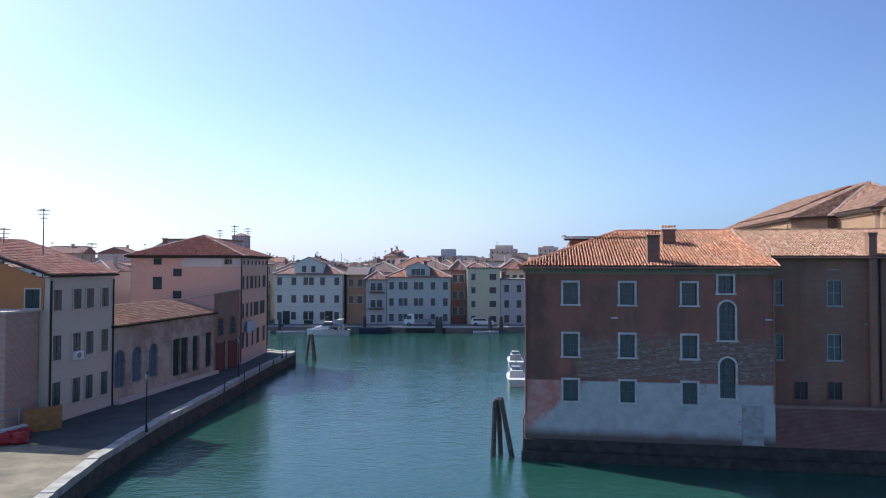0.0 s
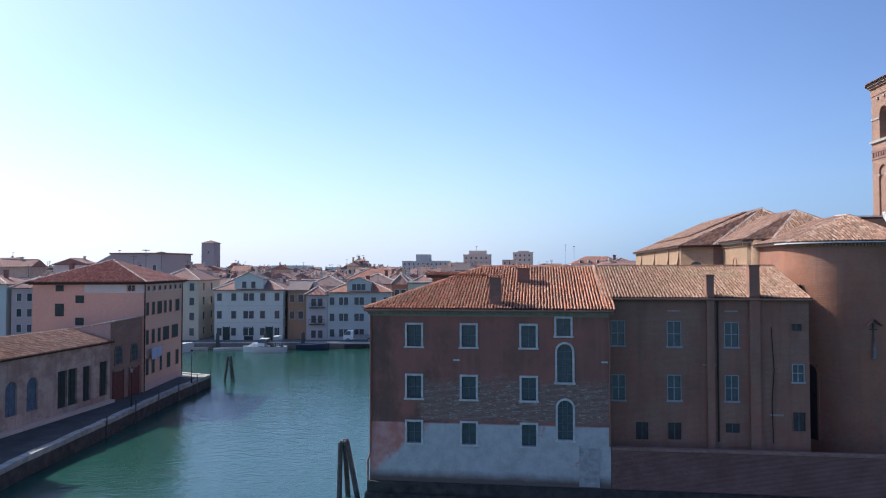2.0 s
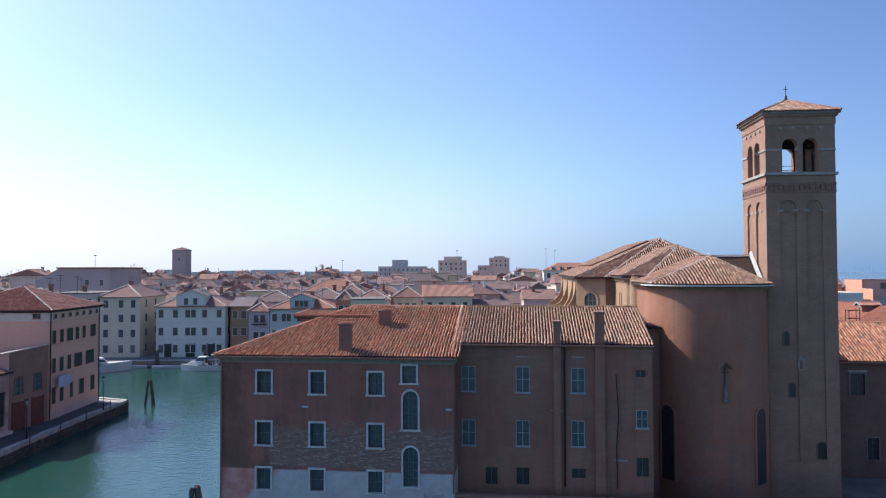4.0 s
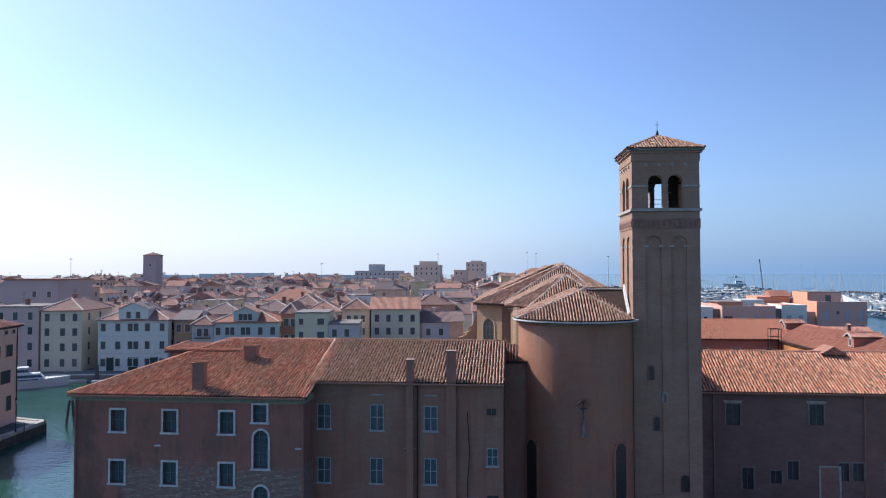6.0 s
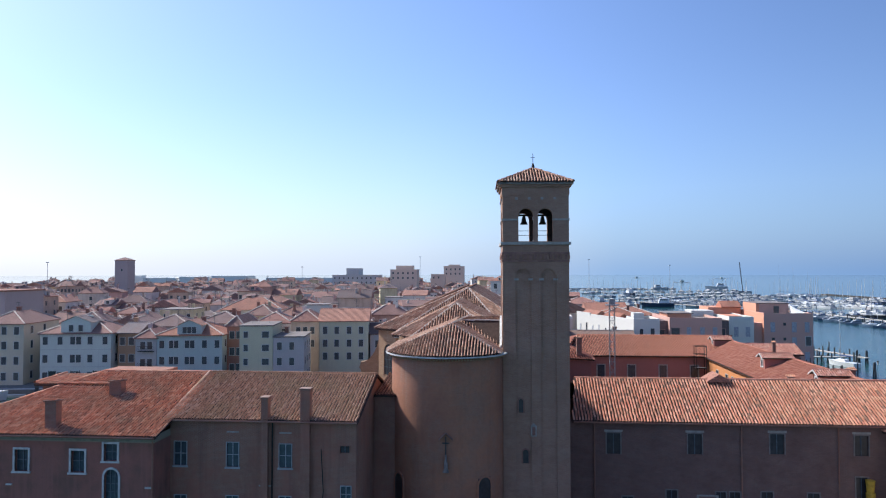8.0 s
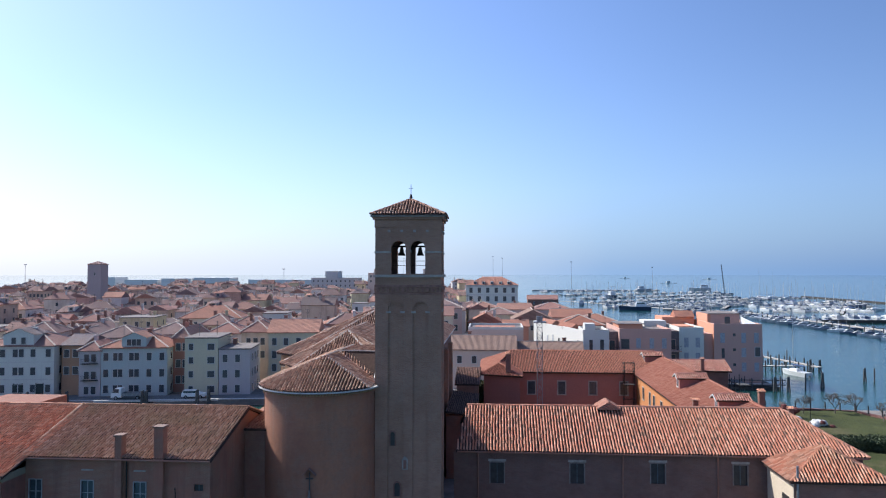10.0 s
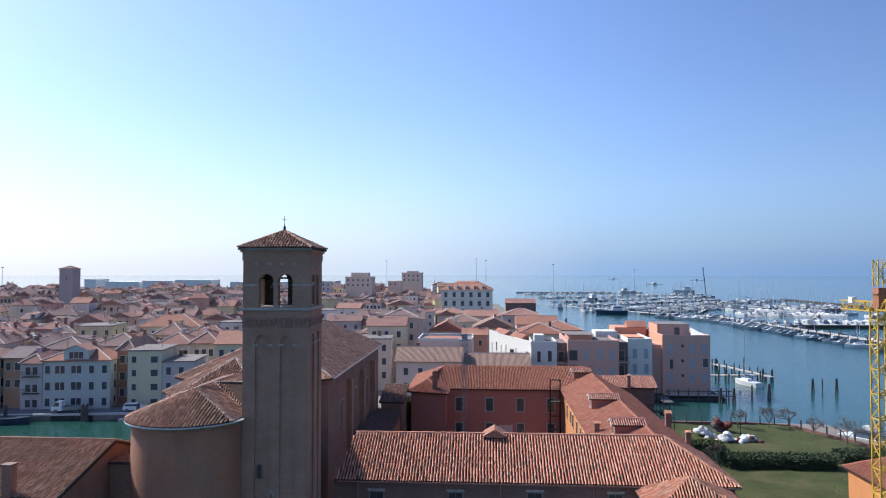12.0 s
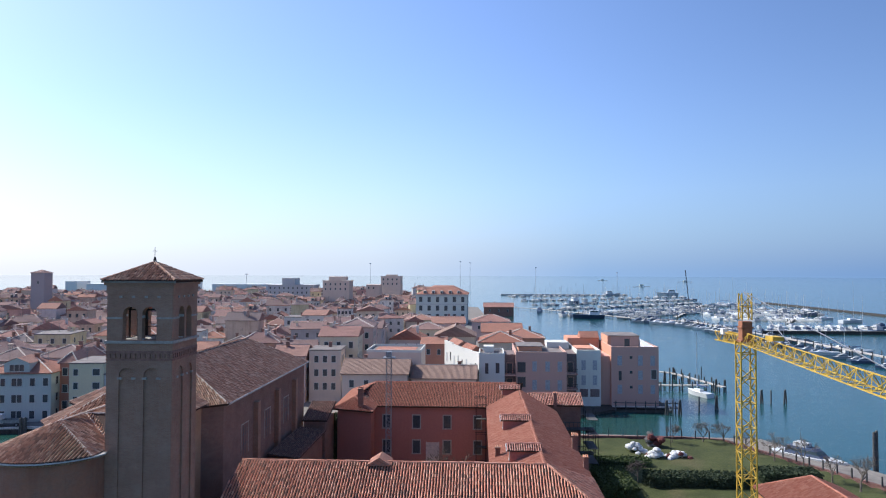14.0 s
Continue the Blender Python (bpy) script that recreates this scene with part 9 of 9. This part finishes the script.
def trawler(x, y, turn, L, label, paint):
    """A fishing trawler: high bow, wheelhouse aft, goalpost gantry and derricks."""
    t = thing("trawler", label, "boat", (x, y, 0), group="fishing trawlers")
    m_ = pose(x, y, 0, 0, 0, turn)
    o = Mesh(m_)
    hull(o, L, L * 0.26, L * 0.12)
    part("hull", o, paint, t)
    o = Mesh(m_)
    o.solid([(-L * .36, -L * .09, L * .12), (-L * .02, -L * .09, L * .12), (-L * .02, L * .09, L * .12), (-L * .36, L * .09, L * .12)], [(-L * .34, -L * .08, L * .27), (-L * .06, -L * .08, L * .27), (-L * .06, L * .08, L * .27), (-L * .34, L * .08, L * .27)])
    part("wheelhouse", o, M_HULLW, t)
    o = Mesh(m_)
    o.box(-L * .30, -L * .055, -L * .084, L * .084, L * .205, L * .245)
    part("wheelhouse_window", o, M_GLASS, t)
    for sy in (-1, 1):
        o = Mesh(m_)
        o.tube((-L * .44, sy * L * .08, L * .12), (-L * .41, sy * L * .06, L * .46), 0.16, 0.12, 6)
        part("gantry_leg", o, M_POLE, t)
    o = Mesh(m_)
    o.tube((-L * .41, -L * .08, L * .46), (-L * .41, L * .08, L * .46), 0.14, n=6)
    part("gantry_beam", o, M_POLE, t)
    o = Mesh(m_)
    o.tube((L * .12, 0, L * .12), (L * .12, 0, L * .62), 0.16, 0.10, 6)
    part("foremast", o, M_POLE, t)
    for a_ in (-1, 1):
        o = Mesh(m_)
        o.tube((L * .12, 0, L * .2), (L * .12 + a_ * L * .2, 0, L * .48), 0.09, 0.07, 5)
        part("derrick", o, M_POLE, t)


trawler(230, 905, 15, 22, "grey fishing trawler with tall gantry beyond the marina", M_POLE)
trawler(305, 930, 170, 27, "grey fishing trawler with derricks beyond the marina", M_POLE)
trawler(150, 670, 100, 24, "dark-hulled fishing trawler with white wheelhouse in the marina", M_NAVY)
trawler(133, 463, 176, 20, "long dark-hulled work trawler moored at the marina pier", M_NAVY)
for x, y, turn, L_ in ((285.6, 439.8, 20, 17), (282, 467, 200, 13), (288, 649, 15, 18), (281, 655, 190, 19), (297, 640, 20, 15)):
    big = sail_boat(L_, "large white sailing yacht with tall bare mast", group="large sailing yachts")
    big.matrix_basis = pose(x, y, 0, 0, 0, turn)
pm = thing("piling_rig", "tall slightly leaning dark steel mast at the marina's outer end", "mast", (283.8, 763.7, 0))
o = Mesh()
lattice(o, Vector((283.8, 763.7, 0)), Vector((280.5, 763.7, 32)), 0.6, 18, 0.07)
part("lattice_mast", o, M_IRON, pm)
o = Mesh()
o.box(278, 291, 759, 769, -0.4, 1.8)
part("pontoon", o, M_NAVY, pm)
for x0, x1, y in ((375, 408, 1458), (655, 695, 2150), (455, 490, 2390)):
    t = thing("fish_farm", "low dark mussel farm frame far out on the lagoon", "fish farm", ((x0 + x1) / 2, y, 0), group="far lagoon structures")
    o = Mesh()
    o.box(x0, x1, y, y + 3, 0.3, 0.8)
    part("rail", o, M_SILO, t)
    o = Mesh()
    o.box((x0 + x1) / 2 - 3, (x0 + x1) / 2 + 4, y, y + 6, 0.5, 4.5)
    part("hut", o, M_BLUEGREY, t)
    for k in range(7):
        o = Mesh()
        o.tube((x0 + (x1 - x0) * k / 6, y - 0.5, -1), (x0 + (x1 - x0) * k / 6, y - 0.5, 1.8), 0.3, n=5)
        part("post", o, M_SILO, t)
moor(119, 489, 100, 0, 1.2)
moor(124, 486, 95, 2, 1.4)
moor(108, 533, 80, 0, 1.3)
wb = sail_boat(8.6, "white sailing boat moored at the jetty", group="harbour boats")
wb.matrix_basis = pose(116.7, 180.6, 0, 0, 0, 110) @ Matrix.Diagonal((1, 1.1, 1.25, 1))
gb2 = motor_yacht(12.0, "white motor boat moored at the garden wall", M_HULLW, group="harbour boats")
gb2.matrix_basis = pose(115.2, 119.2, 0, 0, 0, -56)

# boats of the canal
fb = thing("fishing_boat", "white working fishing boat with deck gear at the far quay", "boat", (-37, 126.5, 0))
FM = FQ @ pose(-15.3, -5.2, 0, 0, 0, 180)
o = Mesh(FM)
hull(o, 7.8, 2.6, 1.0)
part("hull", o, M_HULLW, fb)
for sy in (-1, 1):
    o = Mesh(FM)
    o.tube((-3.9, sy * 1.2, 1.02), (0.4, sy * 1.29, 1.06), 0.05, n=6)
    part("rubbing_strake", o, M_NAVY, fb)
o = Mesh(FM)
o.solid([(-0.2, -0.95, 1.05), (2.7, -0.55, 1.2), (2.7, 0.55, 1.2), (-0.2, 0.95, 1.05)], [(-0.2, -0.85, 1.75), (2.1, -0.45, 1.6), (2.1, 0.45, 1.6), (-0.2, 0.85, 1.75)])
part("coachroof", o, M_HULLW, fb)
o = Mesh(FM)
o.solid([(-0.6, -0.9, 1.7), (1.1, -0.75, 1.7), (1.1, 0.75, 1.7), (-0.6, 0.9, 1.7)], [(-0.6, -0.8, 2.35), (0.5, -0.66, 2.35), (0.5, 0.66, 2.35), (-0.6, 0.8, 2.35)])
part("wheelhouse_window", o, M_GLASS, fb)
o = Mesh(FM)
o.solid([(-0.9, -0.95, 2.35), (0.75, -0.75, 2.35), (0.75, 0.75, 2.35), (-0.9, 0.95, 2.35)], [(-0.8, -0.85, 2.47), (0.6, -0.65, 2.47), (0.6, 0.65, 2.47), (-0.8, 0.85, 2.47)])
part("wheelhouse_roof", o, M_FRAMEW, fb)
for sy in (-0.9, 0.9):
    o = Mesh(FM)
    for x in (-2.0, -2.7):
        o.tube((x, sy, 1.0), (x + 0.15, sy, 2.75), 0.05, n=6)
    o.tube((-1.85, sy, 2.75), (-2.55, sy, 2.75), 0.05, n=6)
    part("gantry_leg", o, M_FRAMEW, fb)
o = Mesh(FM)
o.box(-2.7, -1.7, -1.0, 1.0, 2.75, 2.87)
part("gantry_top", o, M_FRAMEW, fb)
o = Mesh(FM)
o.tube((-2.2, 0, 2.85), (-2.35, 0, 4.3), 0.04, n=6)
o.tube((-2.3, -0.5, 3.6), (-2.3, 0.5, 3.6), 0.025, n=5)
part("mast", o, M_ZINC, fb)
o = Mesh(FM)
for k in range(7):
    x = 1.2 + 0.4 * k
    o.tube((x, -0.95 + 0.13 * k, 1.1), (x, -0.95 + 0.13 * k, 1.7), 0.02, n=4)
o.tube((1.2, -0.95, 1.7), (3.6, -0.17, 1.7), 0.022, n=4)
part("bow_rail", o, M_ZINC, fb)
o = Mesh(FM)
for k in range(9):
    lump(o, (-3.4 + 0.3 * k, rg.uniform(-0.7, 0.7), 1.15), rg.uniform(0.14, 0.26), rg)
part("deck_gear", o, M_NAVY, fb)
db = thing("work_boat", "dark blue workboat moored behind the fishing boat", "boat", (-31, 127, 0))
o = Mesh(FQ @ pose(-7.0, -2.3, 0, 0, 0, 0))
hull(o, 6.0, 2.2, 1.1)
part("hull", o, M_NAVY, db)
gbt = thing("patrol_boat", "white and grey cabin cruiser moored in the side canal", "boat", (-48, 118, 0))
GM = FQ @ pose(-34.0, -7.0, 0, 0, 0, 25)
o = Mesh(GM)
hull(o, 13.0, 3.8, 1.5)
part("hull", o, M_HULLW, gbt)
o = Mesh(GM)
o.tube((-6.4, -1.75, 1.45), (1.5, -1.95, 1.6), 0.09, n=6)
part("rubbing_strake", o, M_NAVY, gbt)
for nm, mt, x0, x1, hw, z0, z1, rake in (("cabin", M_HULLW, -4.6, 2.6, 1.45, 1.5, 2.5, 0.9), ("cabin_window", M_GLASS, -4.3, 2.2, 1.47, 1.85, 2.3, 0.4), ("wheelhouse", M_HULLW, -3.6, 0.2, 1.2, 2.5, 3.5, 0.7), ("wheelhouse_window", M_GLASS, -3.4, 0.05, 1.22, 2.8, 3.25, 0.35), ("wheelhouse_roof", M_FRAMEW, -4.2, 0.0, 1.35, 3.5, 3.62, 0.1)):
    o = Mesh(GM)
    o.solid([(x0, -hw, z0), (x1, -hw * 0.85, z0), (x1, hw * 0.85, z0), (x0, hw, z0)], [(x0 + 0.1, -hw * 0.92, z1), (x1 - rake, -hw * 0.78, z1), (x1 - rake, hw * 0.78, z1), (x0 + 0.1, hw * 0.92, z1)])
    part(nm, o, mt, gbt)
o = Mesh(GM)
o.tube((-1.6, 0, 3.6), (-1.9, 0, 6.0), 0.05, n=6)
o.tube((-1.75, -0.7, 4.9), (-1.75, 0.7, 4.9), 0.03, n=5)
part("mast", o, M_ZINC, gbt)
o = Mesh(GM)
for k in range(8):
    x = 2.6 + 0.5 * k
    o.tube((x, -1.7 + 0.2 * k, 1.6), (x, -1.7 + 0.2 * k, 2.3), 0.025, n=4)
o.tube((2.6, -1.7, 2.3), (6.1, -0.3, 2.3), 0.025, n=4)
part("bow_rail", o, M_ZINC, gbt)
o = Mesh(GM)
for k in range(6):
    lump(o, (-5.8 + 0.25 * k, rg.uniform(-1.1, 1.1), 1.7), rg.uniform(0.2, 0.35), rg)
part("deck_gear", o, M_CANVAS, gbt)
for u0, v0, L_ in ((-22.5, -2.0, 5.5), (-29.0, -1.6, 5.0), (13.5, -1.6, 4.8)):
    t = thing("skiff", "small pale open skiff at the far quay", "boat", tuple(FQ @ Vector((u0, v0, 0))), group="skiffs")
    o = Mesh(FQ @ pose(u0, v0, 0, 0, 0, 4))
    hull(o, L_, 1.4, 0.42)
    part("hull", o, M_BOATS, t)
for u0 in (-16.2, -9.2, 4.3, 5.0, 14.2, 16.3, -25.0):
    q = FQ @ Vector((u0, -0.7, 0))
    dolphin(q.x, q.y, [(-0.25, 0, 2.9, -0.1, 0), (0.25, 0, 3.0, 0.1, 0)], "pair of dark mooring piles at the far quay", 0.2)
sb = motor_yacht(6.8, "white motor boat moored beside the red house", M_HULLW, group="canal boats")
sb.matrix_basis = pose(-4.2, 90.0, 0, 0, 0, 95)
copy_thing(sb, pose(-3.5, 76.5, 0, 0, 0, 95))

# truck and car on the far quay
M_TYRE = simple("tyre_rubber", (0.02, 0.02, 0.02), 0.9)


def wheel(parent, m, x, y, r):
    o = Mesh(m)
    o.tube((x, y - 0.11, r), (x, y + 0.11, r), r, n=14)
    wl = part("wheel", o, M_TYRE, parent)
    o = Mesh(m)
    o.tube((x, y - 0.125, r), (x, y + 0.125, r), r * 0.55, n=10)
    part("rim", o, M_ZINC, wl)


VM = FQ @ pose(1.0, 1.6, 1.13)
tr = thing("flatbed_truck", "small white cab truck with open dark flatbed on the quay road", "truck", tuple(VM @ Vector((0, 0, 0))))
o = Mesh(VM)
o.solid([(-2.9, -0.95, 0.45), (-1.0, -0.95, 0.45), (-1.0, 0.95, 0.45), (-2.9, 0.95, 0.45)], [(-2.9, -0.92, 1.2), (-1.0, -0.95, 1.2), (-1.0, 0.95, 1.2), (-2.9, 0.92, 1.2)])
o.solid([(-2.8, -0.92, 1.2), (-1.0, -0.95, 1.2), (-1.0, 0.95, 1.2), (-2.8, 0.92, 1.2)], [(-2.15, -0.82, 2.15), (-1.05, -0.85, 2.15), (-1.05, 0.85, 2.15), (-2.15, 0.82, 2.15)])
part("cab", o, M_WHITE, tr)
o = Mesh(VM)
o.solid([(-2.66, -0.94, 1.3), (-1.5, -0.96, 1.3), (-1.5, 0.96, 1.3), (-2.66, 0.94, 1.3)], [(-2.22, -0.86, 2.0), (-1.5, -0.88, 2.0), (-1.5, 0.88, 2.0), (-2.22, 0.86, 2.0)])
part("cab_window", o, M_GLASS, tr)
o = Mesh(VM)
o.box(-0.95, 3.1, -1.0, 1.0, 0.7, 0.85)
for a in ((-0.95, 3.1, -1.0, -0.95), (-0.95, 3.1, 0.95, 1.0), (3.05, 3.1, -0.95, 0.95), (-0.95, -0.9, -0.95, 0.95)):
    o.box(*a, 0.85, 1.25)
part("flatbed", o, M_ZINC, tr)
for x in (-2.0, 1.9):
    for y in (-0.85, 0.85):
        wheel(tr, VM, x, y, 0.36)
CM = FQ @ pose(13.0, 1.8, 1.13)
car = thing("parked_car", "white estate car parked on the quay road", "car", tuple(CM @ Vector((0, 0, 0))))
o = Mesh(CM)
prof = [(-2.15, 0.35), (2.15, 0.35), (2.18, 0.75), (2.0, 0.95), (1.1, 1.0), (-2.12, 1.0), (-2.2, 0.7)]
o.solid([(x, 0.86, z) for x, z in prof], [(x, -0.86, z) for x, z in prof])
part("body", o, M_WHITE, car)
o = Mesh(CM)
prof = [(-2.1, 1.0), (1.05, 1.0), (0.35, 1.52), (-1.9, 1.52)]
o.solid([(x, 0.74, z) for x, z in prof], [(x, -0.74, z) for x, z in prof])
part("roof", o, M_WHITE, car)
o = Mesh(CM)
prof = [(-1.9, 1.05), (0.85, 1.05), (0.3, 1.44), (-1.8, 1.44)]
o.solid([(x, 0.76, z) for x, z in prof], [(x, -0.76, z) for x, z in prof])
part("side_window", o, M_GLASS, car)
for x in (-1.35, 1.35):
    for y in (-0.78, 0.78):
        wheel(car, CM, x, y, 0.32)


# ---- small things of the near buildings ----
def pipe(parent, pts, r, mat, name="downpipe"):
    o = Mesh()
    for a, b in zip(pts, pts[1:]):
        o.tube(a, b, r, n=8)
    return part(name, o, mat, parent)


pipe(ml, [(X0 + 0.05, FY - 0.1, 12.2), (X0 + 0.05, FY - 0.1, 3.0), (X0 - 0.1, FY - 0.16, 2.6), (X0 - 0.1, FY - 0.16, 1.3)], 0.06, M_WING)
pipe(ml, [(X1 - 0.06, FY - 0.1, 12.2), (X1 - 0.06, FY - 0.1, 3.9)], 0.05, M_WING)
pipe(ml, [(X0 - 0.3, FY - 0.44, 12.28), (X1 + 0.2, FY - 0.44, 12.28)], 0.07, M_WING, "gutter")
pipe(wg, [(X1 + 0.1, WY - 0.36, 12.96), (WX1 + 0.1, WY - 0.36, 12.96)], 0.07, M_WING, "gutter")
pipe(wg, [(20.75, WY - 0.1, 12.9), (20.75, WY - 0.1, 3.9)], 0.05, M_IRON)
pipe(wg, [(24.0, WY - 0.1, 11.2), (24.15, WY - 0.1, 8.5), (24.0, WY - 0.1, 6.5), (24.05, WY - 0.1, 3.9)], 0.03, M_IRON, "cable")
pipe(rw, [(RWX0 + 0.3, RWY - 0.42, 10.38), (RWX1 + 0.3, RWY - 0.42, 10.38)], 0.07, M_WING, "gutter")
for x in (43.2, 54.9, 62.4):
    pipe(rw, [(x, RWY - 0.08, 10.3), (x, RWY - 0.08, 1.2)], 0.06, M_WING)
for h in rh[:5]:
    o = Mesh()
    o.box(RWX0 + h[0] - 0.18, RWX0 + h[1] + 0.18, RWY - 0.07, RWY + 0.02, h[3] + 0.11, h[3] + 0.28)
    part("lintel", o, M_STONEDULL, rw)
o = Mesh()
for x0, x1, z0, z1 in ((51.35, 51.5, 1.2, 4.5), (52.9, 53.05, 1.2, 4.5), (51.35, 53.05, 4.5, 4.62)):
    o.box(x0, x1, RWY - 0.06, RWY + 0.02, z0, z1)
part("door_frame", o, M_STONEDULL, rw)
o = Mesh()
o.box(51.5, 52.9, RWY - 0.03, RWY + 0.02, 1.2, 4.5)
part("door", o, M_BRICKDARK, rw)
# old door and iron anchors on the red house
o = Mesh()
o.box(11.95, 13.0, FY - 0.05, FY + 0.02, 1.35, 3.75)
o.box(11.85, 11.95, FY - 0.08, FY + 0.02, 1.35, 3.85)
o.box(13.0, 13.1, FY - 0.08, FY + 0.02, 1.35, 3.85)
part("door", o, simple("bleached_door", (0.36, 0.35, 0.345), 0.85), ml)
for x, z in ((4.15, 9.05), (13.45, 9.05)):
    o = Mesh()
    o.box(x - 0.2, x + 0.2, FY - 0.09, FY + 0.01, z, z + 0.1)
    part("wall_anchor", o, M_STONEWHITE, ml)
for x, z in ((17.66, 12.15), (21.2, 12.15), (23.9, 5.6), (19.85, 8.7)):
    o = Mesh()
    o.box(x, x + 0.8, WY - 0.06, WY + 0.01, z, z + 0.09)
    part("stone_string", o, M_STONEDULL, wg)
# rubbish chute under the broken window
ct = thing("rubbish_chute", "yellow plastic rubbish chute below a broken window", "chute", (64.6, RWY - 0.35, 1.1))
for k in range(5):
    o = Mesh()
    z = 6.2 - 1.0 * k
    o.tube((64.6, RWY - 0.4, z - 1.05), (64.6, RWY - 0.4, z), 0.26, 0.36, 12)
    part("chute_section", o, M_YELLOW, ct)

# clutter on the near quay
M_ORANGEMESH = simple("orange_barrier_mesh", (0.34, 0.165, 0.06), 0.8, vary=0.3)
br_ = thing("barrier_panel", "faded orange mesh barrier leaning by the house corner", "barrier", (-33.0, 42.6, QZ))
o = Mesh()
o.solid([(-33.9, 41.7, QZ), (-32.3, 43.3, QZ), (-32.38, 43.38, QZ), (-33.98, 41.78, QZ)], [(-33.9, 41.7, QZ + 1.45), (-32.3, 43.3, QZ + 1.6), (-32.38, 43.38, QZ + 1.6), (-33.98, 41.78, QZ + 1.45)])
part("mesh_panel", o, M_ORANGEMESH, br_)
tp = thing("red_tarpaulin", "crumpled red tarpaulin heap on the quay", "tarpaulin", (-33.2, 39.3, QZ))
o = Mesh()
rq = random.Random(3)
for k in range(5):
    lump(o, (-33.2 + rq.gauss(0, 0.5), 39.3 + rq.gauss(0, 0.4), QZ + 0.3), 0.55, rq)
part("heap", o, simple("red_tarp", (0.35, 0.03, 0.03), 0.7), tp)
wl = Mesh()
wl.prism([(-33.4, 41.2), (-33.0, 41.0), (-35.0, 30.5), (-35.4, 30.5)], QZ - 0.2, QZ + 0.75)
setting("wall_low_quay", wl, M_STONEWHITE, "low white parapet on the quay", "wall")
rl_ = thing("quay_railing", "grey tubular railing on the low parapet", "railing", (-34.2, 36, QZ + 0.7))
for k in range(5):
    o = Mesh()
    p = Vector((-33.3, 40.6, 0)).lerp(Vector((-35.1, 31.0, 0)), k / 4)
    o.tube((p.x, p.y, QZ + 0.7), (p.x, p.y, QZ + 1.9), 0.035, n=6)
    part("post", o, M_ZINC, rl_)
for z in (1.3, 1.88):
    o = Mesh()
    o.tube((-33.3, 40.6, QZ + z), (-35.1, 31.0, QZ + z), 0.03, n=6)
    part("rail", o, M_ZINC, rl_)
yl = Mesh()
yl.prism([(-29.2, 33.0), (-28.75, 33.0), (-31.1, 39.6), (-31.6, 39.6)], QZ - 0.02, QZ - 0.012)
setting("trim_yellow_line", yl, simple("worn_yellow_line", (0.55, 0.40, 0.10), 0.9, vary=0.4), "worn yellow line on the quay paving", "road marking")
ac = thing("air_conditioner", "white air conditioning unit on the beige house wall", "air conditioner", (LX + 0.2, 46.4, 6.2))
o = Mesh()
o.box(LX, LX + 0.32, 46.5, 47.4, 5.55, 6.15)
part("casing", o, M_WHITE, ac)
o = Mesh()
o.tube((LX + 0.33, 46.85, 5.85), (LX + 0.36, 46.85, 5.85), 0.22, n=14)
part("fan_grille", o, M_ZINC, ac)
for y in (44.2, 51.25):
    pipe(h1, [(LX + 0.07, y, 11.3), (LX + 0.07, y, QZ)], 0.06, M_IRON)
# iron posts and bollards along the quay edge
for k, (x, y) in enumerate(((-29.0, 59.5), (-29.7, 65.2), (-30.6, 71.0), (-31.3, 76.5), (-31.9, 82.0), (-32.3, 86.3))):
    bo = thing("quay_post", "thin wooden mooring post at the quay edge", "post", (x, y, QZ), group="quay posts")
    o = Mesh()
    o.tube((x + 0.45, y, -1), (x + 0.45, y, QZ + 0.8), 0.055, n=8)
    part("post", o, M_WOOD, bo)

# near quay paving inside the sunlit patch, painted paler than the street
cp = Mesh()
cp.prism([(-35.0, 20.0), (-20.9, 20.0), (-25.0, 34.6), (-25.9, 38.6), (-33.2, 39.4), (-35.0, 36.0)], QZ - 0.3, QZ + 0.004)
setting("pavement_quay_apron", cp, M_SUNLIT_PAVE, "pale worn concrete apron at the quay", "pavement")
# pale patch on the quay corner, its sunlight painted into the colour
tp_ = Mesh()
tp_.prism([(-35.9, 85.3), (-32.5, 84.6), (-32.7, 86.95), (-37.6, 87.9)], QZ - 0.3, QZ + 0.006)
setting("pavement_quay_tip", tp_, M_STONEDULL, "pale stone paving at the quay corner", "pavement")

# timber landing at the foot of the waterfront house
ld = thing("timber_landing", "dark timber landing stage at the foot of the waterfront house", "landing stage", (100, FH - 3.5, 0))
for x in np.arange(92.5, 105.6, 2.1):
    o = Mesh()
    o.tube((x, FH - 4.4, -1.5), (x, FH - 4.4, 2.4), 0.14, 0.12, 7)
    part("post", o, M_WOOD, ld)
for z in (0.9, 1.9):
    o = Mesh()
    o.box(92.0, 105.8, FH - 4.36, FH - 4.22, z, z + 0.16)
    part("beam", o, M_WOOD, ld)
o = Mesh()
o.box(92.0, 105.8, FH - 4.2, FH - 2.6, 0.95, 1.05)
part("deck", o, M_DECK, ld)
# timber scaffold at the end of the cloister annex
sf = thing("scaffold", "dark timber and tube scaffold against the cloister annex", "scaffold", (79.0, 108, 1.2))
for x in (78.5, 79.9):
    for y in (105.2, 107.4, 109.6):
        o = Mesh()
        o.tube((x, y, 1.2), (x, y, 10.2), 0.05, n=6)
        part("standard", o, M_IRON, sf)
for z in (3.2, 5.2, 7.2, 9.2):
    for x in (78.5, 79.9):
        o = Mesh()
        o.tube((x, 104.9, z), (x, 109.9, z), 0.045, n=6)
        part("ledger", o, M_IRON, sf)
    o = Mesh()
    o.box(78.5, 79.9, 105.0, 109.8, z + 0.05, z + 0.1)
    part("platform", o, M_WOOD, sf)
